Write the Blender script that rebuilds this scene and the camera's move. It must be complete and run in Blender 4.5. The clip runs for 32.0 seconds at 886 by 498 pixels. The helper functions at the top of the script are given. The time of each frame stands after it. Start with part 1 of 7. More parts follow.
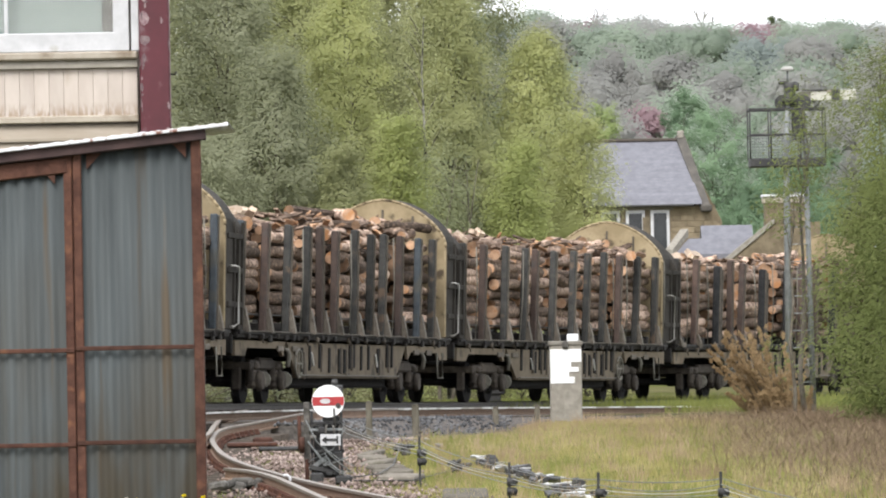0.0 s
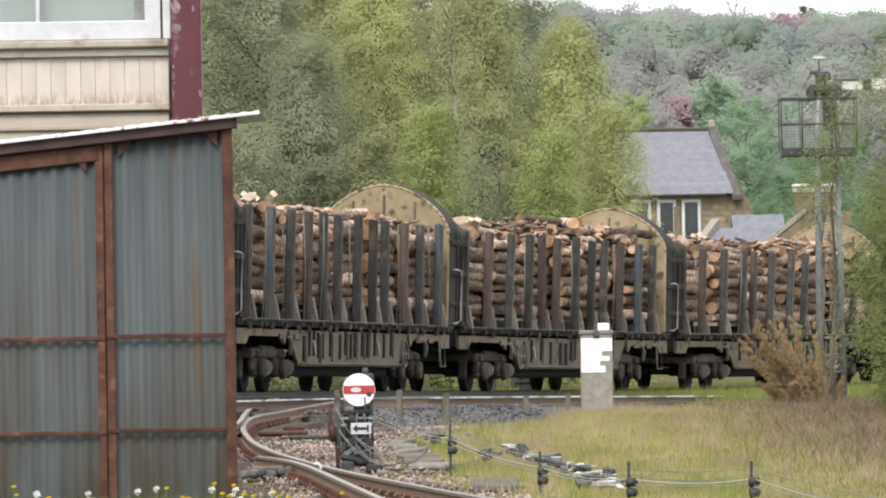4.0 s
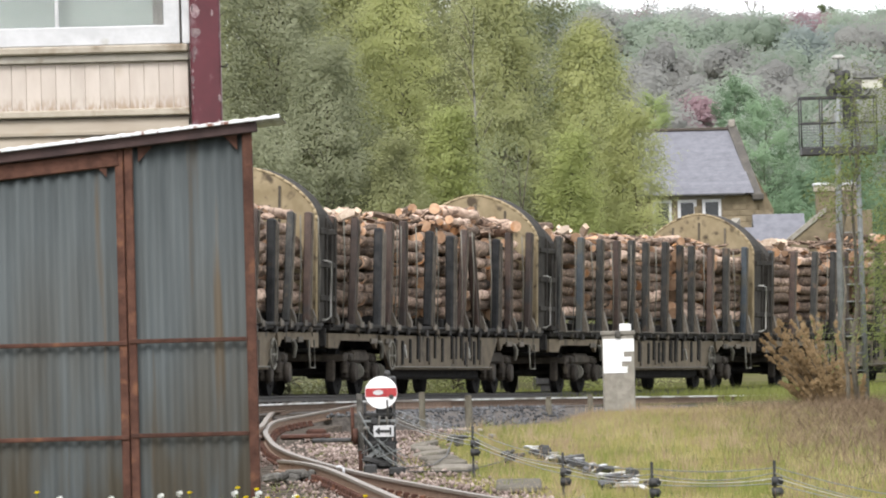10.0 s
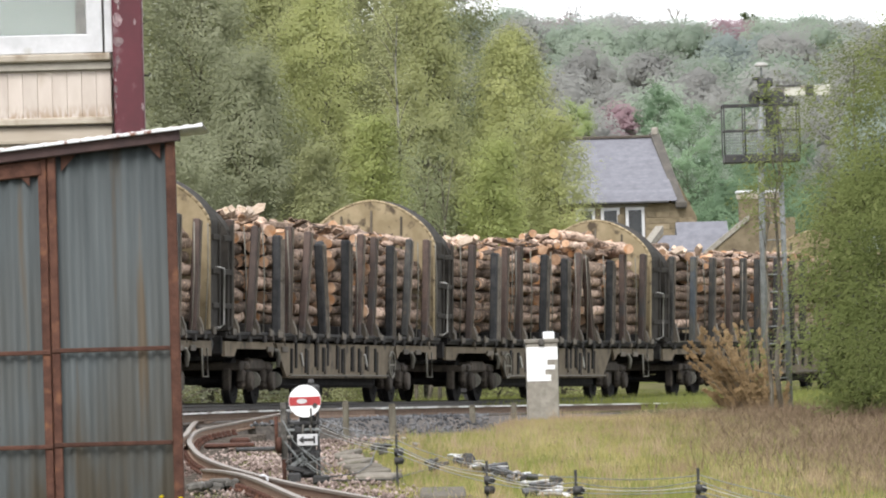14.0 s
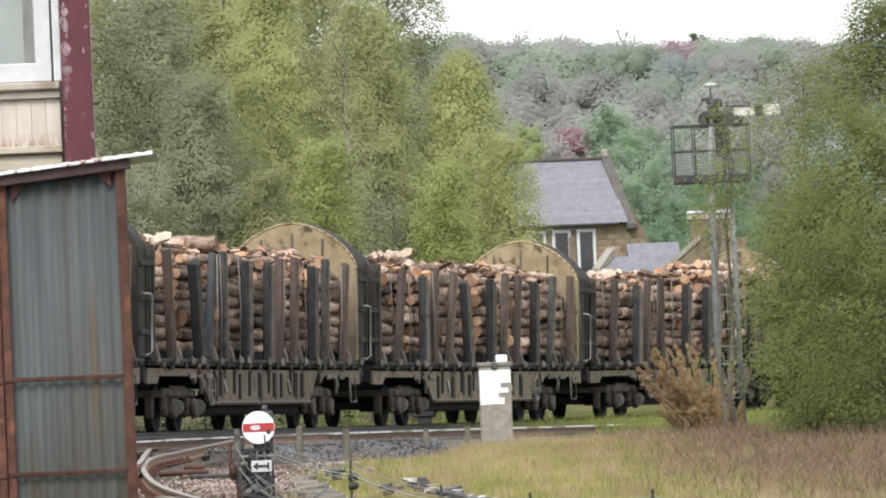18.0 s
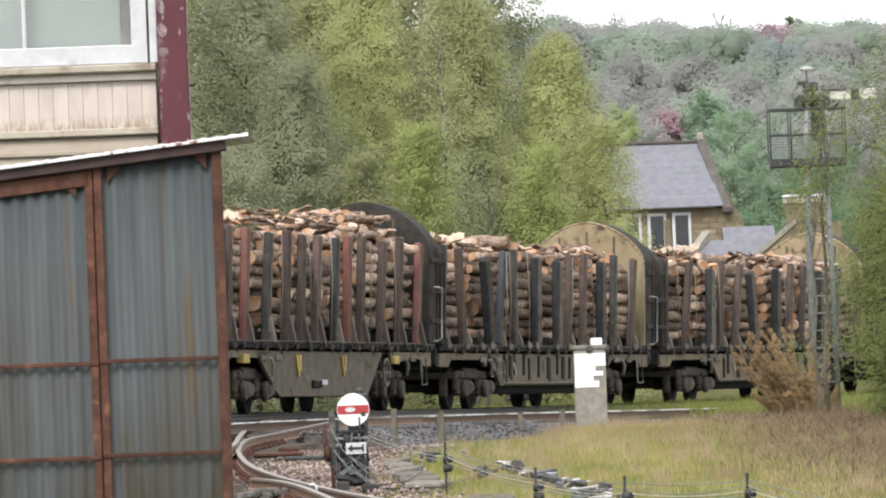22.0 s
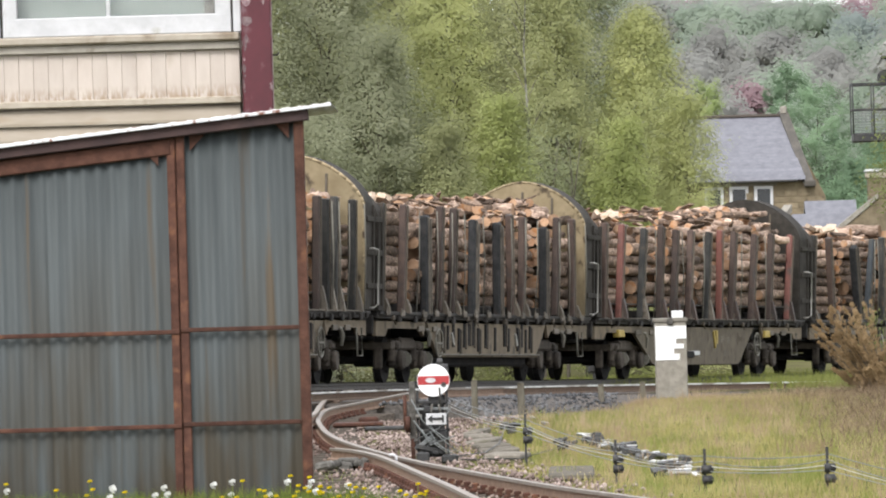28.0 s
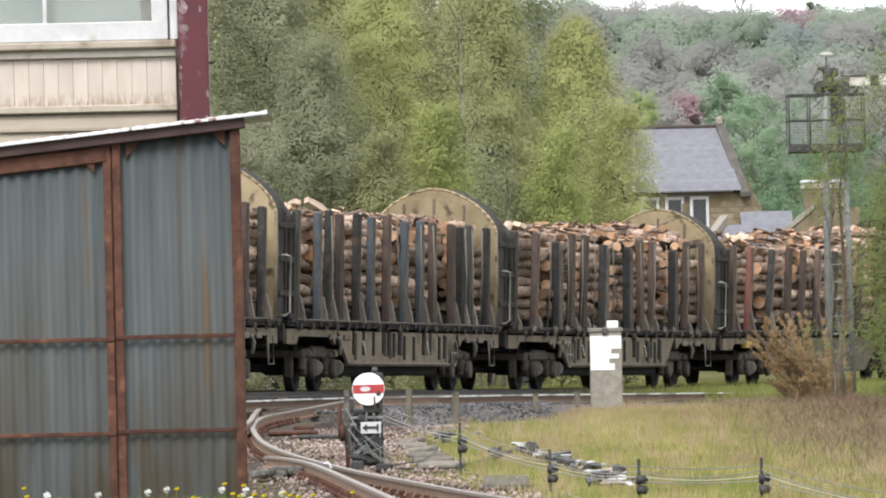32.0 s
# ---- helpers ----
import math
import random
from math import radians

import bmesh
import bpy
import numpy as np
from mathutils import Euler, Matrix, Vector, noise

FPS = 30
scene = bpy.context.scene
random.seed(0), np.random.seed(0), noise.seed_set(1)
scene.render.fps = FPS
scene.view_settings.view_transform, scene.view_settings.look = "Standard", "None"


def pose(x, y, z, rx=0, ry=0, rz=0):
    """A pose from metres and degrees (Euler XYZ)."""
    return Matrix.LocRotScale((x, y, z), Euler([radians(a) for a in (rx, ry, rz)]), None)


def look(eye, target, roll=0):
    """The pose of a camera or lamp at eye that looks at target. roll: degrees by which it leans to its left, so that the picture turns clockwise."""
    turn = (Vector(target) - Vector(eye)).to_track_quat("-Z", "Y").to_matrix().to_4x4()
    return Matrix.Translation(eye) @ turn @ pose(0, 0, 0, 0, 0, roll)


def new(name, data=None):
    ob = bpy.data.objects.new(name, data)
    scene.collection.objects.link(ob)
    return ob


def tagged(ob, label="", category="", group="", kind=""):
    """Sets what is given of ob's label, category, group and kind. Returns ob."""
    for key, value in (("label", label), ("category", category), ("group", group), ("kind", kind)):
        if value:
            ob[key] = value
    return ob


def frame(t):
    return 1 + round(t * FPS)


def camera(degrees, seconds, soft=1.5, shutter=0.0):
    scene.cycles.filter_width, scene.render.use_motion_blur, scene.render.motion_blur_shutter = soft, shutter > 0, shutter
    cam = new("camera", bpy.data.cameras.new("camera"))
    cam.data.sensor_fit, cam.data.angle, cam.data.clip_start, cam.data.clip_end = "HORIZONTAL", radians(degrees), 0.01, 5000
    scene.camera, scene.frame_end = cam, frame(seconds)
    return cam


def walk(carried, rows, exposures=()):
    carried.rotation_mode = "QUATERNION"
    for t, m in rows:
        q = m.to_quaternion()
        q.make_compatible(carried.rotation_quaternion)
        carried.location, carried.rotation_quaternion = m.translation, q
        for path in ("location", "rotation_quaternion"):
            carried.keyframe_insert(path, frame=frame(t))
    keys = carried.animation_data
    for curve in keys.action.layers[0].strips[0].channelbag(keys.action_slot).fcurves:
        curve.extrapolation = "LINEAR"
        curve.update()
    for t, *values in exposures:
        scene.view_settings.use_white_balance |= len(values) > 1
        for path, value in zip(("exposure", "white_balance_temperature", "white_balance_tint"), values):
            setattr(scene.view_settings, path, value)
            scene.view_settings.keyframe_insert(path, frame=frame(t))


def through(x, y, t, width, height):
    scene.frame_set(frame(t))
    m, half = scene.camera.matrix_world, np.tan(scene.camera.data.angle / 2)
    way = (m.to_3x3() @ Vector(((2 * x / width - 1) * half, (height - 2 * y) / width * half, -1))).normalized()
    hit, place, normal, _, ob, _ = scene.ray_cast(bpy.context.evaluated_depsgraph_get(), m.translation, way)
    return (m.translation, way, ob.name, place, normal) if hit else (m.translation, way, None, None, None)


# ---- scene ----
LENS = 6.648
EYE = Vector((0.0, 0.0, 2.0))
cam = camera(LENS, 32.0, soft=2.0)
# seconds, degrees to the right, degrees upwards, lean
PATH = [
    (0.0, 0.5690, 0.4214, -1.062), (0.5, 0.5576, 0.3318, -1.094), (1.0, 0.5655, 0.3502, -1.094), (1.5, 0.6836, 0.5208, -1.000),
    (2.0, 0.6885, 0.4997, -0.926), (2.5, 0.6681, 0.6518, -0.878), (3.0, 0.5866, 0.6078, -1.059), (3.5, 0.4534, 0.4894, -1.055),
    (4.0, 0.3343, 0.3414, -0.940), (4.5, 0.2473, 0.4506, -1.003), (6.5, 0.2544, 0.4113, -1.388), (7.0, 0.2023, 0.1812, -1.582),
    (7.5, 0.0186, 0.3089, -1.843), (8.0, 0.0196, 0.3657, -1.630), (8.5, -0.0752, 0.3556, -1.472), (9.0, 0.0035, 0.3764, -1.339),
    (9.5, 0.1122, 0.3517, -1.422), (10.0, 0.1772, 0.3603, -1.439), (10.5, 0.2947, 0.3621, -1.529), (11.0, 0.5238, 0.3004, -1.621),
    (11.5, 0.4375, 0.3053, -1.507), (12.0, 0.3581, 0.4694, -1.665), (12.5, 0.5629, 0.5728, -1.832), (13.0, 0.8097, 0.4109, -1.608),
    (13.5, 0.7522, 0.2856, -1.519), (14.0, 0.7543, 0.4083, -1.576), (14.5, 0.7442, 0.5183, -1.726), (16.5, 0.5522, 0.4672, -2.135),
    (17.0, 0.6880, 0.6202, -2.215), (17.5, 0.9198, 0.5145, -2.337), (18.0, 1.1244, 0.5776, -2.327), (18.5, 0.8916, 0.5050, -2.514),
    (19.0, 0.7675, 0.6357, -2.450), (19.5, 0.7776, 0.5836, -2.372), (20.0, 0.6102, 0.4829, -2.229), (20.5, 0.5470, 0.4480, -2.400),
    (21.0, 0.5365, 0.3895, -2.433), (21.5, 0.4917, 0.3121, -2.204), (22.0, 0.4043, 0.4752, -2.118), (22.5, 0.4779, 0.3677, -2.098),
    (23.0, 0.5092, 0.3624, -1.962), (23.5, 0.5471, 0.4287, -1.948), (24.0, 0.4313, 0.3646, -1.771), (24.5, 0.2431, 0.2516, -1.691),
    (25.0, 0.2814, 0.1530, -1.637), (25.5, 0.2171, 0.1906, -1.854), (26.0, 0.0660, 0.3436, -1.777), (26.5, -0.0516, 0.3402, -1.788),
    (28.5, -0.2385, 0.2692, -1.601), (29.0, -0.1098, 0.2958, -1.539), (29.5, 0.0160, 0.3648, -1.545), (30.0, 0.1066, 0.4814, -1.456),
    (30.5, 0.1326, 0.4189, -1.356), (31.0, 0.1624, 0.4507, -1.157), (31.5, 0.1899, 0.3875, -1.276), (32.0, 0.2701, 0.3329, -1.326),
]


def aim(yaw, up, lean):
    y, u = radians(yaw), radians(up)
    return look(EYE, EYE + 100 * Vector((math.tan(y), 1.0, math.tan(u))), lean)


walk(cam, [(t, aim(a, b, c)) for t, a, b, c in PATH])

# ---- world, sun, exposure ----
scene.view_settings.exposure = 1.24
world = bpy.data.worlds.new("world")
scene.world = world
world.use_nodes = True
wn, wl = world.node_tree.nodes, world.node_tree.links
SUN_UP, SUN_TURN = radians(46), radians(200)
sky = wn.new("ShaderNodeTexSky")
sky.sky_type, sky.sun_disc = "NISHITA", False
sky.sun_elevation, sky.sun_rotation = SUN_UP, SUN_TURN
sky.air_density, sky.dust_density = 1.0, 3.0
cover = wn.new("ShaderNodeMix")          # the even cloud cover over the blue
cover.data_type = "RGBA"
cover.inputs["Factor"].default_value = 0.85
cover.inputs["B"].default_value = (9.35, 9.6, 10.0, 1)
wl.new(sky.outputs["Color"], cover.inputs["A"])
wl.new(cover.outputs["Result"], wn["Background"].inputs["Color"])
wn["Background"].inputs["Strength"].default_value = 0.10
sun = new("sun", bpy.data.lights.new("sun", "SUN"))
sun.data.energy, sun.data.angle, sun.data.color = 1.5, radians(25), (1.0, 0.975, 0.94)
sun.matrix_world = look((0, 0, 0), (-math.sin(SUN_TURN) * math.cos(SUN_UP), -math.cos(SUN_TURN) * math.cos(SUN_UP), -math.sin(SUN_UP)))

# ---- materials ----


def mat(name, c1, c2, scale=6.0, rough=0.8, bump=0.2, metal=0.0, stain=None, stain_scale=1.2, stain_at=0.55, vary=0.12, stretch=(1, 1, 1), gloss=0.5, low=None):
    """Two tones of grain, a stain with its own outline, fine relief, and a small change from piece to piece."""
    m = bpy.data.materials.new(name)
    m.use_nodes = True
    n, l = m.node_tree.nodes, m.node_tree.links
    b = n["Principled BSDF"]
    b.inputs["Roughness"].default_value, b.inputs["Metallic"].default_value = rough, metal
    b.inputs["Specular IOR Level"].default_value = gloss
    co, info, off = n.new("ShaderNodeTexCoord"), n.new("ShaderNodeObjectInfo"), n.new("ShaderNodeVectorMath")
    mul = n.new("ShaderNodeVectorMath")
    mul.operation, off.operation = "MULTIPLY", "ADD"
    mul.inputs[1].default_value = stretch
    l.new(co.outputs["Object"], mul.inputs[0])
    l.new(mul.outputs[0], off.inputs[0])
    far = n.new("ShaderNodeMath")
    far.operation = "MULTIPLY"
    far.inputs[1].default_value = 37.0
    l.new(info.outputs["Random"], far.inputs[0])
    l.new(far.outputs[0], off.inputs[1])
    a = n.new("ShaderNodeTexNoise")
    a.inputs["Scale"].default_value, a.inputs["Detail"].default_value, a.inputs["Roughness"].default_value = scale, 6, 0.65
    l.new(off.outputs[0], a.inputs["Vector"])
    ramp = n.new("ShaderNodeValToRGB")
    ramp.color_ramp.elements[0].position, ramp.color_ramp.elements[1].position = 0.36, 0.64
    ramp.color_ramp.elements[0].color, ramp.color_ramp.elements[1].color = (*c1, 1), (*c2, 1)
    l.new(a.outputs["Fac"], ramp.inputs["Fac"])
    colour = ramp.outputs["Color"]
    if stain:
        s = n.new("ShaderNodeTexNoise")
        s.inputs["Scale"].default_value, s.inputs["Detail"].default_value = stain_scale, 5
        l.new(off.outputs[0], s.inputs["Vector"])
        edge = n.new("ShaderNodeValToRGB")
        edge.color_ramp.elements[0].position, edge.color_ramp.elements[1].position = stain_at, stain_at + 0.1
        l.new(s.outputs["Fac"], edge.inputs["Fac"])
        mix = n.new("ShaderNodeMix")
        mix.data_type = "RGBA"
        mix.inputs["B"].default_value = (*stain, 1)
        l.new(edge.outputs["Color"], mix.inputs["Factor"])
        l.new(colour, mix.inputs["A"])
        colour = mix.outputs["Result"]
    if low:
        # streaks that start from the bottom edge: height where they end, where they are thickest, tone, grain, stretch
        z_end, z_full, tone, grain, pull = low
        sep, fade, pv, pn, pr, both, mix = (n.new("ShaderNodeSeparateXYZ"), n.new("ShaderNodeMapRange"), n.new("ShaderNodeVectorMath"), n.new("ShaderNodeTexNoise"),
                                            n.new("ShaderNodeValToRGB"), n.new("ShaderNodeMath"), n.new("ShaderNodeMix"))
        l.new(co.outputs["Object"], sep.inputs[0])
        fade.inputs["From Min"].default_value, fade.inputs["From Max"].default_value = z_end, z_full
        l.new(sep.outputs["Z"], fade.inputs["Value"])
        pv.operation, both.operation, mix.data_type = "MULTIPLY", "MULTIPLY", "RGBA"
        pv.inputs[1].default_value = pull
        l.new(co.outputs["Object"], pv.inputs[0])
        ad = n.new("ShaderNodeVectorMath")
        l.new(pv.outputs[0], ad.inputs[0])
        l.new(far.outputs[0], ad.inputs[1])
        l.new(ad.outputs[0], pn.inputs["Vector"])
        pn.inputs["Scale"].default_value, pn.inputs["Detail"].default_value = grain, 4
        pr.color_ramp.elements[0].position, pr.color_ramp.elements[1].position = 0.38, 0.58
        l.new(pn.outputs["Fac"], pr.inputs["Fac"])
        l.new(pr.outputs["Color"], both.inputs[0])
        l.new(fade.outputs["Result"], both.inputs[1])
        l.new(both.outputs[0], mix.inputs["Factor"])
        l.new(colour, mix.inputs["A"])
        mix.inputs["B"].default_value = (*tone, 1)
        colour = mix.outputs["Result"]
    if vary:
        hsv, rng = n.new("ShaderNodeHueSaturation"), n.new("ShaderNodeMapRange")
        rng.inputs["To Min"].default_value, rng.inputs["To Max"].default_value = 1 - vary * 2, 1 + vary * 2
        l.new(info.outputs["Random"], rng.inputs["Value"])
        l.new(rng.outputs["Result"], hsv.inputs["Value"])
        l.new(colour, hsv.inputs["Color"])
        colour = hsv.outputs["Color"]
    l.new(colour, b.inputs["Base Color"])
    if bump:
        bp, f = n.new("ShaderNodeBump"), n.new("ShaderNodeTexNoise")
        f.inputs["Scale"].default_value, f.inputs["Detail"].default_value = scale * 4, 4
        l.new(off.outputs[0], f.inputs["Vector"])
        bp.inputs["Strength"].default_value, bp.inputs["Distance"].default_value = bump, 0.02
        l.new(f.outputs["Fac"], bp.inputs["Height"])
        l.new(bp.outputs["Normal"], b.inputs["Normal"])
    return m


def leaf_mat(name, tones, through=0.35, patch=0.5, each=0.45):
    """Leaves or blades: each piece takes a tone, with broad drifts of tone over the place, and lets some light through."""
    m = bpy.data.materials.new(name)
    m.use_nodes = True
    n, l = m.node_tree.nodes, m.node_tree.links
    n.remove(n["Principled BSDF"])
    geo, nz = n.new("ShaderNodeNewGeometry"), n.new("ShaderNodeTexNoise")
    nz.inputs["Scale"].default_value, nz.inputs["Detail"].default_value = patch, 3
    l.new(geo.outputs["Position"], nz.inputs["Vector"])
    mix = n.new("ShaderNodeMath")
    mix.operation = "MULTIPLY_ADD"
    mix.inputs[1].default_value = each
    sub = n.new("ShaderNodeMath")
    sub.operation = "MULTIPLY_ADD"
    sub.inputs[1].default_value, sub.inputs[2].default_value = 1.7, -0.35 - each / 2
    l.new(nz.outputs["Fac"], sub.inputs[0])
    l.new(geo.outputs["Random Per Island"], mix.inputs[0])
    l.new(sub.outputs[0], mix.inputs[2])
    ramp = n.new("ShaderNodeValToRGB")
    while len(ramp.color_ramp.elements) < len(tones):
        ramp.color_ramp.elements.new(0.5)
    for i, c in enumerate(tones):
        ramp.color_ramp.elements[i].position = 0.1 + 0.8 * i / (len(tones) - 1)
        ramp.color_ramp.elements[i].color = (*c, 1)
    l.new(mix.outputs[0], ramp.inputs["Fac"])
    d, t, mx = n.new("ShaderNodeBsdfDiffuse"), n.new("ShaderNodeBsdfTranslucent"), n.new("ShaderNodeMixShader")
    l.new(ramp.outputs["Color"], d.inputs["Color"])
    l.new(ramp.outputs["Color"], t.inputs["Color"])
    mx.inputs[0].default_value = through
    l.new(d.outputs[0], mx.inputs[1])
    l.new(t.outputs[0], mx.inputs[2])
    l.new(mx.outputs[0], n["Material Output"].inputs["Surface"])
    return m


def glass_mat():
    m = bpy.data.materials.new("window glass")
    m.use_nodes = True
    b = m.node_tree.nodes["Principled BSDF"]
    b.inputs["Base Color"].default_value = (0.95, 0.97, 0.96, 1)
    b.inputs["Roughness"].default_value, b.inputs["Transmission Weight"].default_value, b.inputs["IOR"].default_value = 0.03, 1.0, 1.45
    return m


GLASS = glass_mat()
# Polished steel: the sky's sheen is painted as a pale, barely metallic colour.
RAILSHEEN = mat("polished rail head, sky sheen painted in", (0.6, 0.6, 0.6), (0.76, 0.76, 0.75), 3, 0.35, 0.03, 0.1, stain=(0.2, 0.17, 0.145), stain_scale=0.9, stain_at=0.5, vary=0.03)
RAILDARK = mat("oily dark rail side", (0.03, 0.026, 0.023), (0.055, 0.046, 0.04), 10, 0.7, 0.2, vary=0.05)
EAVES = mat("dark maroon-brown timber", (0.028, 0.014, 0.014), (0.05, 0.026, 0.024), 6, 0.8, 0.2, vary=0.05)
RUST = mat("rusty steel", (0.041, 0.0172, 0.0119), (0.082, 0.037, 0.0247), 9, 0.8, 0.3, stain=(0.123, 0.0559, 0.0314), stain_scale=7, stain_at=0.6, gloss=0.25)
ZINC = mat("weathered galvanised sheet", (0.044, 0.0505, 0.052), (0.064, 0.0725, 0.074), 3.0, 0.65, 0.03, 0.0, stain=(0.066, 0.05, 0.033), stain_scale=2.2, stain_at=0.57, vary=0.03, stretch=(4, 4, 0.22), gloss=0.2, low=(1.6, 0.0, (0.04, 0.031, 0.018), 1.4, (3, 3, 0.5)))
ROOFZINC = mat("pale roof sheet", (0.52, 0.52, 0.54), (0.66, 0.66, 0.69), 5, 0.4, 0.1, 0.1, stain=(0.17, 0.075, 0.05), stain_scale=22, stain_at=0.56, vary=0, stretch=(1, 1, 0.3))
CREAM = mat("cream painted boards", (0.4092, 0.3515, 0.3116), (0.465, 0.4073, 0.3646), 4, 0.6, 0.05, stain=(0.331, 0.273, 0.219), stain_scale=2.0, stain_at=0.66, vary=0.03, stretch=(2, 1, 0.6), low=(-0.06, -0.15, (0.27, 0.2, 0.14), 11, (4, 1, 1.2)))
RUBBLE = mat("grey rubble and timber", (0.055, 0.052, 0.047), (0.13, 0.122, 0.112), 12, 0.9, 0.4, vary=0.25, gloss=0.1)
SLAB = mat("dirty concrete slab", (0.115, 0.104, 0.088), (0.19, 0.172, 0.148), 7, 0.9, 0.25, stain=(0.1, 0.092, 0.072), stain_scale=3, stain_at=0.6, gloss=0.0)
CREAMTRIM = mat("dirty cream trim", (0.29, 0.25, 0.2), (0.36, 0.318, 0.262), 8, 0.6, 0.15, stain=(0.18, 0.138, 0.095), stain_scale=5, stain_at=0.58, vary=0.03)
# Band below the sill: greyer and darker than the boards, with brown stains.
SILLBAND = mat("grey-cream sill band", (0.25, 0.228, 0.195), (0.33, 0.3, 0.26), 8, 0.7, 0.15, stain=(0.13, 0.1, 0.07), stain_scale=5, stain_at=0.58, vary=0.03)
WHITE = mat("white gloss paint", (0.42, 0.42, 0.432), (0.5, 0.5, 0.515), 8, 0.4, 0.05, stain=(0.36, 0.345, 0.32), stain_scale=6, stain_at=0.64, vary=0.02)
ENAMEL = mat("bright white enamel", (0.68, 0.68, 0.69), (0.76, 0.76, 0.77), 8, 0.4, 0.03, stain=(0.5, 0.47, 0.43), stain_scale=5, stain_at=0.66, vary=0.02)
MAROON = mat("flaking maroon paint", (0.055, 0.0052, 0.0105), (0.08, 0.0085, 0.0165), 3, 0.5, 0.05, stain=(0.12, 0.0634, 0.072), stain_scale=6, stain_at=0.6, vary=0.02)
FLAKE = mat("bare grey wood under paint", (0.12, 0.07, 0.08), (0.24, 0.19, 0.19), 20, 0.8, 0.2, vary=0.2)
# Orange-brown stains; the cream is also darkened for the shadow on these boards.
LAPCREAM = mat("stained and shadow-toned cream lap boards", (0.2677, 0.2227, 0.17), (0.3272, 0.2822, 0.2278), 3, 0.7, 0.1, stain=(0.228, 0.16, 0.095), stain_scale=1.5, stain_at=0.55, vary=0.05, stretch=(0.6, 1, 3))
BLIND = mat("pale green blind", (0.145, 0.166, 0.158), (0.182, 0.204, 0.193), 2, 0.8, 0.05, vary=0.02, stretch=(0.4, 1, 2))
DARKWOOD = mat("tarred wood", (0.0444, 0.037, 0.0333), (0.0814, 0.0703, 0.0592), 9, 0.85, 0.3, stretch=(1, 6, 6), gloss=0.0)
CONCRETE = mat("pale concrete", (0.155, 0.14, 0.118), (0.22, 0.203, 0.174), 7, 0.9, 0.25, stain=(0.126, 0.118, 0.0962), stain_scale=3, stain_at=0.62)
STUBWOOD = mat("weathered grey-brown timber", (0.085, 0.076, 0.06), (0.15, 0.136, 0.11), 8, 0.9, 0.3, stain=(0.07, 0.064, 0.045), stain_scale=4, stain_at=0.56, vary=0.12, stretch=(3, 3, 0.5), gloss=0.1)
RAILTOP = mat("worn steel rail", (0.125, 0.1, 0.08), (0.2, 0.165, 0.135), 12, 0.55, 0.05, 0.0, vary=0.03)
RAILSIDE = mat("rusty rail side", (0.148, 0.0851, 0.0518), (0.222, 0.141, 0.0925), 10, 0.8, 0.2, vary=0.05)
RAILBROWN = mat("dark rusty rail side", (0.075, 0.048, 0.032), (0.12, 0.078, 0.052), 10, 0.85, 0.2, vary=0.05, gloss=0.2)
# Black iron, its base tone raised to stand in for lens glare.
IRON = mat("black iron", (0.0192, 0.0192, 0.0212), (0.0481, 0.0461, 0.0442), 10, 0.6, 0.2, 0.2)
GALV = mat("dull galvanised steel", (0.125, 0.1338, 0.1338), (0.2, 0.21, 0.21), 8, 0.55, 0.1, 0.1)
ARMWHITE = mat("weathered white enamel", (0.36, 0.35, 0.3), (0.44, 0.43, 0.37), 9, 0.5, 0.05, stain=(0.2, 0.17, 0.13), stain_scale=5, stain_at=0.6, vary=0)
REDPAINT = mat("red signal paint", (0.27, 0.02, 0.024), (0.34, 0.032, 0.034), 6, 0.4, 0.05, vary=0)
BALLAST = mat("ballast stone", (0.07, 0.064, 0.06), (0.15, 0.135, 0.125), 14, 0.9, 0.4, vary=0, gloss=0.0)
SOIL = mat("cindery soil and turf", (0.0666, 0.0629, 0.037), (0.126, 0.118, 0.0555), 0.8, 0.95, 0.4, stain=(0.078, 0.085, 0.028), stain_scale=0.25, stain_at=0.5, vary=0, gloss=0.0)
# Grime, with the darks lifted in colour for glare and haze.
TIMBERDARK = mat("wagon frame grime", (0.0209, 0.0198, 0.0198), (0.0495, 0.0451, 0.04125), 5, 0.8, 0.2, 0.1, gloss=0.15)
SILLTAN = mat("road-dirt tan steel", (0.1139, 0.09017, 0.06441), (0.163, 0.1322, 0.09428), 3, 0.75, 0.15, stain=(0.0606, 0.0516, 0.0392), stain_scale=2.5, stain_at=0.58, vary=0.08, gloss=0.12)
IVORY = mat("dirty yellow end panel", (0.2, 0.155, 0.09), (0.29, 0.232, 0.145), 2, 0.7, 0.1, stain=(0.07, 0.052, 0.034), stain_scale=3.4, stain_at=0.57, vary=0.1, gloss=0.2)
FOOTPALE = mat("scuffed pale grey steel", (0.09, 0.078, 0.064), (0.145, 0.125, 0.102), 6, 0.75, 0.2, stain=(0.055, 0.046, 0.037), stain_scale=4, stain_at=0.58, vary=0.15, gloss=0.2)
RUBBED = mat("rubbed grey-brown steel", (0.068, 0.058, 0.046), (0.115, 0.096, 0.075), 5, 0.8, 0.2, vary=0.15, gloss=0.2)
BOGIE = mat("brown brake-dust bogie steel", (0.036, 0.031, 0.026), (0.072, 0.06, 0.049), 5, 0.8, 0.2, stain=(0.1, 0.082, 0.062), stain_scale=4, stain_at=0.62, vary=0.15, gloss=0.12)
TARBLACK = mat("oily black underframe", (0.011, 0.011, 0.012), (0.024, 0.022, 0.021), 5, 0.85, 0.2, vary=0.05, gloss=0.08)
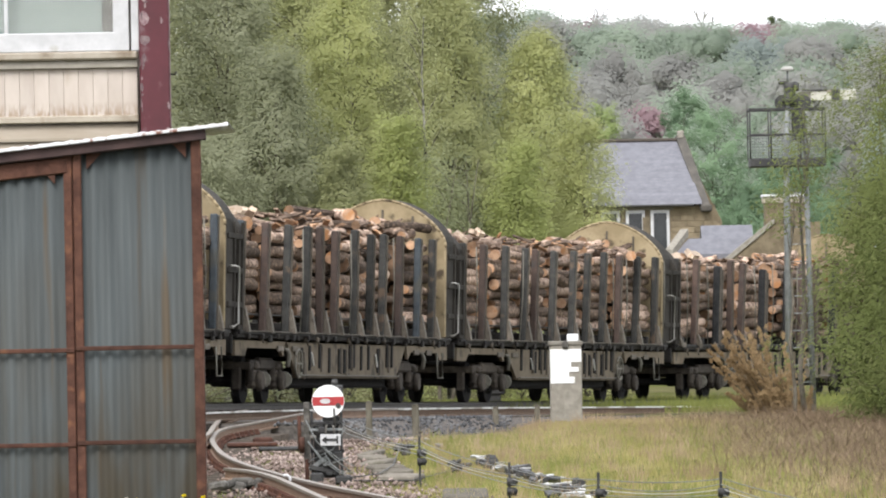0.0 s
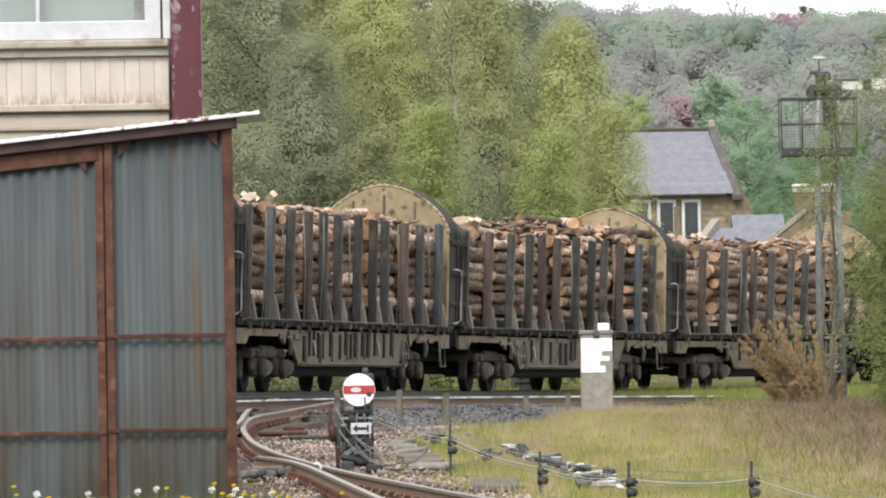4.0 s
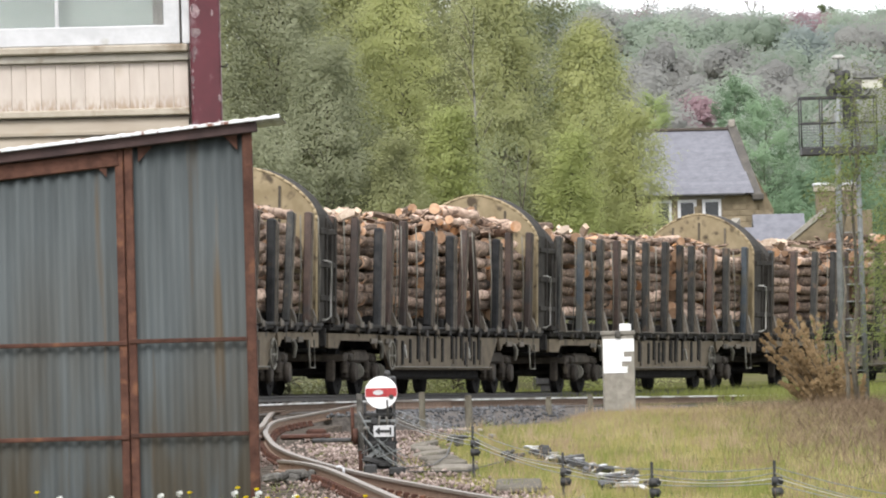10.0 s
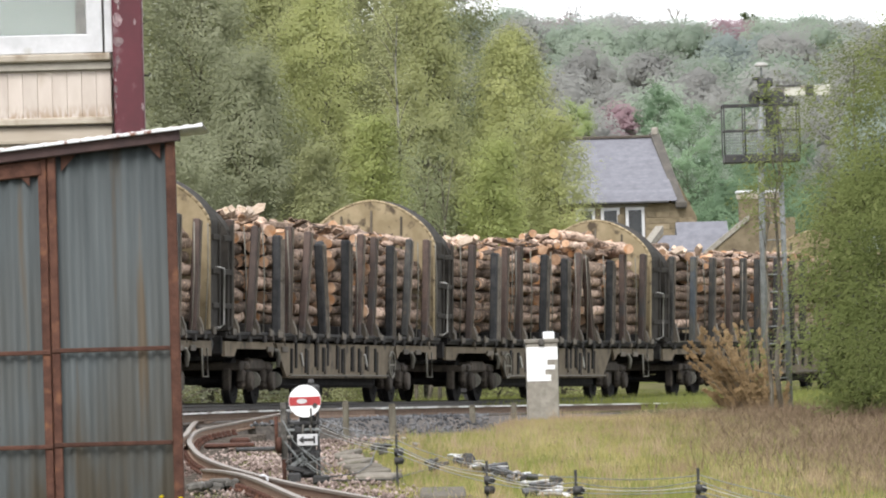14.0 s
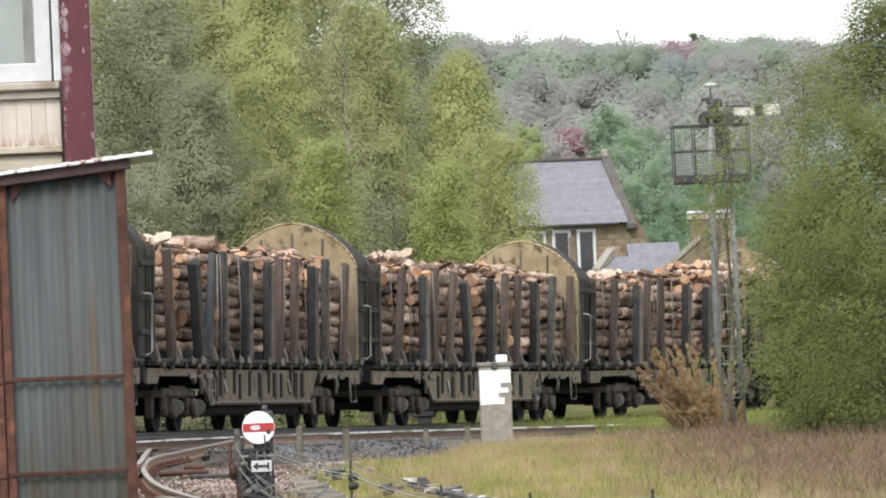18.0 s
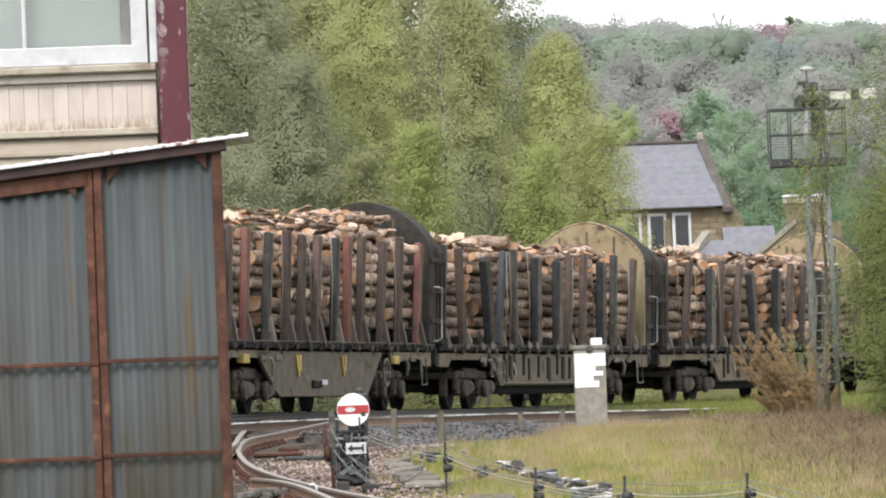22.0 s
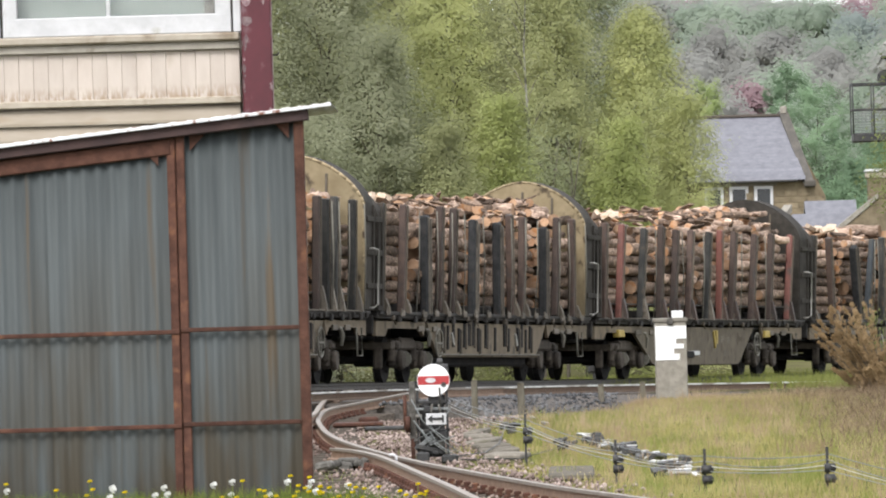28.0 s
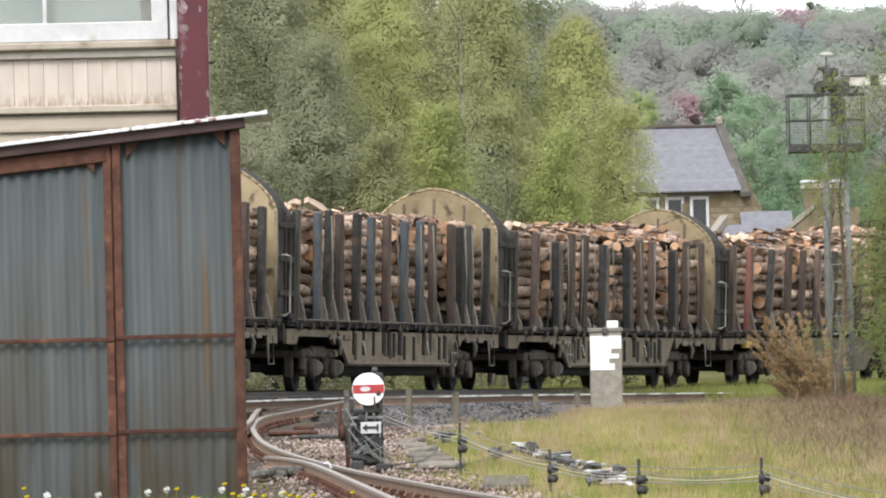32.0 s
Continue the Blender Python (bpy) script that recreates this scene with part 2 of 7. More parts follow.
# Dark van ends; haze over them is put in as a lighter tone.
SHELL = mat("dark brown-grey van end", (0.0252, 0.0231, 0.0203), (0.0476, 0.042, 0.0364), 4, 0.85, 0.15, vary=0.05, gloss=0.1)
STAKE_GREY = mat("dark grey stanchion", (0.022, 0.0222, 0.0215), (0.044, 0.0425, 0.0395), 6, 0.7, 0.1, 0.0, stain=(0.087, 0.0609, 0.0435), stain_scale=3, stain_at=0.6, vary=0.2, gloss=0.2)
# Near-black paint, raised slightly in tone for haze.
STAKE_DARK = mat("near-black painted stanchion", (0.0184, 0.01897, 0.02013), (0.03795, 0.03795, 0.0391), 6, 0.75, 0.1, 0.0, stain=(0.04, 0.032, 0.026), stain_scale=3, stain_at=0.62, vary=0.15, gloss=0.12)
STAKE_RUST = mat("rust brown stanchion", (0.034, 0.0215, 0.0172), (0.064, 0.0395, 0.03), 6, 0.75, 0.15, 0.0, stain=(0.0376, 0.0322, 0.03), stain_scale=2, stain_at=0.58, vary=0.2)
STAKE_BLUE = mat("faded blue stanchion", (0.0348, 0.04176, 0.04984), (0.05224, 0.06152, 0.0696), 6, 0.6, 0.1, 0.0, stain=(0.0653, 0.0653, 0.058), stain_scale=2, stain_at=0.52, vary=0.15, gloss=0.2)
STAKE_RED = mat("faded red stanchion", (0.085, 0.026, 0.019), (0.125, 0.04, 0.028), 6, 0.6, 0.1, 0.0, stain=(0.055, 0.034, 0.026), stain_scale=2, stain_at=0.55, vary=0.1)
YELLOW = mat("grimy yellow paint", (0.296, 0.207, 0.037), (0.37, 0.274, 0.0666), 6, 0.6, 0.1, vary=0.1)
PALESTEEL = mat("pale handrail steel", (0.296, 0.289, 0.266), (0.385, 0.37, 0.348), 6, 0.5, 0.05, 0.1)
STRAP = mat("pale webbing strap", (0.111, 0.104, 0.0851), (0.163, 0.152, 0.126), 9, 0.8, 0.1)
BARK = mat("conifer bark", (0.066, 0.048, 0.038), (0.205, 0.146, 0.11), 10, 0.9, 0.7, stain=(0.38, 0.27, 0.195), stain_scale=9, stain_at=0.57, vary=0.28, stretch=(0.9, 1.6, 1.6), gloss=0.1)
PEELED = mat("peeled pale log", (0.27, 0.185, 0.14), (0.5, 0.375, 0.295), 9, 0.85, 0.4, stain=(0.13, 0.088, 0.066), stain_scale=7, stain_at=0.52, vary=0.22, stretch=(0.8, 1.6, 1.6), gloss=0.1)
CUT = mat("sawn log end", (0.26, 0.155, 0.095), (0.4, 0.26, 0.17), 7, 0.85, 0.2, stain=(0.3, 0.15, 0.07), stain_scale=4, stain_at=0.54, vary=0.28, gloss=0.1)
SLATE = mat("grey slate", (0.1, 0.1, 0.116), (0.145, 0.144, 0.165), 3, 0.6, 0.1, vary=0.04)
STONE = mat("sandstone blocks", (0.125, 0.1, 0.066), (0.21, 0.17, 0.115), 1.6, 0.9, 0.3, stain=(0.08, 0.066, 0.048), stain_scale=1.1, stain_at=0.6, vary=0.12, gloss=0.15)
DARKSTONE = mat("weathered coping stone", (0.045, 0.041, 0.036), (0.08, 0.071, 0.06), 2.5, 0.9, 0.3, vary=0.08)
DARKPANE = mat("dark window glass", (0.00888, 0.0104, 0.0118), (0.0185, 0.0207, 0.0222), 2, 0.1, 0.0, vary=0)
TRUNK = mat("tree bark", (0.0666, 0.0555, 0.0407), (0.148, 0.13, 0.104), 5, 0.9, 0.5)
BIRCH = mat("birch bark", (0.16, 0.155, 0.135), (0.27, 0.26, 0.235), 6, 0.8, 0.3, stain=(0.037, 0.0333, 0.0296), stain_scale=3, stain_at=0.5)
L_WILLOW = leaf_mat("willow leaves", [(0.216, 0.229, 0.144), (0.286, 0.300, 0.197), (0.373, 0.385, 0.268)], 0.62, 0.6, 0.06)
L_BIRCH = leaf_mat("birch leaves", [(0.299, 0.316, 0.148), (0.403, 0.423, 0.201), (0.510, 0.523, 0.260)], 0.62, 0.6, 0.06)
L_DULL = leaf_mat("dull olive leaves", [(0.181, 0.197, 0.116), (0.239, 0.261, 0.149), (0.305, 0.329, 0.196)], 0.55, 0.6, 0.06)
L_BRIGHT = leaf_mat("fresh leaves", [(0.285, 0.322, 0.133), (0.381, 0.416, 0.176), (0.474, 0.510, 0.230)], 0.62, 0.6, 0.06)
L_DOME = leaf_mat("olive-yellow birch leaves", [(0.275, 0.289, 0.148), (0.364, 0.379, 0.194), (0.463, 0.473, 0.250)], 0.62, 0.6, 0.06)
L_LIME = leaf_mat("pale lime leaves", [(0.29, 0.345, 0.16), (0.36, 0.425, 0.2), (0.45, 0.51, 0.26)], 0.62, 0.6, 0.06)
L_OLIVE = leaf_mat("olive leaves", [(0.262, 0.275, 0.153), (0.343, 0.355, 0.195), (0.442, 0.453, 0.253)], 0.62, 0.6, 0.06)
L_HAW = leaf_mat("hawthorn leaves", [(0.103, 0.124, 0.045), (0.153, 0.178, 0.066), (0.219, 0.240, 0.100)], 0.5, 0.8, 0.08)
L_YEW = leaf_mat("dark conifer needles", [(0.08, 0.1, 0.05), (0.12, 0.145, 0.075)], 0.3, 0.8, 0.2)
L_SPRUCE = leaf_mat("sycamore leaves", [(0.145, 0.212, 0.137), (0.207, 0.294, 0.185), (0.294, 0.397, 0.257)], 0.6, 0.2, 0.06)
# Far hill leaves: distance haze is put into these paler, bluer tones.
L_BARE = leaf_mat("bare twigs in bud, haze in tone", [(0.368, 0.366, 0.351), (0.429, 0.426, 0.407), (0.492, 0.494, 0.466)], 0.75, 0.12, 0.04)
L_DARKFAR = leaf_mat("dull hillside leaves, haze in tone", [(0.317, 0.355, 0.340), (0.381, 0.425, 0.407), (0.458, 0.508, 0.475)], 0.75, 0.12, 0.04)
L_GREENFAR = leaf_mat("green hillside leaves, haze in tone", [(0.320, 0.372, 0.308), (0.395, 0.452, 0.374), (0.480, 0.543, 0.452)], 0.75, 0.12, 0.04)
L_PURPLE = leaf_mat("copper beech leaves, haze in tone", [(0.342, 0.258, 0.283), (0.428, 0.316, 0.342), (0.514, 0.391, 0.407)], 0.7, 0.12, 0.06)
L_BROWNBUSH = leaf_mat("dry brown foliage", [(0.198, 0.133, 0.071), (0.292, 0.206, 0.115), (0.387, 0.288, 0.170)], 0.4, 0.5, 0.25)
G_FIELD = leaf_mat("meadow grass", [(0.173, 0.173, 0.059), (0.305, 0.270, 0.102), (0.475, 0.400, 0.214)], 0.35, 0.55, 0.2)
G_GREEN = leaf_mat("green meadow tufts", [(0.12, 0.145, 0.04), (0.19, 0.215, 0.06), (0.27, 0.285, 0.1)], 0.35, 0.55, 0.3)
G_DRY = leaf_mat("dry straw grass", [(0.2, 0.145, 0.09), (0.315, 0.235, 0.15), (0.42, 0.325, 0.22)], 0.3, 0.4, 0.22)
G_BROWN = leaf_mat("dead brown grass", [(0.092, 0.067, 0.044), (0.173, 0.130, 0.086), (0.280, 0.216, 0.149)], 0.25, 0.4)
G_LUSH = leaf_mat("bank grass", [(0.0622, 0.0977, 0.0155), (0.114, 0.16, 0.0311), (0.207, 0.222, 0.0622)], 0.35, 1.0)
G_FAR = leaf_mat("trackside grass", [(0.114, 0.132, 0.038), (0.171, 0.189, 0.057), (0.247, 0.255, 0.095)], 0.4, 0.3)
TWIG = leaf_mat("dry twigs", [(0.064, 0.046, 0.033), (0.128, 0.092, 0.064), (0.230, 0.166, 0.115)], 0.1, 0.5)
STONES = leaf_mat("loose ballast", [(0.112, 0.083, 0.072), (0.207, 0.159, 0.141), (0.336, 0.269, 0.242)], 0.0, 0.2, 0.7)
STONES_BLUE = leaf_mat("grey ballast", [(0.05, 0.05, 0.053), (0.1, 0.1, 0.104), (0.165, 0.163, 0.165)], 0.0, 0.2)
FLOWER = leaf_mat("dandelion petals", [(0.62, 0.48, 0.01), (0.7, 0.58, 0.02)], 0.25)
CLOCK = leaf_mat("dandelion down", [(0.66, 0.66, 0.63), (0.78, 0.78, 0.75)], 0.5)

# ---- mesh helpers ----


class Shape:
    """Collects boxes, tubes and prisms into one mesh."""

    def __init__(self):
        self.v, self.f, self.m, self.s = [], [], [], []

    def add(self, verts, faces, slot=0, smooth=False):
        o = len(self.v)
        self.v += [tuple(p) for p in verts]
        self.f += [[o + i for i in f] for f in faces]
        self.m += [slot] * len(faces)
        self.s += [smooth] * len(faces)
        return self

    def box(self, c, s, bev=0.0, turn=None, slot=0):
        c, h = Vector(c), [k / 2 for k in s]
        bev = min(bev, *(k * 0.6 for k in h))
        if bev <= 0:
            vs = [Vector((sx * h[0], sy * h[1], sz * h[2])) for sx in (-1, 1) for sy in (-1, 1) for sz in (-1, 1)]
            fs = [(0, 1, 3, 2), (4, 6, 7, 5), (0, 4, 5, 1), (2, 3, 7, 6), (0, 2, 6, 4), (1, 5, 7, 3)]
        else:
            vs, key = [], {}
            for sx in (-1, 1):
                for sy in (-1, 1):
                    for sz in (-1, 1):
                        for a in range(3):
                            p = [sx * (h[0] - bev), sy * (h[1] - bev), sz * (h[2] - bev)]
                            p[a] = (sx, sy, sz)[a] * h[a]
                            key[sx, sy, sz, a] = len(vs)
                            vs.append(Vector(p))
            fs = []
            for a in range(3):
                b, d = (a + 1) % 3, (a + 2) % 3
                for s1 in (-1, 1):
                    q = []
                    for sb, sd in ((-1, -1), (1, -1), (1, 1), (-1, 1)):
                        k = [0, 0, 0]
                        k[a], k[b], k[d] = s1, sb, sd
                        q.append(key[(*k, a)])
                    fs.append(q if s1 > 0 else q[::-1])
                for sb in (-1, 1):
                    for sd in (-1, 1):
                        k0, k1 = [0, 0, 0], [0, 0, 0]
                        k0[a], k1[a] = -1, 1
                        k0[b] = k1[b] = sb
                        k0[d] = k1[d] = sd
                        q = [key[(*k0, b)], key[(*k1, b)], key[(*k1, d)], key[(*k0, d)]]
                        fs.append(q if sb * sd < 0 else q[::-1])
            for sx in (-1, 1):
                for sy in (-1, 1):
                    for sz in (-1, 1):
                        q = [key[sx, sy, sz, a] for a in range(3)]
                        fs.append(q if sx * sy * sz > 0 else q[::-1])
        if turn is not None:
            vs = [turn @ p for p in vs]
        return self.add([p + c for p in vs], fs, slot)

    def tube(self, pts, radii, n=8, caps=True, slot=0, cap_slot=None, smooth=True):
        pts = [Vector(p) for p in pts]
        if not hasattr(radii, "__len__"):
            radii = [radii] * len(pts)
        radii = [float(r) for r in radii]
        vs, fs = [], []
        for i, p in enumerate(pts):
            d = (pts[min(i + 1, len(pts) - 1)] - pts[max(i - 1, 0)]).normalized()
            side = d.cross(Vector((0, 0, 1)) if abs(d.z) < 0.9 else Vector((1, 0, 0))).normalized()
            up = side.cross(d)
            for k in range(n):
                w = 2 * math.pi * k / n
                vs.append(p + radii[i] * (math.cos(w) * side + math.sin(w) * up))
        for i in range(len(pts) - 1):
            for k in range(n):
                fs.append((i * n + k, i * n + (k + 1) % n, (i + 1) * n + (k + 1) % n, (i + 1) * n + k))
        self.add(vs, fs, slot, smooth)
        if caps:
            o = len(self.v) - len(vs)
            for ring, rev in ((0, True), (len(pts) - 1, False)):
                loop = [o + ring * n + k for k in range(n)]
                self.f.append(loop[::-1] if rev else loop)
                self.m.append(slot if cap_slot is None else cap_slot)
                self.s.append(False)
        return self

    def prism(self, poly, lo, hi, place, slot=0):
        """A flat outline, poly, drawn out from lo to hi; place(a, b, depth) gives the point."""
        n = len(poly)
        vs = [place(a, b, lo) for a, b in poly] + [place(a, b, hi) for a, b in poly]
        fs = [list(range(n))[::-1], [n + i for i in range(n)]] + [(i, (i + 1) % n, n + (i + 1) % n, n + i) for i in range(n)]
        return self.add(vs, fs, slot)

    def sweep(self, profile, path, slot=0, closed=True, slots=None):
        """An outline of (side, up) carried along a level path."""
        path = [Vector(p) for p in path]
        n, vs, fs, ms = len(profile), [], [], []
        for i, p in enumerate(path):
            d = path[min(i + 1, len(path) - 1)] - path[max(i - 1, 0)]
            d.z = 0
            d.normalize()
            r = Vector((d.y, -d.x, 0))
            vs += [p + r * a + Vector((0, 0, b)) for a, b in profile]
        o = len(self.v)
        last = n if closed else n - 1
        for i in range(len(path) - 1):
            for k in range(last):
                fs.append((i * n + k, i * n + (k + 1) % n, (i + 1) * n + (k + 1) % n, (i + 1) * n + k))
                ms.append(slots[k] if slots else slot)
        self.add(vs, fs, slot)
        self.m[-len(fs):] = ms
        if closed:
            self.add([vs[k] for k in range(n)], [list(range(n))], slot)
            self.add([vs[-n + k] for k in range(n)], [list(range(n))[::-1]], slot)
        return self

    def mesh(self, name, mats):
        me = bpy.data.meshes.new(name)
        me.from_pydata(self.v, [], self.f)
        for k in (mats if isinstance(mats, (list, tuple)) else [mats]):
            me.materials.append(k)
        me.polygons.foreach_set("material_index", self.m)
        me.polygons.foreach_set("use_smooth", self.s)
        me.update()
        bm = bmesh.new()
        bm.from_mesh(me)
        bmesh.ops.recalc_face_normals(bm, faces=bm.faces)
        bm.to_mesh(me)
        bm.free()
        return me


def part(name, shape, mats, parent=None, label="", at=None):
    ob = new(name, shape.mesh(name, mats) if isinstance(shape, Shape) else shape)
    if parent:
        ob.parent = parent
    if at is not None:
        ob.matrix_basis = at if isinstance(at, Matrix) else Matrix.Translation(at)
    return tagged(ob, label)


def thing(name, label, category, at=None, group="", kind=""):
    ob = new(name)
    ob.empty_display_size = 0.1
    if at is not None:
        ob.matrix_basis = at if isinstance(at, Matrix) else Matrix.Translation(at)
    return tagged(ob, label, category, group, kind)


def fast_mesh(name, verts, faces, mats, slots=None):
    """verts (n, 3), faces (m, k) as arrays."""
    me = bpy.data.meshes.new(name)
    n, k = faces.shape
    me.vertices.add(len(verts))
    me.vertices.foreach_set("co", np.ascontiguousarray(verts, dtype=np.float32).ravel())
    me.loops.add(n * k)
    me.loops.foreach_set("vertex_index", np.ascontiguousarray(faces, dtype=np.int32).ravel())
    me.polygons.add(n)
    me.polygons.foreach_set("loop_start", np.arange(0, n * k, k, dtype=np.int32))
    me.polygons.foreach_set("loop_total", np.full(n, k, dtype=np.int32))
    for m in (mats if isinstance(mats, (list, tuple)) else [mats]):
        me.materials.append(m)
    if slots is not None:
        me.polygons.foreach_set("material_index", np.ascontiguousarray(slots, dtype=np.int32))
    me.update(calc_edges=True)
    me.validate()
    return me


def leaf_quads(centres, size, rng, out=None, stretch=1.6, loose=0.6):
    """Small pointed leaves at the centres, turned every way, or roughly facing out."""
    n = len(centres)
    if out is None:
        out = np.zeros((n, 3))
    nrm = out + rng.normal(size=(n, 3)) * (loose if out.any() else 1.0)
    nrm /= np.linalg.norm(nrm, axis=1, keepdims=True) + 1e-9
    a = np.cross(nrm, rng.normal(size=(n, 3)))
    a /= np.linalg.norm(a, axis=1, keepdims=True) + 1e-9
    b = np.cross(nrm, a)
    s = size * rng.uniform(0.6, 1.35, (n, 1))
    v = np.stack([centres - a * s * stretch * 0.4 - b * s * 0.5, centres + a * s * stretch * 0.6, centres - a * s * stretch * 0.4 + b * s * 0.5], 1).reshape(-1, 3)
    return v, np.arange(3 * n).reshape(n, 3)[:, ::-1]


def blades(xy, z, height, width, rng, lean=0.35):
    """Grass blades: narrow bent triangles standing on z."""
    n = len(xy)
    h = height * rng.uniform(0.45, 1.25, n)
    w = rng.uniform(0, 2 * np.pi, n)
    side = np.stack([np.cos(w), 0.35 * np.sin(w), 0 * w], 1) * width / 2
    base = np.stack([xy[:, 0], xy[:, 1], z - 0.03], 1)
    tip = base + np.stack([rng.normal(0, lean, n) * h, rng.normal(0, lean, n) * h, h], 1)
    v = np.stack([base - side, base + side, tip], 1).reshape(-1, 3)
    return v, np.arange(3 * n).reshape(n, 3)

# ---- the line of the railway ----
PITCH = 21.0                              # wagon length over buffers
TURN0, RATE = radians(12.73), radians(0.1438)
S_LO, S_HI = -30.0, 90.0
CANT = radians(1.6)                      # the outer rail of the curve stands higher


def track(s):
    """Place and heading of the running line's centre, s metres past its mark: straight, a curve to the right, straight."""
    c = min(max(s, S_LO), S_HI)
    a = TURN0 + RATE * c
    x = 0.344 - (math.cos(a) - math.cos(TURN0)) / RATE
    y = 153.89 + (math.sin(a) - math.sin(TURN0)) / RATE
    x, y = x + (s - c) * math.sin(a), y + (s - c) * math.cos(a)
    z = 0.06 - 0.0158 * 45 * math.tanh(s / 45)
    return Vector((x, y, z)), a


def beside(s, off):
    """off metres to the right of the running line's centre."""
    p, a = track(s)
    return p + Vector((math.cos(a), -math.sin(a), 0)) * off


def smooth(a, b, t):
    t = np.clip((t - a) / (b - a), 0, 1)
    return t * t * (3 - 2 * t)


def ground_z(x, y):
    x, y = np.asarray(x, float), np.asarray(y, float)
    z = 0.81 - 0.13 * np.clip(x + 0.9, 0, 5) * (1 - smooth(46, 58, y)) - 0.93 * smooth(44, 58, y)
    z = z - 0.2 * smooth(116, 134, y) - 0.4 * smooth(150, 210, y)
    z = z + (0.1 + 0.06 * np.sin(x * 0.9) * np.sin(y * 0.13)) * smooth(1.0, 3.5, x) * smooth(64, 80, y) * (1 - smooth(112, 128, y)) + 0.2 * smooth(2.2, 3.2, x) * smooth(116, 128, y) * (1 - smooth(134, 142, y))
    z = z + 21.8 * smooth(380, 800, y) + 4.0 * smooth(800, 1500, y) + 1.5 * np.sin(x * 0.02 + 1) * smooth(400, 800, y)
    return z


# ---- ground ----
ys = np.concatenate([np.linspace(-60, 30, 8), np.linspace(34, 64, 31), np.linspace(65, 230, 166), np.linspace(235, 1000, 60), np.linspace(1100, 4000, 12)])
xs = np.concatenate([[-2500, -1200, -600, -300, -150, -80, -45], np.linspace(-30, 30, 121), [45, 80, 150, 300, 600, 1200, 2500]])
gx, gy = np.meshgrid(xs, ys)
gz = ground_z(gx, gy)
gi = np.arange(len(xs) * len(ys)).reshape(len(ys), len(xs))
gf = np.stack([gi[:-1, :-1], gi[:-1, 1:], gi[1:, 1:], gi[1:, :-1]], -1).reshape(-1, 4)
ground = new("ground", fast_mesh("ground", np.stack([gx, gy, gz], -1).reshape(-1, 3), gf, SOIL))
tagged(ground, "rough trackside turf and cinders rising to a far hill", "ground", kind="structure")

# ---- tracks ----
RAIL = [(-0.07, 0), (0.07, 0), (0.07, 0.02), (0.012, 0.035), (0.012, 0.11), (0.036, 0.12), (0.036, 0.15), (-0.036, 0.15), (-0.036, 0.12), (-0.012, 0.11), (-0.012, 0.035), (-0.07, 0.02)]
RAILSLOT = [1, 1, 1, 1, 1, 0, 0, 0, 1, 1, 1, 1]


def curve_through(ctrl, n=60):
    """A smooth line through a few places."""
    ctrl = [Vector(c) for c in ctrl]
    out, m = [], len(ctrl) - 1
    for k in range(n + 1):
        u = k / n * m
        i = min(int(u), m - 1)
        f = u - i
        p0, p1, p2, p3 = ctrl[max(i - 1, 0)], ctrl[i], ctrl[i + 1], ctrl[min(i + 2, m)]
        out.append(0.5 * (2 * p1 + (p2 - p0) * f + (2 * p0 - 5 * p1 + 4 * p2 - p3) * f * f + (3 * p1 - p0 - 3 * p2 + p3) * f ** 3))
    return out


def rail(path, parent, label="", top=None, side=None):
    return part("rail", Shape().sweep(RAIL, [Vector(p) - Vector((0, 0, 0.15)) for p in path], slots=RAILSLOT), [top or RAILTOP, side or RAILSIDE], parent, label)


def ballast_bed(name, off, s0, s1, lift):
    path = [beside(s, off) + Vector((0, 0, lift)) for s in np.arange(s0, s1, 3.0)]
    bed = Shape().sweep([(-2.6, -0.62), (-1.6, -0.15), (1.6, -0.15), (2.6, -0.62)], path)
    ob = part(name, bed, BALLAST)
    return tagged(ob, "grey stone ballast bed under the rails", "trackbed", kind="structure")


ballast_bed("trackbed", 0.0, -150, 200, 0.0)
ballast_bed("trackbed_loop", 3.4, -31, 120, -0.2)
line_1 = tagged(thing("running_line", "curved running line with dark rails and timber sleepers", "railway track"), kind="structure")
for off in (-0.7525, 0.7525):
    rail([beside(s, off) - Vector((0, 0, off * math.sin(CANT))) for s in np.arange(-150, 200, 2.0)], line_1, "", RAILDARK, RAILDARK)
line_2 = tagged(thing("loop_line", "loop line with polished rails beside the running line", "railway track"), kind="structure")
rail([beside(s, 2.67) + Vector((0, 0, -0.14)) for s in np.arange(-33, 120, 2.0)], line_2, "worn rail with its sky sheen painted in", RAILSHEEN, RAILBROWN)
NEAR = [(3.9, 52.0, 0.1), (2.85, 58.0, 0.1), (1.97, 63.2, 0.1), (1.39, 67.1, 0.1), (0.7, 71.7, 0.1), (0.05, 77.0, 0.1), (-0.63, 83.0, 0.1), (-1.42, 91.9, 0.1), (-1.88, 99.0, 0.1), (-2.15, 105.5, 0.11), (-2.31, 111.5, 0.13), (-2.28, 117.5, 0.16), (-1.85, 121.5, 0.19)]
WING = [(0.09, 66.0, 0.1), (-0.25, 72.3, 0.1), (-0.62, 78.5, 0.1), (-1.08, 86.0, 0.1), (-1.42, 89.6, 0.1), (-1.74, 91.4, 0.1)]
join = [beside(s, 4.1) + Vector((0, 0, -0.15)) for s in (-28, -24, -20)]
turnout = tagged(thing("turnout", "rusty curved turnout rails with bolted chairs", "railway track"), kind="structure")
rail(curve_through(NEAR + join, 120), turnout, "brown rail curving to join the loop")
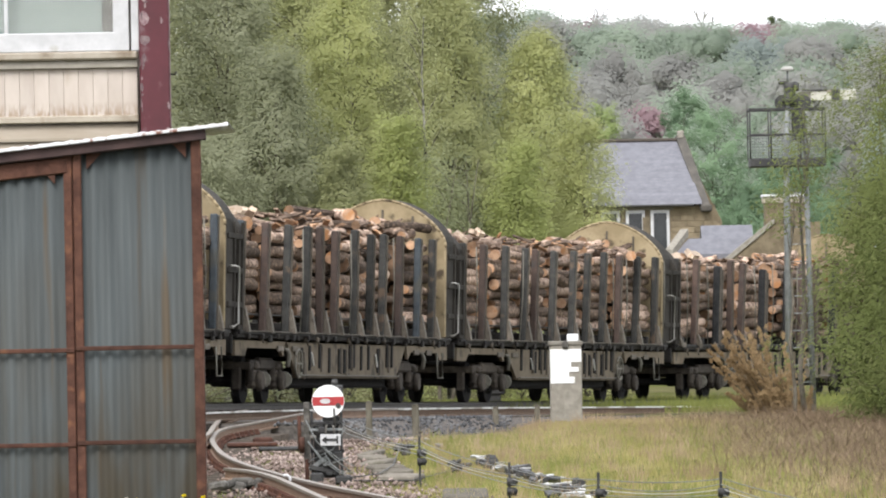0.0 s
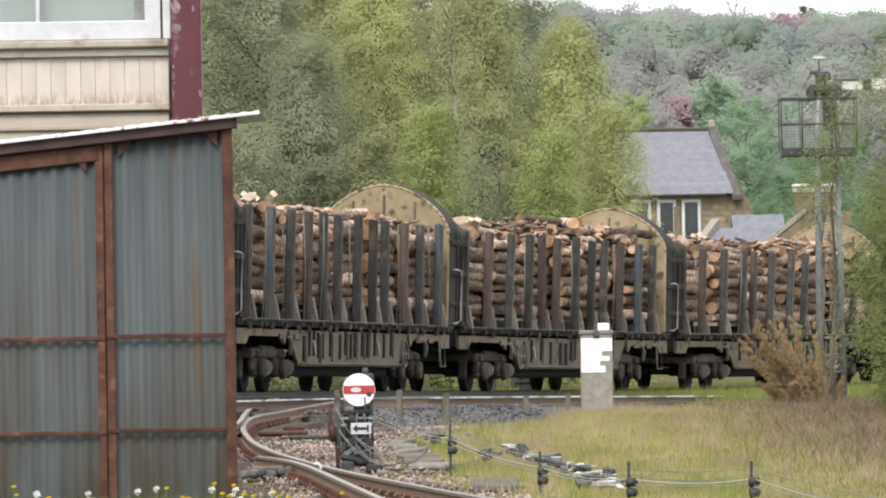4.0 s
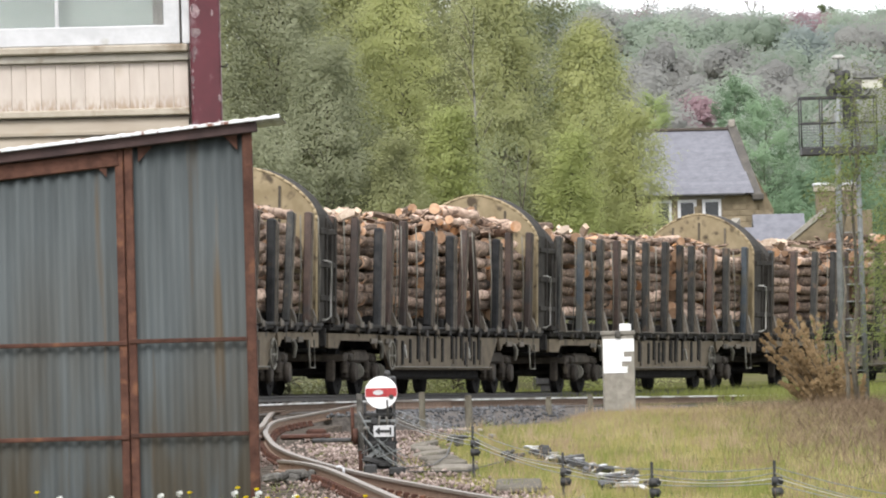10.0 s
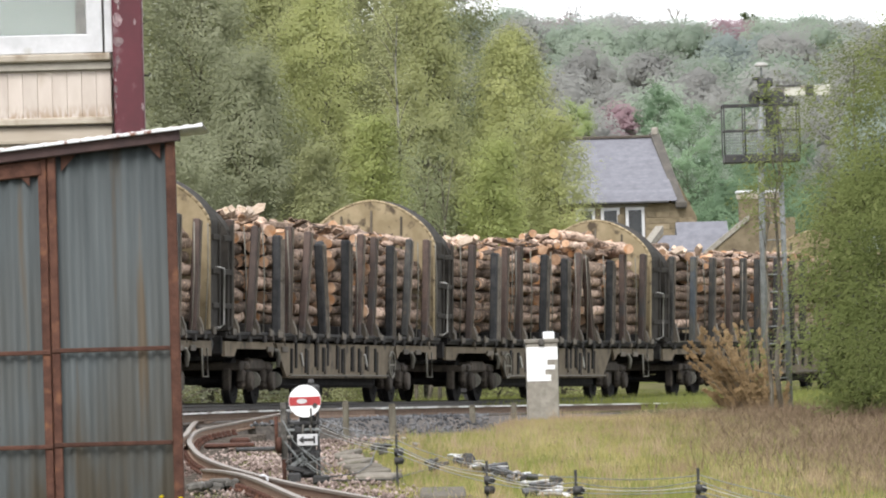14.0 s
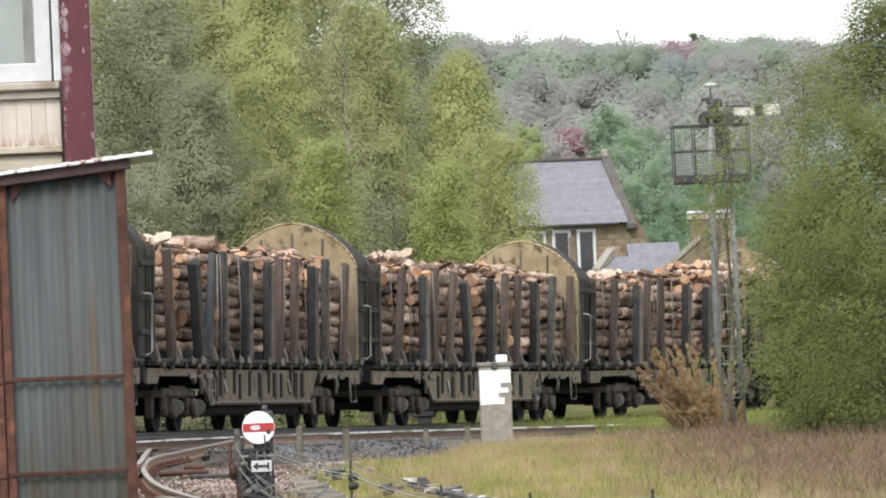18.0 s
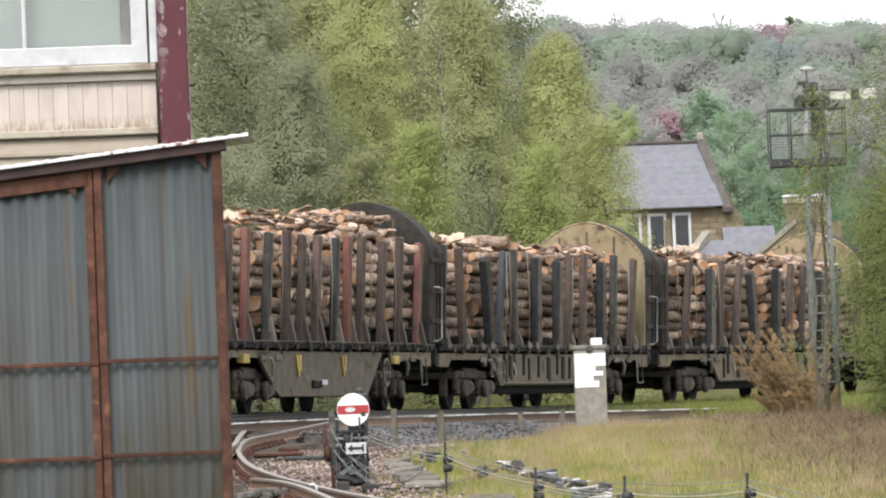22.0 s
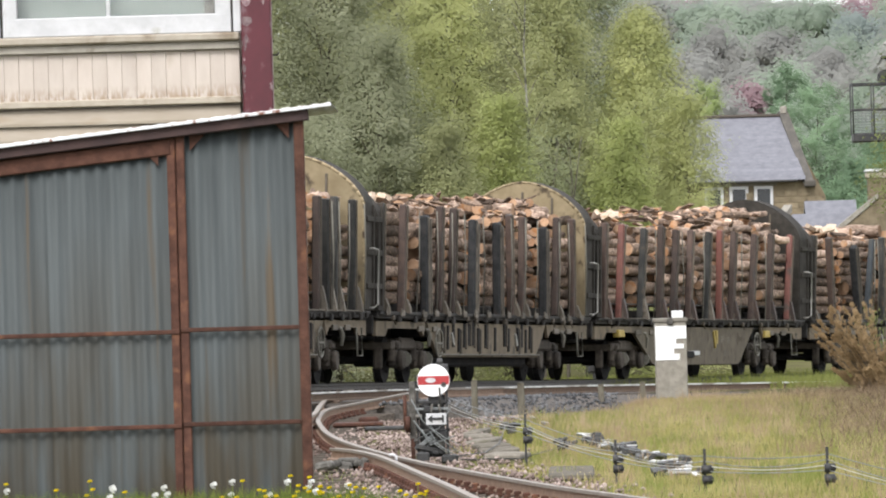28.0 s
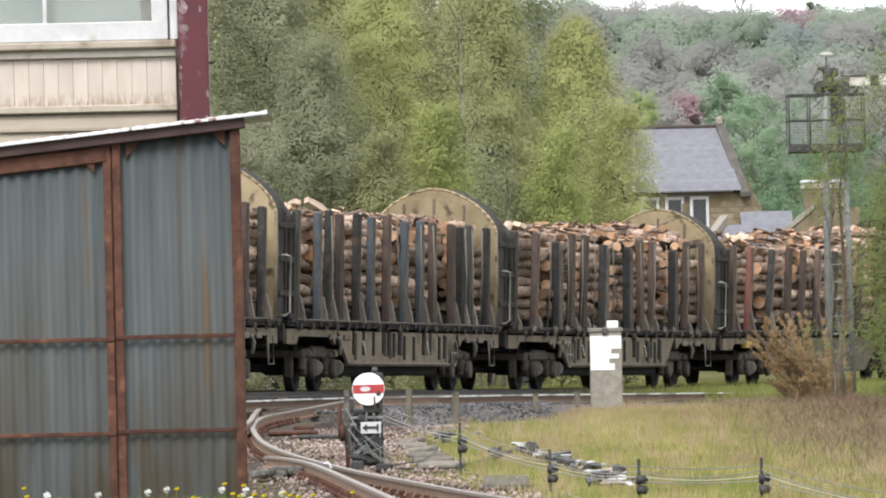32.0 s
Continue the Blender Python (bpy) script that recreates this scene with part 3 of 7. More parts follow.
rail([beside(s, 4.1) + Vector((0, 0, -0.15)) for s in np.arange(-20, 120, 2.0)], line_2, "", RAILSHEEN, RAILBROWN)
rail(curve_through(WING, 40), turnout, "crossing wing rail with a blunt end")
rail(curve_through([(-2.6, 103.0, 0.16), (-2.37, 110.2, 0.2), (-2.42, 117.5, 0.2), (-2.46, 123.9, 0.2), (-2.376, 126.0, 0.255), (-2.27, 127.0, 0.29), (-2.08, 128.2, 0.3)], 60), turnout, "closure rail bending in to the loop")
rail(curve_through([(-3.9, 76.0, 0.1), (-3.6, 90.0, 0.1), (-3.75, 104.0, 0.12), (-3.9, 118.0, 0.16)], 30), turnout)
sl = Shape()
for s in np.arange(-150, 160, 0.7):
    p, a = track(s)
    sl.box(p + Vector((0, 0, -0.2)), (2.5, 0.24, 0.14), 0, Matrix.Rotation(-a, 3, "Z"))
tagged(part("sleeper_row", sl, DARKWOOD, line_1), kind="stuff")
sl = Shape()
for s in np.arange(-30, 100, 0.7):
    p, a = track(s)
    sl.box(beside(s, 3.4) + Vector((0, 0, -0.4)), (2.5, 0.24, 0.14), 0, Matrix.Rotation(-a, 3, "Z"))
tagged(part("sleeper_row", sl, DARKWOOD, line_2), kind="stuff")
# chairs bolted along the near rails
for ctrl, step in ((NEAR[2:], 0.45), (WING[:5], 0.45)):
    path = curve_through(ctrl, 160)
    run, last = 0.0, path[0]
    chair = Shape().box((0, 0, 0.02), (0.28, 0.12, 0.04), 0.01).box((0.08, 0, 0.06), (0.07, 0.08, 0.07), 0.012).box((-0.08, 0, 0.06), (0.07, 0.08, 0.07), 0.012)
    me = chair.mesh("rail_chair", RUST)
    for p in path:
        run += (p - last).length
        if run >= step:
            run = 0.0
            d = p - last
            part("rail_chair", me, None, turnout, at=Matrix.Translation(p - Vector((0, 0, 0.19))) @ Matrix.Rotation(math.atan2(-d.x, d.y), 4, "Z"))
        last = p
near_sl = Shape()
for p in curve_through(NEAR[2:], 60):
    near_sl.box(p + Vector((-0.7, 0, -0.26)), (2.5, 0.25, 0.14), 0.01)
tagged(part("sleeper_row", near_sl, DARKWOOD, turnout), kind="stuff")

# ---- signal box ----


def signal_box():
    box = thing("signal_box", "cream boarded signal box with white sashes and maroon corner post", "building", (-3.8, 52, 0.5))
    o = Vector((-3.8, 52, 0.5))

    def put(name, shape, m, label=""):
        sh = Shape()
        sh.v, sh.f, sh.m, sh.s = [tuple(Vector(p) - o) for p in shape.v], shape.f, shape.m, shape.s
        return part(name, sh, m, box, label)
    put("core_wall", Shape().box((-3.9, 54.05, 2.05), (4.9, 3.8, 3.1)).box((-3.9, 54.0, 5.15), (4.9, 3.8, 0.3)), CREAM)
    put("back_wall", Shape().box((-3.9, 55.85, 4.3), (4.9, 0.1, 1.5)), CREAM)
    put("side_wall", Shape().box((-1.5, 54.1, 4.3), (0.1, 3.5, 1.5)), CREAM)
    put("floor", Shape().box((-3.9, 53.9, 3.58), (4.7, 3.4, 0.06)), DARKWOOD)
    roof = Shape().prism([(-2.9, 5.3), (2.9, 5.3), (0.0, 6.6)], 51.5, 56.5, lambda a, b, d: (-3.9 + a, d, b))
    put("roof", roof, SLATE, "grey slate roof")
    put("corner_post", Shape().box((-1.423, 52.02, 2.9), (0.205, 0.24, 4.7), 0.012), MAROON, "flaking maroon corner post")
    put("window_sill", Shape().box((-3.9, 51.965, 3.742), (4.72, 0.11, 0.056), 0.012), CREAMTRIM, "stained cream sill")
    put("sill_band", Shape().box((-3.9, 51.985, 3.685), (4.72, 0.07, 0.056), 0.006), SILLBAND)
    put("lower_rail", Shape().box((-3.9, 52.0, 3.312), (4.72, 0.05, 0.05), 0.008), CREAMTRIM)
    board = Shape().box((0, 0, 0), (0.0995, 0.03, 0.324), 0.003)
    me = board.mesh("board", CREAM)
    for k in range(46):
        x = -1.595 - 0.1005 * k
        part("board", me, None, box, at=Vector((x, 52.005, 3.492)) - o)
    lap = Shape().prism([(0, 0), (0.07, 0), (0.07, 0.02), (0.04, 0.11), (0, 0.11)], -2.35, 2.35, lambda a, b, d: (d, -a, b))
    me = lap.mesh("lap_board", LAPCREAM)
    for k in range(8):
        part("lap_board", me, None, box, at=Vector((-3.9, 52.065, 3.165 - 0.115 * k)) - o)
    # two sashes
    for cx, w in ((-2.372, 1.56), (-3.92, 1.5), (-5.4, 1.35)):
        sash = put("window_frame", Shape().box((cx, 52.0, 3.836), (w, 0.07, 0.132), 0.008).box((cx + w / 2 - 0.056, 52.0, 4.4), (0.112, 0.068, 1.08), 0.008)
                   .box((cx - w / 2 + 0.05, 52.0, 4.4), (0.1, 0.068, 1.08), 0.008).box((cx, 52.0, 4.9), (w, 0.07, 0.14), 0.008), WHITE, "white sash window")
        bar = Shape().box((cx - 0.06 - o.x, 0.0, 4.35 - o.z), (0.026, 0.04, 0.98), 0.004)
        part("glazing_bar", bar, WHITE, sash)
        pane = part("pane", Shape().box((cx - o.x, 0.012, 4.35 - o.z), (w - 0.2, 0.006, 1.0)), GLASS, sash)
        pane.visible_shadow = False
        put("blind", Shape().box((cx - 0.07, 52.12, 4.33), (w - 0.24, 0.01, 1.1)), BLIND, "pale green blind behind the glass")
        put("curtain_edge", Shape().box((cx + w / 2 - 0.1, 52.13, 4.33), (0.2, 0.01, 1.1)), RUBBLE, "dull brown-grey reveal beside the blind")
    rnd = random.Random(12)
    for k in range(30):
        side = rnd.choice((-1, -1, 1))
        fx, fz = -1.423 + side * (0.1 - abs(rnd.gauss(0, 0.022))), rnd.uniform(2.95, 4.3)
        fw, fh = rnd.uniform(0.004, 0.012), rnd.uniform(0.008, 0.03)
        ring = [(fw * (0.5 + rnd.random()) * math.cos(q * 1.05), fh * (0.5 + rnd.random()) * math.sin(q * 1.05)) for q in range(6)]
        put("paint_flake", Shape().prism(ring, -0.002, 0.002, lambda p, q, r, fx=fx, fz=fz: (min(-1.323, max(-1.523, fx + p)), 51.899 + r, fz + q)), FLAKE)
    for fz, fw, fh in ((3.99, 0.034, 0.05), (3.845, 0.04, 0.036), (4.15, 0.022, 0.05), (3.72, 0.016, 0.03), (4.24, 0.026, 0.03)):
        ring = [(fw * (0.7 + 0.5 * rnd.random()) * math.cos(q * 0.7), fh * (0.7 + 0.5 * rnd.random()) * math.sin(q * 0.7)) for q in range(9)]
        put("paint_flake", Shape().prism(ring, -0.002, 0.002, lambda p, q, r, fz=fz: (max(-1.522, -1.493 + p), 51.899 + r, fz + q)), FLAKE)
    put("iron_hook", Shape().tube([(-1.34, 52.0, 3.61), (-1.29, 51.98, 3.605), (-1.275, 51.97, 3.625)], 0.006, 6), IRON)
    put("jamb_strip", Shape().box((-1.553, 51.99, 4.37), (0.055, 0.09, 1.2), 0.006), WHITE)
    put("jamb_gap", Shape().box((-1.597, 52.0, 4.37), (0.014, 0.06, 1.2), 0.002), RUBBLE)
    return box


signal_box()

# ---- corrugated shed ----


def shed():
    o = Vector((-2.2, 41, 0.8))
    SLOPE = 0.099
    sh = thing("lean_to_shed", "grey corrugated lean-to shed in a rusty angle-iron frame", "shed", o)

    def top(x):
        return 2.942 + SLOPE * (x + 0.92)

    def sheet(name, x0, x1, z0, wave=0.0762, amp=0.0075, y=0.0, drop=0.06, label=""):
        n = int((x1 - x0) / wave * 8)
        vs, fs = [], []
        for i in range(n + 1):
            x = x0 + (x1 - x0) * i / n
            yy = 41.008 + y + amp * math.sin(2 * math.pi * x / wave)
            vs += [Vector((x, yy, z0)) - o, Vector((x, yy, top(x) - drop)) - o, Vector((x, yy + 0.003, z0)) - o, Vector((x, yy + 0.003, top(x) - drop)) - o]
        for i in range(n):
            a, b = 4 * i, 4 * i + 4
            fs += [(a, b, b + 1, a + 1), (a + 2, a + 3, b + 3, b + 2), (a + 1, b + 1, b + 3, a + 3)]
        s = Shape().add(vs, fs, 0, True)
        return part(name, s, ZINC, sh, label)
    sheet("wall_sheet", -1.545, -0.935, 0.7, drop=0.02)
    sheet("wall_sheet", -2.28, -1.615, 0.7, drop=0.05)
    sheet("wall_sheet", -2.88, -2.225, 0.7, drop=0.05, y=0.004)
    sheet("wall_sheet", -3.45, -2.855, 0.7, drop=0.05)

    def bar(name, c, s, m=RUST, turn=None, label=""):
        return part(name, Shape().box(Vector(c) - o, s, 0.006, turn), m, sh, label)
    bar("corner_post", (-0.912, 41.0, 1.78), (0.055, 0.06, 2.3))
    bar("middle_post", (-1.552, 41.0, 1.75), (0.046, 0.05, 2.25))
    bar("middle_post", (-1.602, 41.005, 1.75), (0.046, 0.05, 2.24))
    bar("far_post", (-3.45, 41.0, 1.62), (0.055, 0.05, 1.95))
    for z in (1.802, 1.295):
        bar("cross_rail", (-1.257, 40.972, z), (0.634, 0.012, 0.024))
        bar("cross_rail", (-2.527, 40.976, z - 0.008), (1.894, 0.012, 0.024))
    slope = Matrix.Rotation(-math.atan(SLOPE), 3, "Y")
    bar("eaves_beam", (-2.15, 40.975, top(-2.15) - 0.002), (2.6, 0.08, 0.07), EAVES, slope)
    bar("head_rail", (-2.55, 41.0, top(-2.55) - 0.085), (1.9, 0.05, 0.085), RUST, slope)
    # Dark strip added to stand for the shadow in the gap under the beam.
    bar("eaves_backing", (-2.55, 41.045, top(-2.55) - 0.05), (1.86, 0.02, 0.13), EAVES, slope)
    for x, d in ((-1.5, 1), (-1.67, -1), (-0.965, -1)):
        g = Shape().prism([(0, 0), (d * 0.08, 0), (0, -0.085)], 0, 0.012, lambda a, b, q, x=x: Vector((x + a, 40.985 + q, top(x) - 0.035 + b - (0.06 if x < -1.6 else 0))) - o)
        part("gusset_plate", g, RUST, sh)
    # Added strip, no real part: keeps the gap between the middle posts dark.
    part("post_backing", Shape().box(Vector((-1.577, 41.035, 1.75)) - o, (0.09, 0.01, 2.2)), IRON, sh)
    part("roof_edge", Shape().box(Vector((-2.17, 40.912, 2.99 + SLOPE * (-2.17 + 0.735))) - o, (2.89, 0.012, 0.016), 0.003, slope), ROOFZINC, sh, "pale rust-streaked roof edge")
    part("side_sheet", Shape().box(Vector((-0.93, 42.0, 1.75)) - o, (0.01, 1.9, 2.2)), ZINC, sh)
    part("back_sheet", Shape().box(Vector((-2.2, 42.95, 1.7)) - o, (2.5, 0.01, 1.9)), ZINC, sh)
    n = 250
    vs, fs = [], []
    for i in range(n + 1):
        x = -3.6 + (2.865) * i / n
        z = 2.972 + SLOPE * (x + 0.735) + 0.0025 * math.sin(2 * math.pi * x / 0.0762) + 0.03
        for yy in (40.915, 43.1):
            for dz in (0, -0.006):
                vs.append(Vector((x, yy, z + dz)) - o)
    for i in range(n):
        a, b = 4 * i, 4 * i + 4
        fs += [(a, b, b + 2, a + 2), (a + 1, a + 3, b + 3, b + 1), (a, a + 1, b + 1, b)]
    part("roof_sheet", Shape().add(vs, fs, 0, True), ROOFZINC, sh, "pale rust-streaked corrugated roof sheet")
    for x in (-3.2, -2.2, -1.2):
        bar("roof_purlin", (x, 42.0, top(x) - 0.015), (0.05, 2.0, 0.05))
    return sh


shed()

# ---- disc signal ----


def disc_signal():
    o = Vector((-0.55, 91.0, -0.14))
    sg = thing("disc_signal", "white ground signal disc with a red bar on black ironwork", "signal", o)

    def put(name, s, m, label="", parent=sg):
        return part(name, s, m, parent, label)
    r = 0.194
    ring = [(r * math.cos(2 * math.pi * k / 40), r * math.sin(2 * math.pi * k / 40)) for k in range(40)]
    cx, cz = 0.05, 1.02
    disc = put("disc", Shape().prism(ring, -0.02, 0.0, lambda a, b, d: (cx + a, d, cz + b)), ENAMEL, "white enamelled disc")
    h = 0.052
    w = math.sqrt(r * r - h * h) - 0.004
    put("red_bar", Shape().prism([(-w, -h), (w, -h), (r - 0.006, 0), (w, h), (-w, h), (-r + 0.006, 0)], -0.026, -0.02, lambda a, b, d: (cx + a, d, cz + b)), REDPAINT, "", disc)
    oval = [(0.062 * math.cos(k * math.pi / 10), 0.03 * math.sin(k * math.pi / 10)) for k in range(20)]
    put("spectacle_plate", Shape().prism(oval, -0.03, -0.026, lambda a, b, d: (cx - 0.035 + a, d, cz + b)), WHITE, "", disc)
    knob = [(0.03 * math.cos(k * math.pi / 8), 0.03 * math.sin(k * math.pi / 8)) for k in range(16)]
    put("spectacle_hole", Shape().prism(knob, -0.032, -0.022, lambda a, b, d: (cx + 0.12 + a, d, cz - 0.055 + b)), IRON, "", disc)
    put("lamp_case", Shape().box((cx + 0.08, 0.14, cz + 0.04), (0.2, 0.2, 0.3), 0.02).tube([(cx + 0.08, 0.14, cz + 0.19), (cx + 0.08, 0.14, cz + 0.26)], [0.05, 0.03], 10), IRON)
    for x in (-0.15, 0.2):
        put("post", Shape().box((x, 0.06, 0.42), (0.035, 0.06, 0.96), 0.004), IRON)
    for z in (0.12, 0.42, 0.76):
        put("cross_bar", Shape().box((0.03, 0.05, z), (0.4, 0.04, 0.035), 0.004), IRON)
    put("brace", Shape().tube([(-0.15, 0.04, 0.15), (0.2, 0.04, 0.42)], 0.012, 6), GALV)
    put("balance_lever", Shape().box((-0.08, 0.0, 0.28), (0.26, 0.03, 0.05), 0.006, Matrix.Rotation(radians(-35), 3, "Y")), GALV)
    put("side_tube", Shape().tube([(-0.3, 0.12, 0.45), (-0.3, 0.12, 0.85)], 0.022, 8), RUST)
    plate = put("arrow_plate", Shape().box((0.07, -0.145, 0.56), (0.24, 0.012, 0.135), 0.003), WHITE, "white plate with a black arrow")
    arrow = [(-0.105, 0), (-0.045, 0.05), (-0.045, 0.017), (0.07, 0.017), (0.07, 0.045), (0.092, 0.045), (0.092, -0.045), (0.07, -0.045), (0.07, -0.017), (-0.045, -0.017), (-0.045, -0.05)]
    put("arrow", Shape().prism(arrow, -0.157, -0.152, lambda a, b, d: (0.07 + a, d, 0.56 + b)), IRON, "", plate)
    put("foot_timber", Shape().box((0.03, 0.05, -0.03), (0.52, 0.3, 0.14), 0.01), DARKWOOD)
    put("crank", Shape().box((0.22, -0.06, 0.08), (0.2, 0.16, 0.1), 0.02), IRON)
    put("crank", Shape().box((-0.1, -0.08, 0.1), (0.16, 0.12, 0.14), 0.02), IRON)
    put("wire_tangle", Shape().tube([(-0.22, -0.05, 0.8), (-0.1, -0.1, 0.55), (0.15, -0.12, 0.3), (0.3, -0.1, 0.18)], 0.008, 5).tube([(-0.2, -0.05, 0.55), (0.0, -0.1, 0.25), (0.28, -0.12, 0.35)], 0.008, 5).tube([(-0.2, 0.0, 0.3), (0.1, -0.1, 0.45), (0.25, -0.05, 0.7)], 0.008, 5), GALV)
    put("back_plate", Shape().box((0.02, 0.13, 0.42), (0.3, 0.03, 0.62), 0.01).box((0.08, 0.1, 0.78), (0.2, 0.12, 0.14), 0.02), IRON)
    put("side_timber", Shape().box((-0.21, 0.16, 0.62), (0.075, 0.1, 0.78), 0.01), RUBBLE, "weathered grey timber upright")
    put("rust_stay", Shape().box((-0.215, 0.05, 0.16), (0.05, 0.04, 0.34), 0.006), RUST)
    put("hand_wheel", Shape().tube([(-0.3, 0.06, 0.5), (-0.24, 0.06, 0.5)], 0.1, 14), RUST)
    rnd = random.Random(6)
    for k in range(9):
        x, z = rnd.uniform(-0.17, 0.2), rnd.uniform(0.1, 0.72)
        if rnd.random() < 0.5:
            put("pipe", Shape().tube([(x, -0.03, z), (x + rnd.uniform(-0.04, 0.04), -0.05, z + rnd.uniform(0.12, 0.3))], rnd.uniform(0.009, 0.016), 7), RUBBLE)
        else:
            put("fitting", Shape().box((x, -0.02, z), (rnd.uniform(0.05, 0.11), 0.08, rnd.uniform(0.04, 0.1)), 0.012), RUBBLE if rnd.random() < 0.6 else IRON)
    put("plate_bracket", Shape().box((0.07, -0.07, 0.56), (0.03, 0.15, 0.03), 0.004), IRON)
    for k in range(4):
        z = rnd.uniform(0.35, 0.82)
        put("cable", Shape().tube([(-0.16 + 0.05 * k, -0.07, z), (-0.05 + 0.04 * k, -0.11, z - 0.14), (0.16, -0.12, z - 0.3 + 0.03 * k), (0.36, -0.1, z - 0.34)], 0.005, 5), GALV)
    put("weight_bar", Shape().box((-0.02, -0.02, 0.2), (0.34, 0.05, 0.06), 0.01, Matrix.Rotation(radians(14), 3, "Y")), IRON)
    put("balance_weight", Shape().box((0.14, 0.0, 0.36), (0.12, 0.1, 0.12), 0.02), IRON)
    put("lever_arm", Shape().box((0.02, 0.03, 0.68), (0.4, 0.03, 0.03), 0.004), GALV)
    put("lever_arm", Shape().box((0.1, 0.02, 0.33), (0.24, 0.025, 0.025), 0.004), GALV)


disc_signal()

# ---- concrete marker with white panel ----


def marker_post():
    o = Vector((3.42, 133.0, -0.16))
    mk = thing("marker_post", "stout concrete post with a notched white painted panel", "post", o)
    part("shaft", Shape().box((0, 0, 0.68), (0.55, 0.5, 1.58), 0.02), CONCRETE, mk)
    part("cap", Shape().box((0, 0, 1.455), (0.6, 0.55, 0.075), 0.015), CONCRETE, mk)
    part("cap_block", Shape().box((0.13, 0.0, 1.55), (0.2, 0.2, 0.13), 0.015), ENAMEL, mk, "white block on the cap")
    part("boss", Shape().box((-0.01, -0.29, 1.43), (0.1, 0.05, 0.12), 0.015), RUBBLE, mk, "grey metal boss")
    e = [(-0.27, 0.76), (0.15, 0.76), (0.15, 0.87), (0.05, 0.87), (0.05, 0.96), (0.22, 0.96), (0.22, 1.04), (0.09, 1.04), (0.09, 1.13), (0.27, 1.13), (0.27, 1.355), (-0.27, 1.355)]
    part("white_panel", Shape().prism(e, -0.262, -0.254, lambda a, b, d: (a, d, b)), ENAMEL, mk, "white notched panel")


marker_post()

# ---- stub posts along the loop ----
STUBS = [(-0.93, 122.0, 0.42, 0.1), (-0.02, 120.0, 0.68, 0.1), (0.74, 125.0, 0.62, 0.12), (2.25, 137.0, 0.5, 0.11), (3.02, 138.0, 0.42, 0.1)]
for i, (x, y, h, w) in enumerate(STUBS):
    st = thing("stub_post", "short weathered grey-brown stub post beside the track", "post", (x, y, float(ground_z(x, y)) - 0.1), "stub posts")
    part("shaft", Shape().box((0, 0, h / 2), (w, w, h + 0.1), 0.015), STUBWOOD, st)
    part("top", Shape().prism([(-w / 2, 0), (w / 2, 0), (w / 3, 0.03), (-w / 3, 0.03)], -w / 2, w / 2, lambda a, b, d, h=h: (a, d, h + 0.05 + b)), STUBWOOD, st)
lampy = thing("lineside_box", "black lineside box with a white lid beyond the line", "box", (2.78, 170.5, -0.42))
part("stem", Shape().box((0, 0, 0.25), (0.3, 0.2, 0.5), 0.02), IRON, lampy)
part("case", Shape().box((0, 0, 0.55), (0.5, 0.3, 0.32), 0.04), IRON, lampy)
part("white_lid", Shape().box((0, -0.02, 0.75), (0.6, 0.36, 0.08), 0.015), WHITE, lampy)

# ---- semaphore signal ----


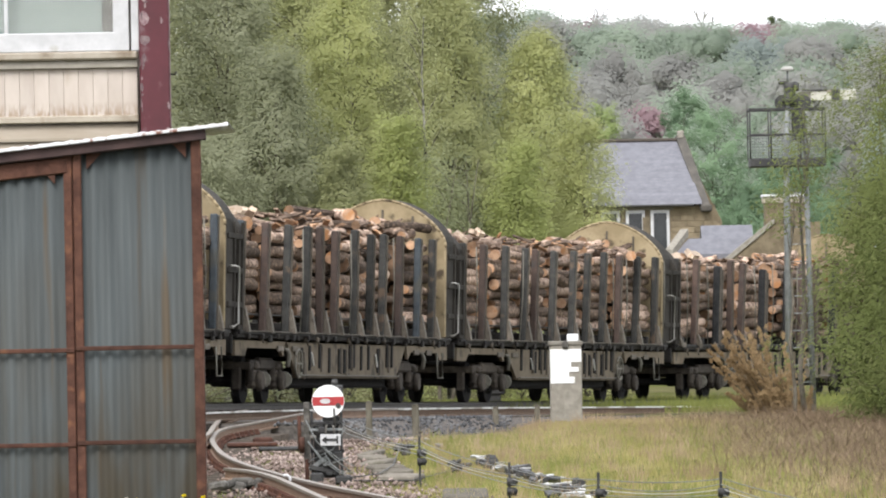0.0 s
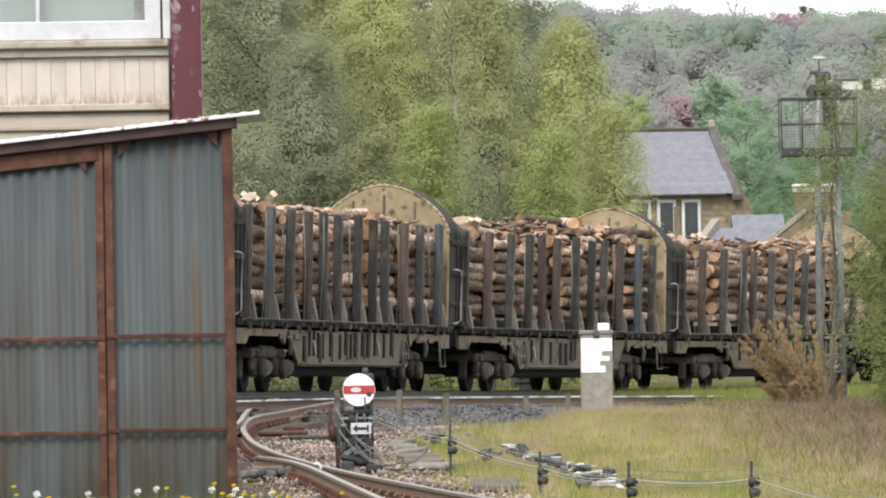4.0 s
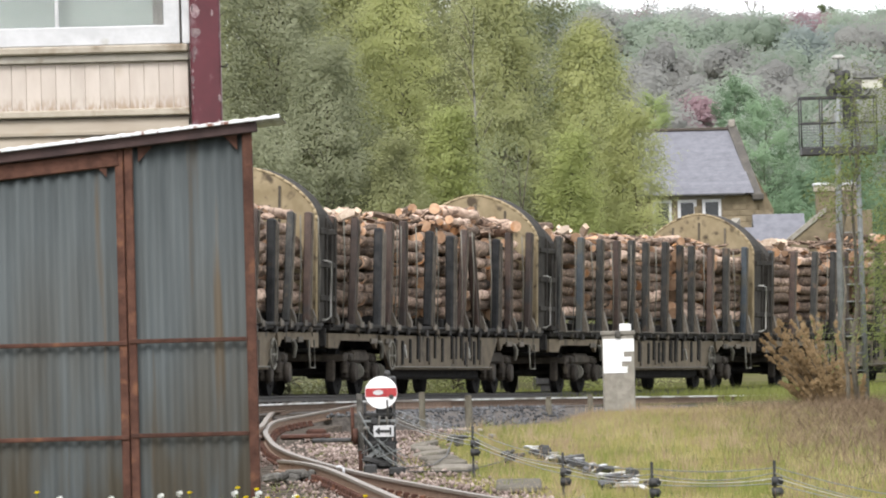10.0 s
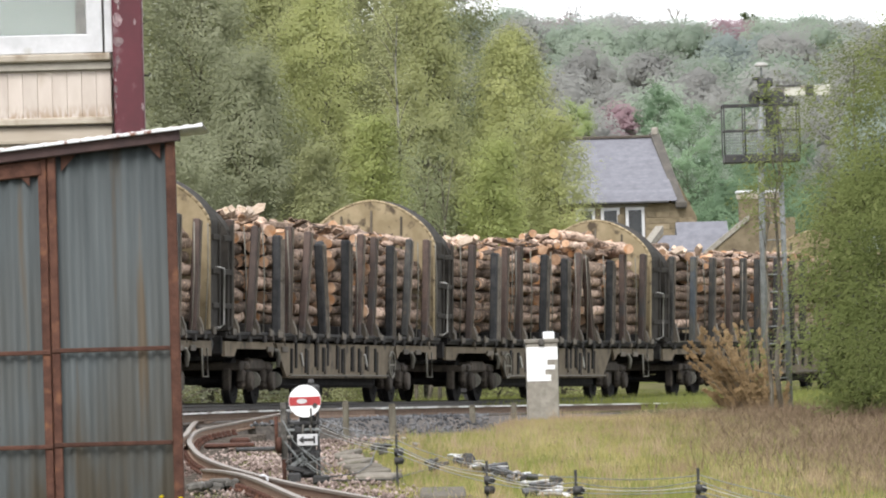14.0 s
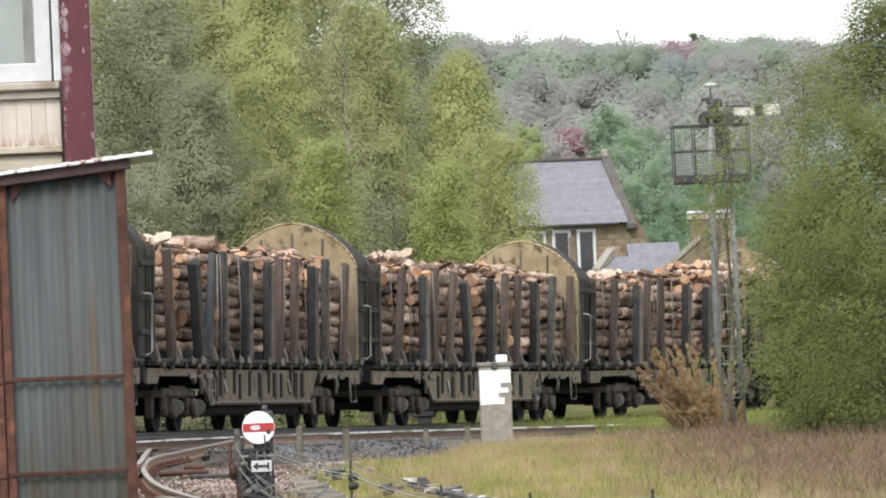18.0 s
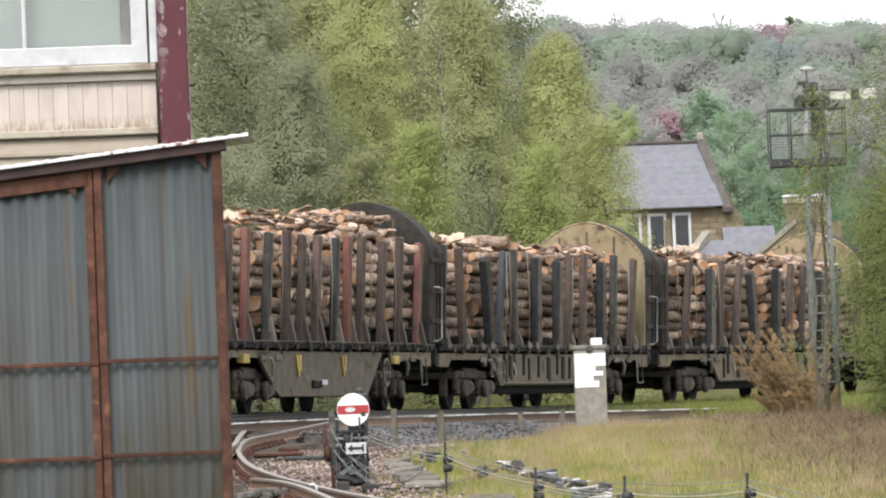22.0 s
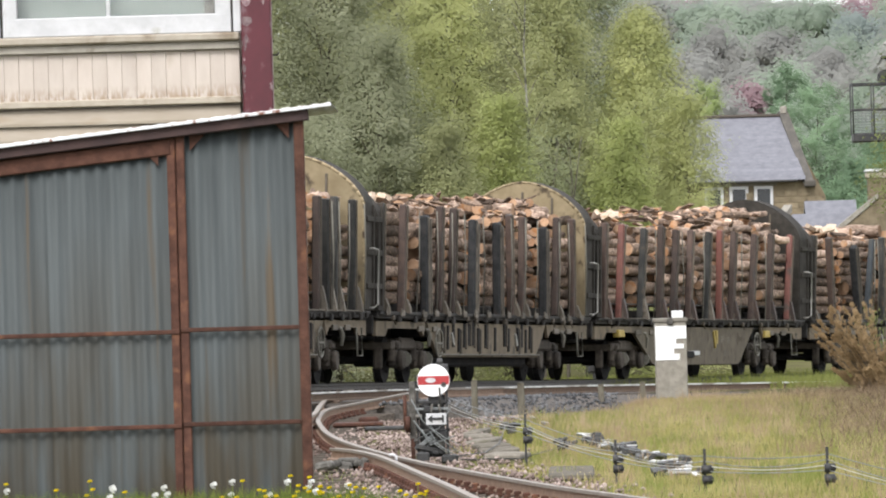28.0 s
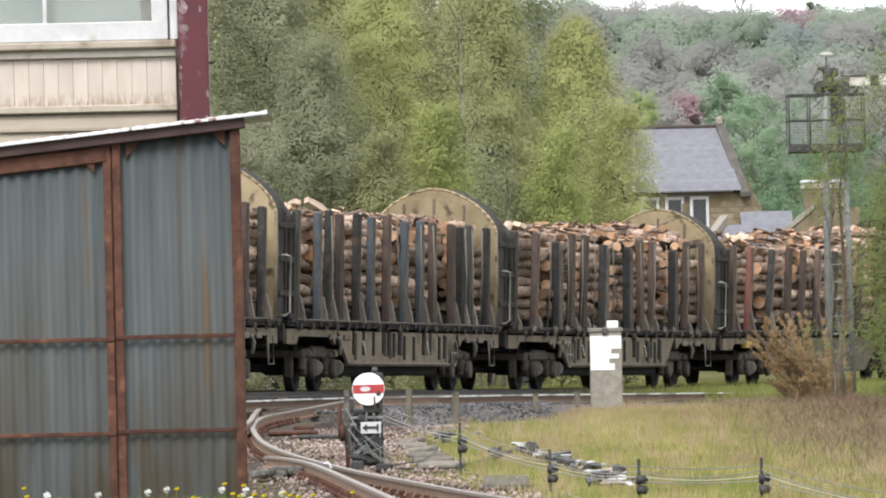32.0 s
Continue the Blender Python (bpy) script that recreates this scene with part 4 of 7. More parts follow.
def semaphore():
    o = Vector((8.25, 150.0, -0.25))
    sg = thing("semaphore_signal", "grey steel semaphore signal with a caged lamp platform and white arm", "signal", o)

    def put(name, s, m, label="", parent=sg):
        return part(name, s, m, parent, label)
    put("post", Shape().tube([(0, 0, 0), (0.03, 0, 5.2), (0.08, 0, 6.15)], [0.075, 0.062, 0.05], 14), GALV, "grey tubular post")
    put("rear_post", Shape().tube([(0.5, 0.5, 0), (0.42, 0.4, 5.9)], [0.06, 0.045], 12), GALV)
    for k in range(16):
        z = 0.6 + 0.34 * k
        put("ladder_rung", Shape().tube([(0.1, 0.02, z), (0.48, 0.45, z)], 0.012, 5), GALV)
    put("finial", Shape().tube([(0.08, 0, 6.5), (0.08, 0, 6.62), (0.08, 0, 6.73)], [0.03, 0.022, 0.018], 10), GALV)
    put("finial_cap", Shape().tube([(0.08, 0, 6.74), (0.08, 0, 6.78), (0.08, 0, 6.82)], [0.13, 0.13, 0.07], 12), PALESTEEL, "pale cap")
    put("lamp", Shape().tube([(0.1, 0, 6.1), (0.11, 0, 6.2), (0.12, 0, 6.38), (0.12, 0, 6.5)], [0.17, 0.12, 0.11, 0.15], 12).tube([(0.2, -0.02, 6.42), (0.3, -0.02, 6.42)], [0.11, 0.08], 10).box((0.0, 0, 6.5), (0.2, 0.16, 0.07), 0.03), IRON, "black signal lamp")
    put("spectacle", Shape().tube([(-0.03, -0.04, 6.11), (-0.03, 0.03, 6.11)], 0.155, 14).tube([(0.38, -0.04, 6.11), (0.38, 0.03, 6.11)], 0.155, 14).box((0.17, 0.0, 6.13), (0.4, 0.07, 0.22), 0.05), IRON)
    arm = put("arm", Shape().box((0.98, -0.03, 6.24), (0.9, 0.03, 0.2), 0.01), ARMWHITE, "white arm with a black band")
    put("band", Shape().box((1.02, -0.05, 6.24), (0.17, 0.01, 0.222), 0.003), IRON, "", arm)
    put("arm_root", Shape().box((0.46, 0.0, 6.24), (0.3, 0.03, 0.16), 0.01), STRAP)
    put("arm_stay", Shape().box((0.6, -0.06, 6.34), (0.5, 0.02, 0.028), 0.004), IRON)
    # platform and cage
    for z, t in ((4.93, 0.17), (5.48, 0.035), (5.98, 0.05)):
        if z < 5:
            put("platform", Shape().box((0.05, 0.2, z), (1.48, 0.9, t), 0.02), IRON, "black platform")
        else:
            for y in (-0.25, 0.65):
                put("hoop_rail", Shape().box((0.05, y, z), (1.5, 0.03, t), 0.006), IRON)
            for x in (-0.69, 0.79):
                put("hoop_rail", Shape().box((x, 0.2, z), (0.03, 0.88, t), 0.006), IRON)
    for x in (-0.69, -0.28, 0.3, 0.79):
        for y in (-0.25, 0.65):
            put("cage_bar", Shape().tube([(x, y, 5.0), (x, y, 6.0)], 0.016, 5), IRON)
    for y in (-0.24, 0.64):
        mesh = Shape()
        for k in range(20):
            mesh.box((-0.68 + 0.077 * k, y, 5.25), (0.011, 0.008, 0.5))
        for k in range(9):
            mesh.box((0.05, y, 5.02 + 0.056 * k), (1.48, 0.008, 0.011))
        put("guard_mesh", mesh, GALV)
    put("cable_box", Shape().box((0.28, 0.1, 5.7), (0.26, 0.25, 0.7), 0.02), IRON)


semaphore()

# ---- houses ----


def stone_house():
    o = Vector((13.0, 331.0, -0.6))
    hs = thing("stone_house", "sandstone house with a grey slate roof and white windows", "house", o)

    def put(name, s, m, label="", parent=hs):
        return part(name, s, m, parent, label)
    wall = Shape().box((-1.55, 4, 3.24), (7.0, 8, 6.88))
    put("front_wall", wall, STONE)
    gab = Shape().prism([(0.03, 4.0), (6.0, 4.0), (6.0, 8.5), (4.0, 9.5), (0.03, 6.57)], -0.1, 0.47, lambda a, b, d: (1.5 - 0.2 * a + d, a, b))
    put("gable_wall", gab, STONE, "stone gable with a raised coping")
    cop = Shape().prism([(-0.35, 6.42), (4.0, 9.6), (4.3, 9.75), (4.0, 9.85), (-0.35, 6.72)], -0.05, 0.34, lambda a, b, d: (1.5 - 0.2 * a + d, a, b))
    put("coping", cop, DARKSTONE)
    put("finial_stone", Shape().box((0.85, 4.0, 9.9), (0.3, 0.35, 0.35), 0.05), CONCRETE)
    wing = Shape().prism([(0.6, 4.0), (2.75, 4.0), (2.6, 6.1), (1.0, 9.3), (0.6, 9.3)], 4.2, 4.8, lambda a, b, d: (a, d, b))
    put("wing_gable", wing, STONE, "stone gable of the rear wing")
    # slates in courses
    n = 22
    me = Shape().box((0, 0, 0), (6.9, 0.3, 0.014), 0.003).mesh("slate_course", SLATE)
    for k in range(n):
        f = k / (n - 1)
        part("slate_course", me, None, hs, at=Matrix.Translation((-1.9 - 0.84 * f, -0.25 + 4.2 * f, 6.86 + 2.78 * f)) @ Matrix.Rotation(radians(33), 4, "X"))
    put("rear_roof", Shape().prism([(4, 9.6), (8.3, 6.6), (8.3, 6.4), (4, 9.4)], -5.4, 0.6, lambda a, b, d: (d, a, b)), SLATE)
    put("ridge", Shape().box((-2.74, 3.98, 9.68), (6.9, 0.3, 0.14), 0.04), DARKWOOD, "dark ridge tiles")
    put("gutter", Shape().box((-2.1, -0.42, 6.74), (6.6, 0.14, 0.1), 0.03), IRON, "black gutter")
    put("kneeler", Shape().box((1.74, -0.2, 6.6), (0.5, 0.66, 0.3), 0.05), DARKSTONE)
    for x in (-2.42, -1.34, -0.27):
        w = put("window", Shape().box((x, -0.03, 5.5), (0.82, 0.08, 2.1), 0.01), WHITE, "white window frame")
        put("pane", Shape().box((x, -0.085, 5.5), (0.56, 0.03, 1.84)), DARKPANE, "", w)
    put("lintel", Shape().box((-1.4, -0.04, 6.63), (3.4, 0.06, 0.16), 0.01), CONCRETE)
    put("mullion", Shape().box((-0.88, -0.02, 5.2), (0.3, 0.14, 2.1), 0.01), STONE)
    rnd = random.Random(4)
    blocks = [Shape().box((0, 0, 0), (w, 0.06, 0.24), 0.02).mesh("stone_block", STONE) for w in (0.4, 0.55, 0.7)]
    for row in range(9):
        x = 0.15 + rnd.random() * 0.2
        while x < 1.75:
            k = rnd.randrange(3)
            part("stone_block", blocks[k], None, hs, at=(x + (0.2, 0.275, 0.35)[k], 0.012 - rnd.random() * 0.012, 4.1 + 0.26 * row))
            x += (0.42, 0.57, 0.72)[k]


stone_house()


def low_house():
    o = Vector((14.0, 300.0, -0.98))
    hs = thing("low_outbuilding", "low sandstone building with slate roof and broad chimney", "house", o)

    def put(name, s, m, label="", parent=hs):
        return part(name, s, m, parent, label)
    put("wall", Shape().box((0.3, 1.4, 2.2), (3.4, 2.6, 4.4)), STONE)
    put("slate_roof", Shape().prism([(-0.3, 4.8), (0.7, 5.42), (3.0, 4.4), (3.0, 4.2), (0.7, 5.22), (-0.3, 4.6)], -1.75, 1.2, lambda a, b, d: (d + 0.6 * a, a, b)), SLATE)
    put("pale_coping", Shape().prism([(-0.4, 4.75), (0.7, 5.5), (0.7, 5.8), (-0.4, 5.0)], -2.05, -1.75, lambda a, b, d: (d + 0.6 * a, a, b)), CONCRETE, "pale coping stones")
    put("gable", Shape().prism([(-0.6, 2.0), (3.4, 2.0), (3.4, 6.0), (1.6, 5.9), (-0.6, 4.2)], -0.1, 0.5, lambda a, b, d: (a + 0.4, d - 0.6, b)), STONE)
    put("gable_coping", Shape().prism([(-0.7, 4.1), (1.6, 5.95), (1.6, 6.15), (-0.7, 4.35)], -0.15, 0.55, lambda a, b, d: (a + 0.4, d - 0.62, b)), CONCRETE)
    put("chimney_shaft", Shape().box((2.45, 0.2, 4.5), (1.6, 1.0, 5.0), 0.05), STONE, "broad sandstone chimney")
    put("chimney_cap", Shape().box((2.45, 0.2, 7.03), (1.8, 1.2, 0.12), 0.04), WHITE, "pale chimney cap")
    put("chimney_band", Shape().box((2.45, 0.2, 6.86), (1.74, 1.1, 0.22), 0.03), CREAMTRIM)
    rnd = random.Random(8)
    blocks = [Shape().box((0, 0, 0), (w, 0.06, 0.24), 0.02).mesh("stone_block", STONE) for w in (0.4, 0.55, 0.7)]
    for row in range(15):
        x = 1.66
        while x < 2.9:
            k = rnd.randrange(3)
            part("stone_block", blocks[k], None, hs, at=(x + (0.2, 0.275, 0.35)[k], -0.3 - rnd.random() * 0.03, 2.4 + 0.26 * row))
            x += (0.42, 0.57, 0.72)[k]
    far = thing("far_roof", "low grey slate roof behind the outbuilding", "house", (14.9, 318.0, -0.6))
    part("wall", Shape().box((0.1, 1.0, 2.4), (1.7, 1.8, 4.6)), STONE, far)
    part("slate_roof", Shape().prism([(-0.3, 5.1), (0.8, 5.72), (2.2, 4.9), (2.2, 4.7), (0.8, 5.52), (-0.3, 4.9)], -0.95, 1.2, lambda a, b, d: (d, a, b)), SLATE, far)


low_house()

# ---- trees ----


def crown_points(rng, h, w, n, base=0.15, droop=0.5, clumps=90, form="broad", thin=0.0):
    """Centres of leaves on twigs along the limbs of an uneven crown, with the way out from its heart."""
    out, way_out, limbs = [], [], []
    s1, s2 = rng.uniform(0, 6, 2)
    for k in range(clumps):
        f = base + (1 - base) * (k + rng.uniform(0, 1)) / clumps
        q = (f - base) / (1 - base)
        ang = rng.uniform(0, 2 * math.pi)
        if form == "spire":
            prof = min(1, 0.55 + 1.5 * q) * (1 - q) ** 0.62 * 1.2
        elif form == "round":
            prof = math.sqrt(max(0.03, 1 - (2 * q - 1) ** 2))
        else:
            prof = math.sqrt(max(0.02, 1 - q ** 2.2)) * (0.8 + 0.2 * min(1, q * 4))
        prof *= 1 + 0.22 * math.sin(2 * ang + s1) * math.sin(6 * q + s2) + 0.12 * math.sin(13 * q + s1)
        rad = w / 2 * prof * math.sqrt(rng.uniform(0.1, 1.0)) * rng.uniform(0.75, 1.15)
        c = np.array([rad * math.cos(ang), rad * math.sin(ang), h * f])
        limbs.append(c)
        bare = 0.3 if h * f < thin else 1.0          # thinner where it stands in its own shade
        for _ in range(4):
            m = max(4, int(bare * n / clumps / 4 * rng.uniform(0.5, 1.5)))
            t = rng.uniform(0, 1, (m, 1)) ** 0.8
            a2, ln = ang + rng.normal(0, 0.9), rng.uniform(0.4, 1.2) * (0.45 + 0.1 * w)
            lift = rng.uniform(0.3, 1.2) if droop < 0.8 else rng.uniform(-0.2, 0.5)
            way = np.array([0.75 * math.cos(a2), 0.75 * math.sin(a2), lift])
            p = c + way * ln * t + rng.normal(size=(m, 3)) * (0.06 + 0.024 * w) * (1.25 - 0.6 * t)
            p[:, 2] -= droop * 0.6 * ln * t[:, 0] ** 2
            out.append(p)
            g = p - np.array([0, 0, h * f - 0.25 * w])
            way_out.append(g / (np.linalg.norm(g, axis=1, keepdims=True) + 0.01) + np.array([0, -0.3, 0.5]))
    return np.concatenate(out), np.concatenate(way_out), limbs


def tree(name, label, x, y, h, w, leaf, seed, n=9000, size=0.12, bark=TRUNK, base=0.12, droop=0.5, clumps=240, group="", trunk_r=None, lean=0.0, form="broad"):
    rng = np.random.default_rng(seed)
    z = float(ground_z(x, y))
    tr = thing(name, label, "tree" if "shrub" not in name else "shrub", (x, y, z - 0.1), group)
    pts, way, limbs = crown_points(rng, h, w, n * 6.1, base, droop, int(clumps * 1.4), form, 3.4 if y > 180 else 0.0)
    v, f = leaf_quads(pts, size * 0.46, rng, way, loose=0.14)
    part("crown", fast_mesh("crown", v, f, leaf), None, tr)
    r = trunk_r or h * 0.008
    wob = [(0, 0, 0)] + [(rng.normal(0, 0.014) * h + lean * k, rng.normal(0, 0.014) * h, h * k / 6) for k in range(1, 6)] + [(lean * 6, 0, h * 0.97)]
    part("trunk", Shape().tube(wob, [r * (1.15 - k * 0.17) for k in range(7)], 9), bark, tr)
    lb = Shape()
    for k, c in enumerate(limbs):
        if k % 7 == 0:
            zz = max(0.06 * h, c[2] - 0.8 * math.hypot(c[0], c[1]) - 0.4)
            f2 = zz / h
            i = min(int(f2 * 6), 5)
            a = Vector(wob[i]).lerp(Vector(wob[i + 1]), f2 * 6 - i)
            b = Vector(c)
            mid = a.lerp(b, 0.5) + Vector((0, 0, 0.1 * (b - a).length))
            lb.tube([a, mid, b], [r * 0.34 * (1.1 - f2), r * 0.2, r * 0.06], 5, caps=False)
    part("branch_work", lb, TRUNK, tr)
    return tr


WILL, BIR, SAL = "grey-green willow in young leaf behind the line", "fresh yellow-green birch with fine drooping twigs", "sallow shrub in new leaf behind the train"
tree("willow_tree", WILL, -6.4, 196, 13.4, 6.0, L_WILLOW, 11, 13000, 0.11, base=0.02, droop=0.3, clumps=420)
tree("willow_tree", WILL, -3.5, 197, 11.4, 4.8, L_WILLOW, 12, 17000, 0.11, base=0.02, droop=0.3, clumps=460)
tree("willow_tree", WILL, -2.3, 194, 9.0, 3.3, L_WILLOW, 14, 11000, 0.1, base=0.02, droop=0.3, clumps=340)
tree("willow_tree", "tall olive willow behind the line", -9.8, 200, 13.0, 7.0, L_WILLOW, 13, 3000, 0.14, base=0.02, droop=0.2)
tree("birch_tree", BIR, -0.45, 200, 12.4, 3.1, L_BIRCH, 21, 17000, 0.095, BIRCH, droop=1.2, clumps=460, base=0.05)
tree("birch_tree", "pale-stemmed birch with fresh olive leaves", 1.15, 204, 13.0, 3.0, L_OLIVE, 22, 13000, 0.095, BIRCH, droop=1.2, clumps=420, base=0.05)
tree("birch_tree", "olive-yellow birch with a domed crown", 2.15, 201, 11.4, 2.9, L_DOME, 30, 16000, 0.095, BIRCH, droop=1.2, clumps=460, base=0.16)
tree("birch_tree", BIR, 4.6, 202, 10.0, 3.9, L_BIRCH, 23, 20000, 0.095, BIRCH, droop=1.2, clumps=520, base=0.03, form="spire")
tree("birch_tree", "tall dull birch against the sky", 3.2, 213, 13.6, 3.6, L_DULL, 24, 11000, 0.11, BIRCH, droop=1.2, clumps=380)
tree("birch_tree", "tall birch behind the willows", 1.0, 215, 17.5, 5.0, L_OLIVE, 27, 10000, 0.14, BIRCH, droop=1.2, clumps=420)
tree("birch_tree", BIR, -1.6, 207, 13.6, 4.0, L_DOME, 39, 12000, 0.11, BIRCH, droop=1.2, clumps=400)
tree("birch_tree", "tall birch behind the willows", -3.9, 212, 16.5, 6.0, L_OLIVE, 25, 10000, 0.14, BIRCH, droop=1.0, clumps=420)
tree("birch_tree", "tall birch behind the willows", -7.6, 214, 17.0, 7.0, L_OLIVE, 26, 6500, 0.2, BIRCH, droop=1.0)
tree("birch_tree", "tall birch far behind the willows", -1.6, 226, 18.0, 7.0, L_OLIVE, 28, 6500, 0.22, BIRCH, droop=0.9, clumps=300)
tree("birch_tree", "tall birch far behind the willows", -5.6, 228, 19.0, 9.0, L_OLIVE, 29, 7000, 0.26, BIRCH, droop=0.9, clumps=300)
tree("birch_tree", "tall dense birch far behind the willows", -2.3, 241, 17.0, 8.0, L_OLIVE, 48, 6000, 0.3, BIRCH, droop=0.9, clumps=300)
tree("birch_tree", "slender pale-stemmed birch with few leaves", 1.35, 196, 10.5, 1.6, L_OLIVE, 61, 500, 0.09, BIRCH, droop=1.0, clumps=90, base=0.5, trunk_r=0.075, lean=0.035)
for x, lean in ((1.75, 0.09), (2.0, 0.14), (2.35, 0.03)):
    tree("sallow_shrub", "dark leaning sallow stem with sparse leaves", x, 192, 6.6, 1.2, L_DULL, int(x * 40), 200, 0.09, droop=0.6, clumps=60, base=0.5, trunk_r=0.05, lean=lean)
tree("sallow_shrub", SAL, 0.85, 195, 7.3, 2.3, L_BRIGHT, 32, 10000, 0.09, base=0.02, droop=0.4, clumps=320, form="spire")
tree("sallow_shrub", SAL, -0.6, 193, 6.6, 2.6, L_OLIVE, 31, 8000, 0.09, base=0.02, droop=0.4, clumps=300, form="spire")
tree("sallow_shrub", "dull sallow shrub with dark stems", 2.2, 198, 5.8, 1.8, L_DULL, 33, 2200, 0.09, base=0.3, droop=0.4, clumps=120)
tree("sallow_shrub", SAL, 3.9, 196, 6.7, 2.5, L_BRIGHT, 38, 9000, 0.09, base=0.02, droop=0.5, clumps=320, form="spire")
tree("sallow_shrub", SAL, -4.3, 191, 6.8, 4.2, L_WILLOW, 34, 10000, 0.1, base=0.02, droop=0.3, clumps=320)
tree("sallow_shrub", "yellow-green sallow shrub by the house", 5.6, 199, 7.4, 2.9, L_BIRCH, 35, 9000, 0.09, base=0.02, droop=0.7, clumps=300, form="spire")
# beside the signal
HAW = "bright green bushy hawthorn beside the signal"
tree("hawthorn_shrub", HAW, 9.35, 118, 6.8, 3.3, L_HAW, 41, 12000, 0.08, base=0.03, droop=0.6, clumps=300)
tree("hawthorn_shrub", HAW, 8.4, 123, 3.9, 2.4, L_HAW, 42, 6000, 0.08, base=0.02, droop=0.5, clumps=240)
tree("hawthorn_shrub", "thin young tree with sparse leaves before the signal", 9.5, 140, 6.8, 2.6, L_HAW, 43, 2600, 0.09, base=0.1, droop=0.4)
tree("hawthorn_shrub", HAW, 11.0, 130, 7.5, 4.0, L_HAW, 44, 4000, 0.11, base=0.03, droop=0.3)
tree("sapling_shrub", "sparse sapling with few leaves at the signal foot", 8.12, 142, 6.2, 0.9, L_HAW, 46, 130, 0.09, base=0.7, droop=0.3, clumps=70)
tree("sapling_shrub", "short sapling with few leaves at the signal foot", 7.86, 141, 4.7, 0.8, L_HAW, 47, 150, 0.09, base=0.75, droop=0.3, clumps=50)
# by the house
for i, (x, y, h, w) in enumerate(((20.6, 450, 12.0, 4.8), (20.8, 400, 8.4, 4.6), (20.15, 480, 12.5, 3.0), (23.5, 430, 9.5, 5.5), (26.5, 460, 9.5, 6.0), (22.0, 395, 7.0, 5.0))):
    tree("sycamore_tree", "fresh green leafy tree behind the stone house", x, y, h, w, L_SPRUCE, 50 + i, 2800, 0.22, base=0.3, droop=0.1, clumps=110, form="round", group="trees behind the house")


tree("lime_tree", "pale yellow-green leafy tree behind the stone house", 14.1, 450, 12.4, 2.8, L_LIME, 58, 2800, 0.2, base=0.3, droop=0.1, clumps=110, form="round")


def far_woods(name, label, leaf, seed, spots, n=3600, size=0.18):
    """Woodland crowns: boughs that billow out of each other, leafed all over."""
    rng = np.random.default_rng(seed)
    ball = bmesh.new()
    bmesh.ops.create_icosphere(ball, subdivisions=1, radius=1.0)
    bv = np.array([p.co for p in ball.verts])
    bf = np.array([[p.index for p in f.verts] for f in ball.faces])
    ball.free()
    vs, fs, o = [], [], 0
    for x, y, h, w in spots:
        c0 = np.array([x, y, float(ground_z(x, y)) + h * 0.6])
        for k in range(26):
            g = rng.normal(size=3)
            g[2] = abs(g[2]) if rng.uniform() < 0.8 else g[2]
            g /= np.linalg.norm(g)
            r = w * rng.uniform(0.15, 0.24)
            c = c0 + g * np.array([w / 2 - r * 0.8, w / 2 - r * 0.8, h * 0.4 - r * 0.6]) * rng.uniform(0.7, 1.05)
            v = c + bv * (r * 0.68 * (1 + 0.12 * rng.normal(size=len(bv))))[:, None]
            vs.append(v)
            fs.append(bf + o)
            o += len(v)
            m = n // 26
            u = rng.normal(size=(m, 3))
            u /= np.linalg.norm(u, axis=1, keepdims=True)
            u[:, 2] = np.where(u[:, 2] < -0.4, -u[:, 2], u[:, 2])
            v, f = leaf_quads(c + u * r * rng.uniform(0.7, 1.3, (m, 1)), size, rng, 0.3 * u + 0.6 * g + np.array([0, -0.5, 0.5]), loose=0.1)
            vs.append(v)
            fs.append(f + o)
            o += len(v)
    me = fast_mesh(name, np.concatenate(vs), np.concatenate(fs), leaf)
    tagged(new(name, me), label, "woodland", kind="stuff")


def skyline(x, y):
    """Steepest sight of the hill's crest, to each side."""
    return float(np.interp(x / y, (0.019, 0.0255, 0.031, 0.038, 0.046, 0.053, 0.061, 0.068), (0.0388, 0.0377, 0.0371, 0.036, 0.0362, 0.0355, 0.0364, 0.0352)))


rw = random.Random(77)
spots = {"bare": [], "green": [], "purple": [], "dark": []}
for row in range(14):
    y = 470 + 30 * row
    x = 0.006 * y - 4
    while x < y * 0.074 + 5:
        x += rw.uniform(4.2, 6.6)
        k = rw.random()
        kind = "purple" if k < 0.015 else ("green" if k < 0.35 else ("dark" if k < 0.55 else "bare"))
        yy, h = y + rw.uniform(-12, 12), rw.uniform(8, 12)
        room = 2 + yy * (skyline(x, yy) - rw.uniform(0, 0.0012)) - float(ground_z(x, yy))
        if room > 5:
            spots[kind].append((x, yy, min(h, room), rw.uniform(6.0, 9.0)))
accents = {"purple": [(38.2, 750, 12, 8.5), (36.9, 725, 12, 7), (39.8, 748, 12, 7), (19.05, 505, 11.2, 4.6)],
           "green": [(25.4, 765, 9.6, 7.0), (29.5, 640, 10, 8), (22.6, 640, 11, 8)],
           "bare": [(28.2, 790, 9.5, 10), (27.4, 770, 8.5, 9), (24.6, 690, 11, 9), (26.8, 755, 10, 10), (23.7, 665, 11, 9)]}
for kind, rows in accents.items():
    for x, y, h, w in rows:
        spots[kind].append((x, y, min(h, 2 + y * skyline(x, y) - float(ground_z(x, y))), w))
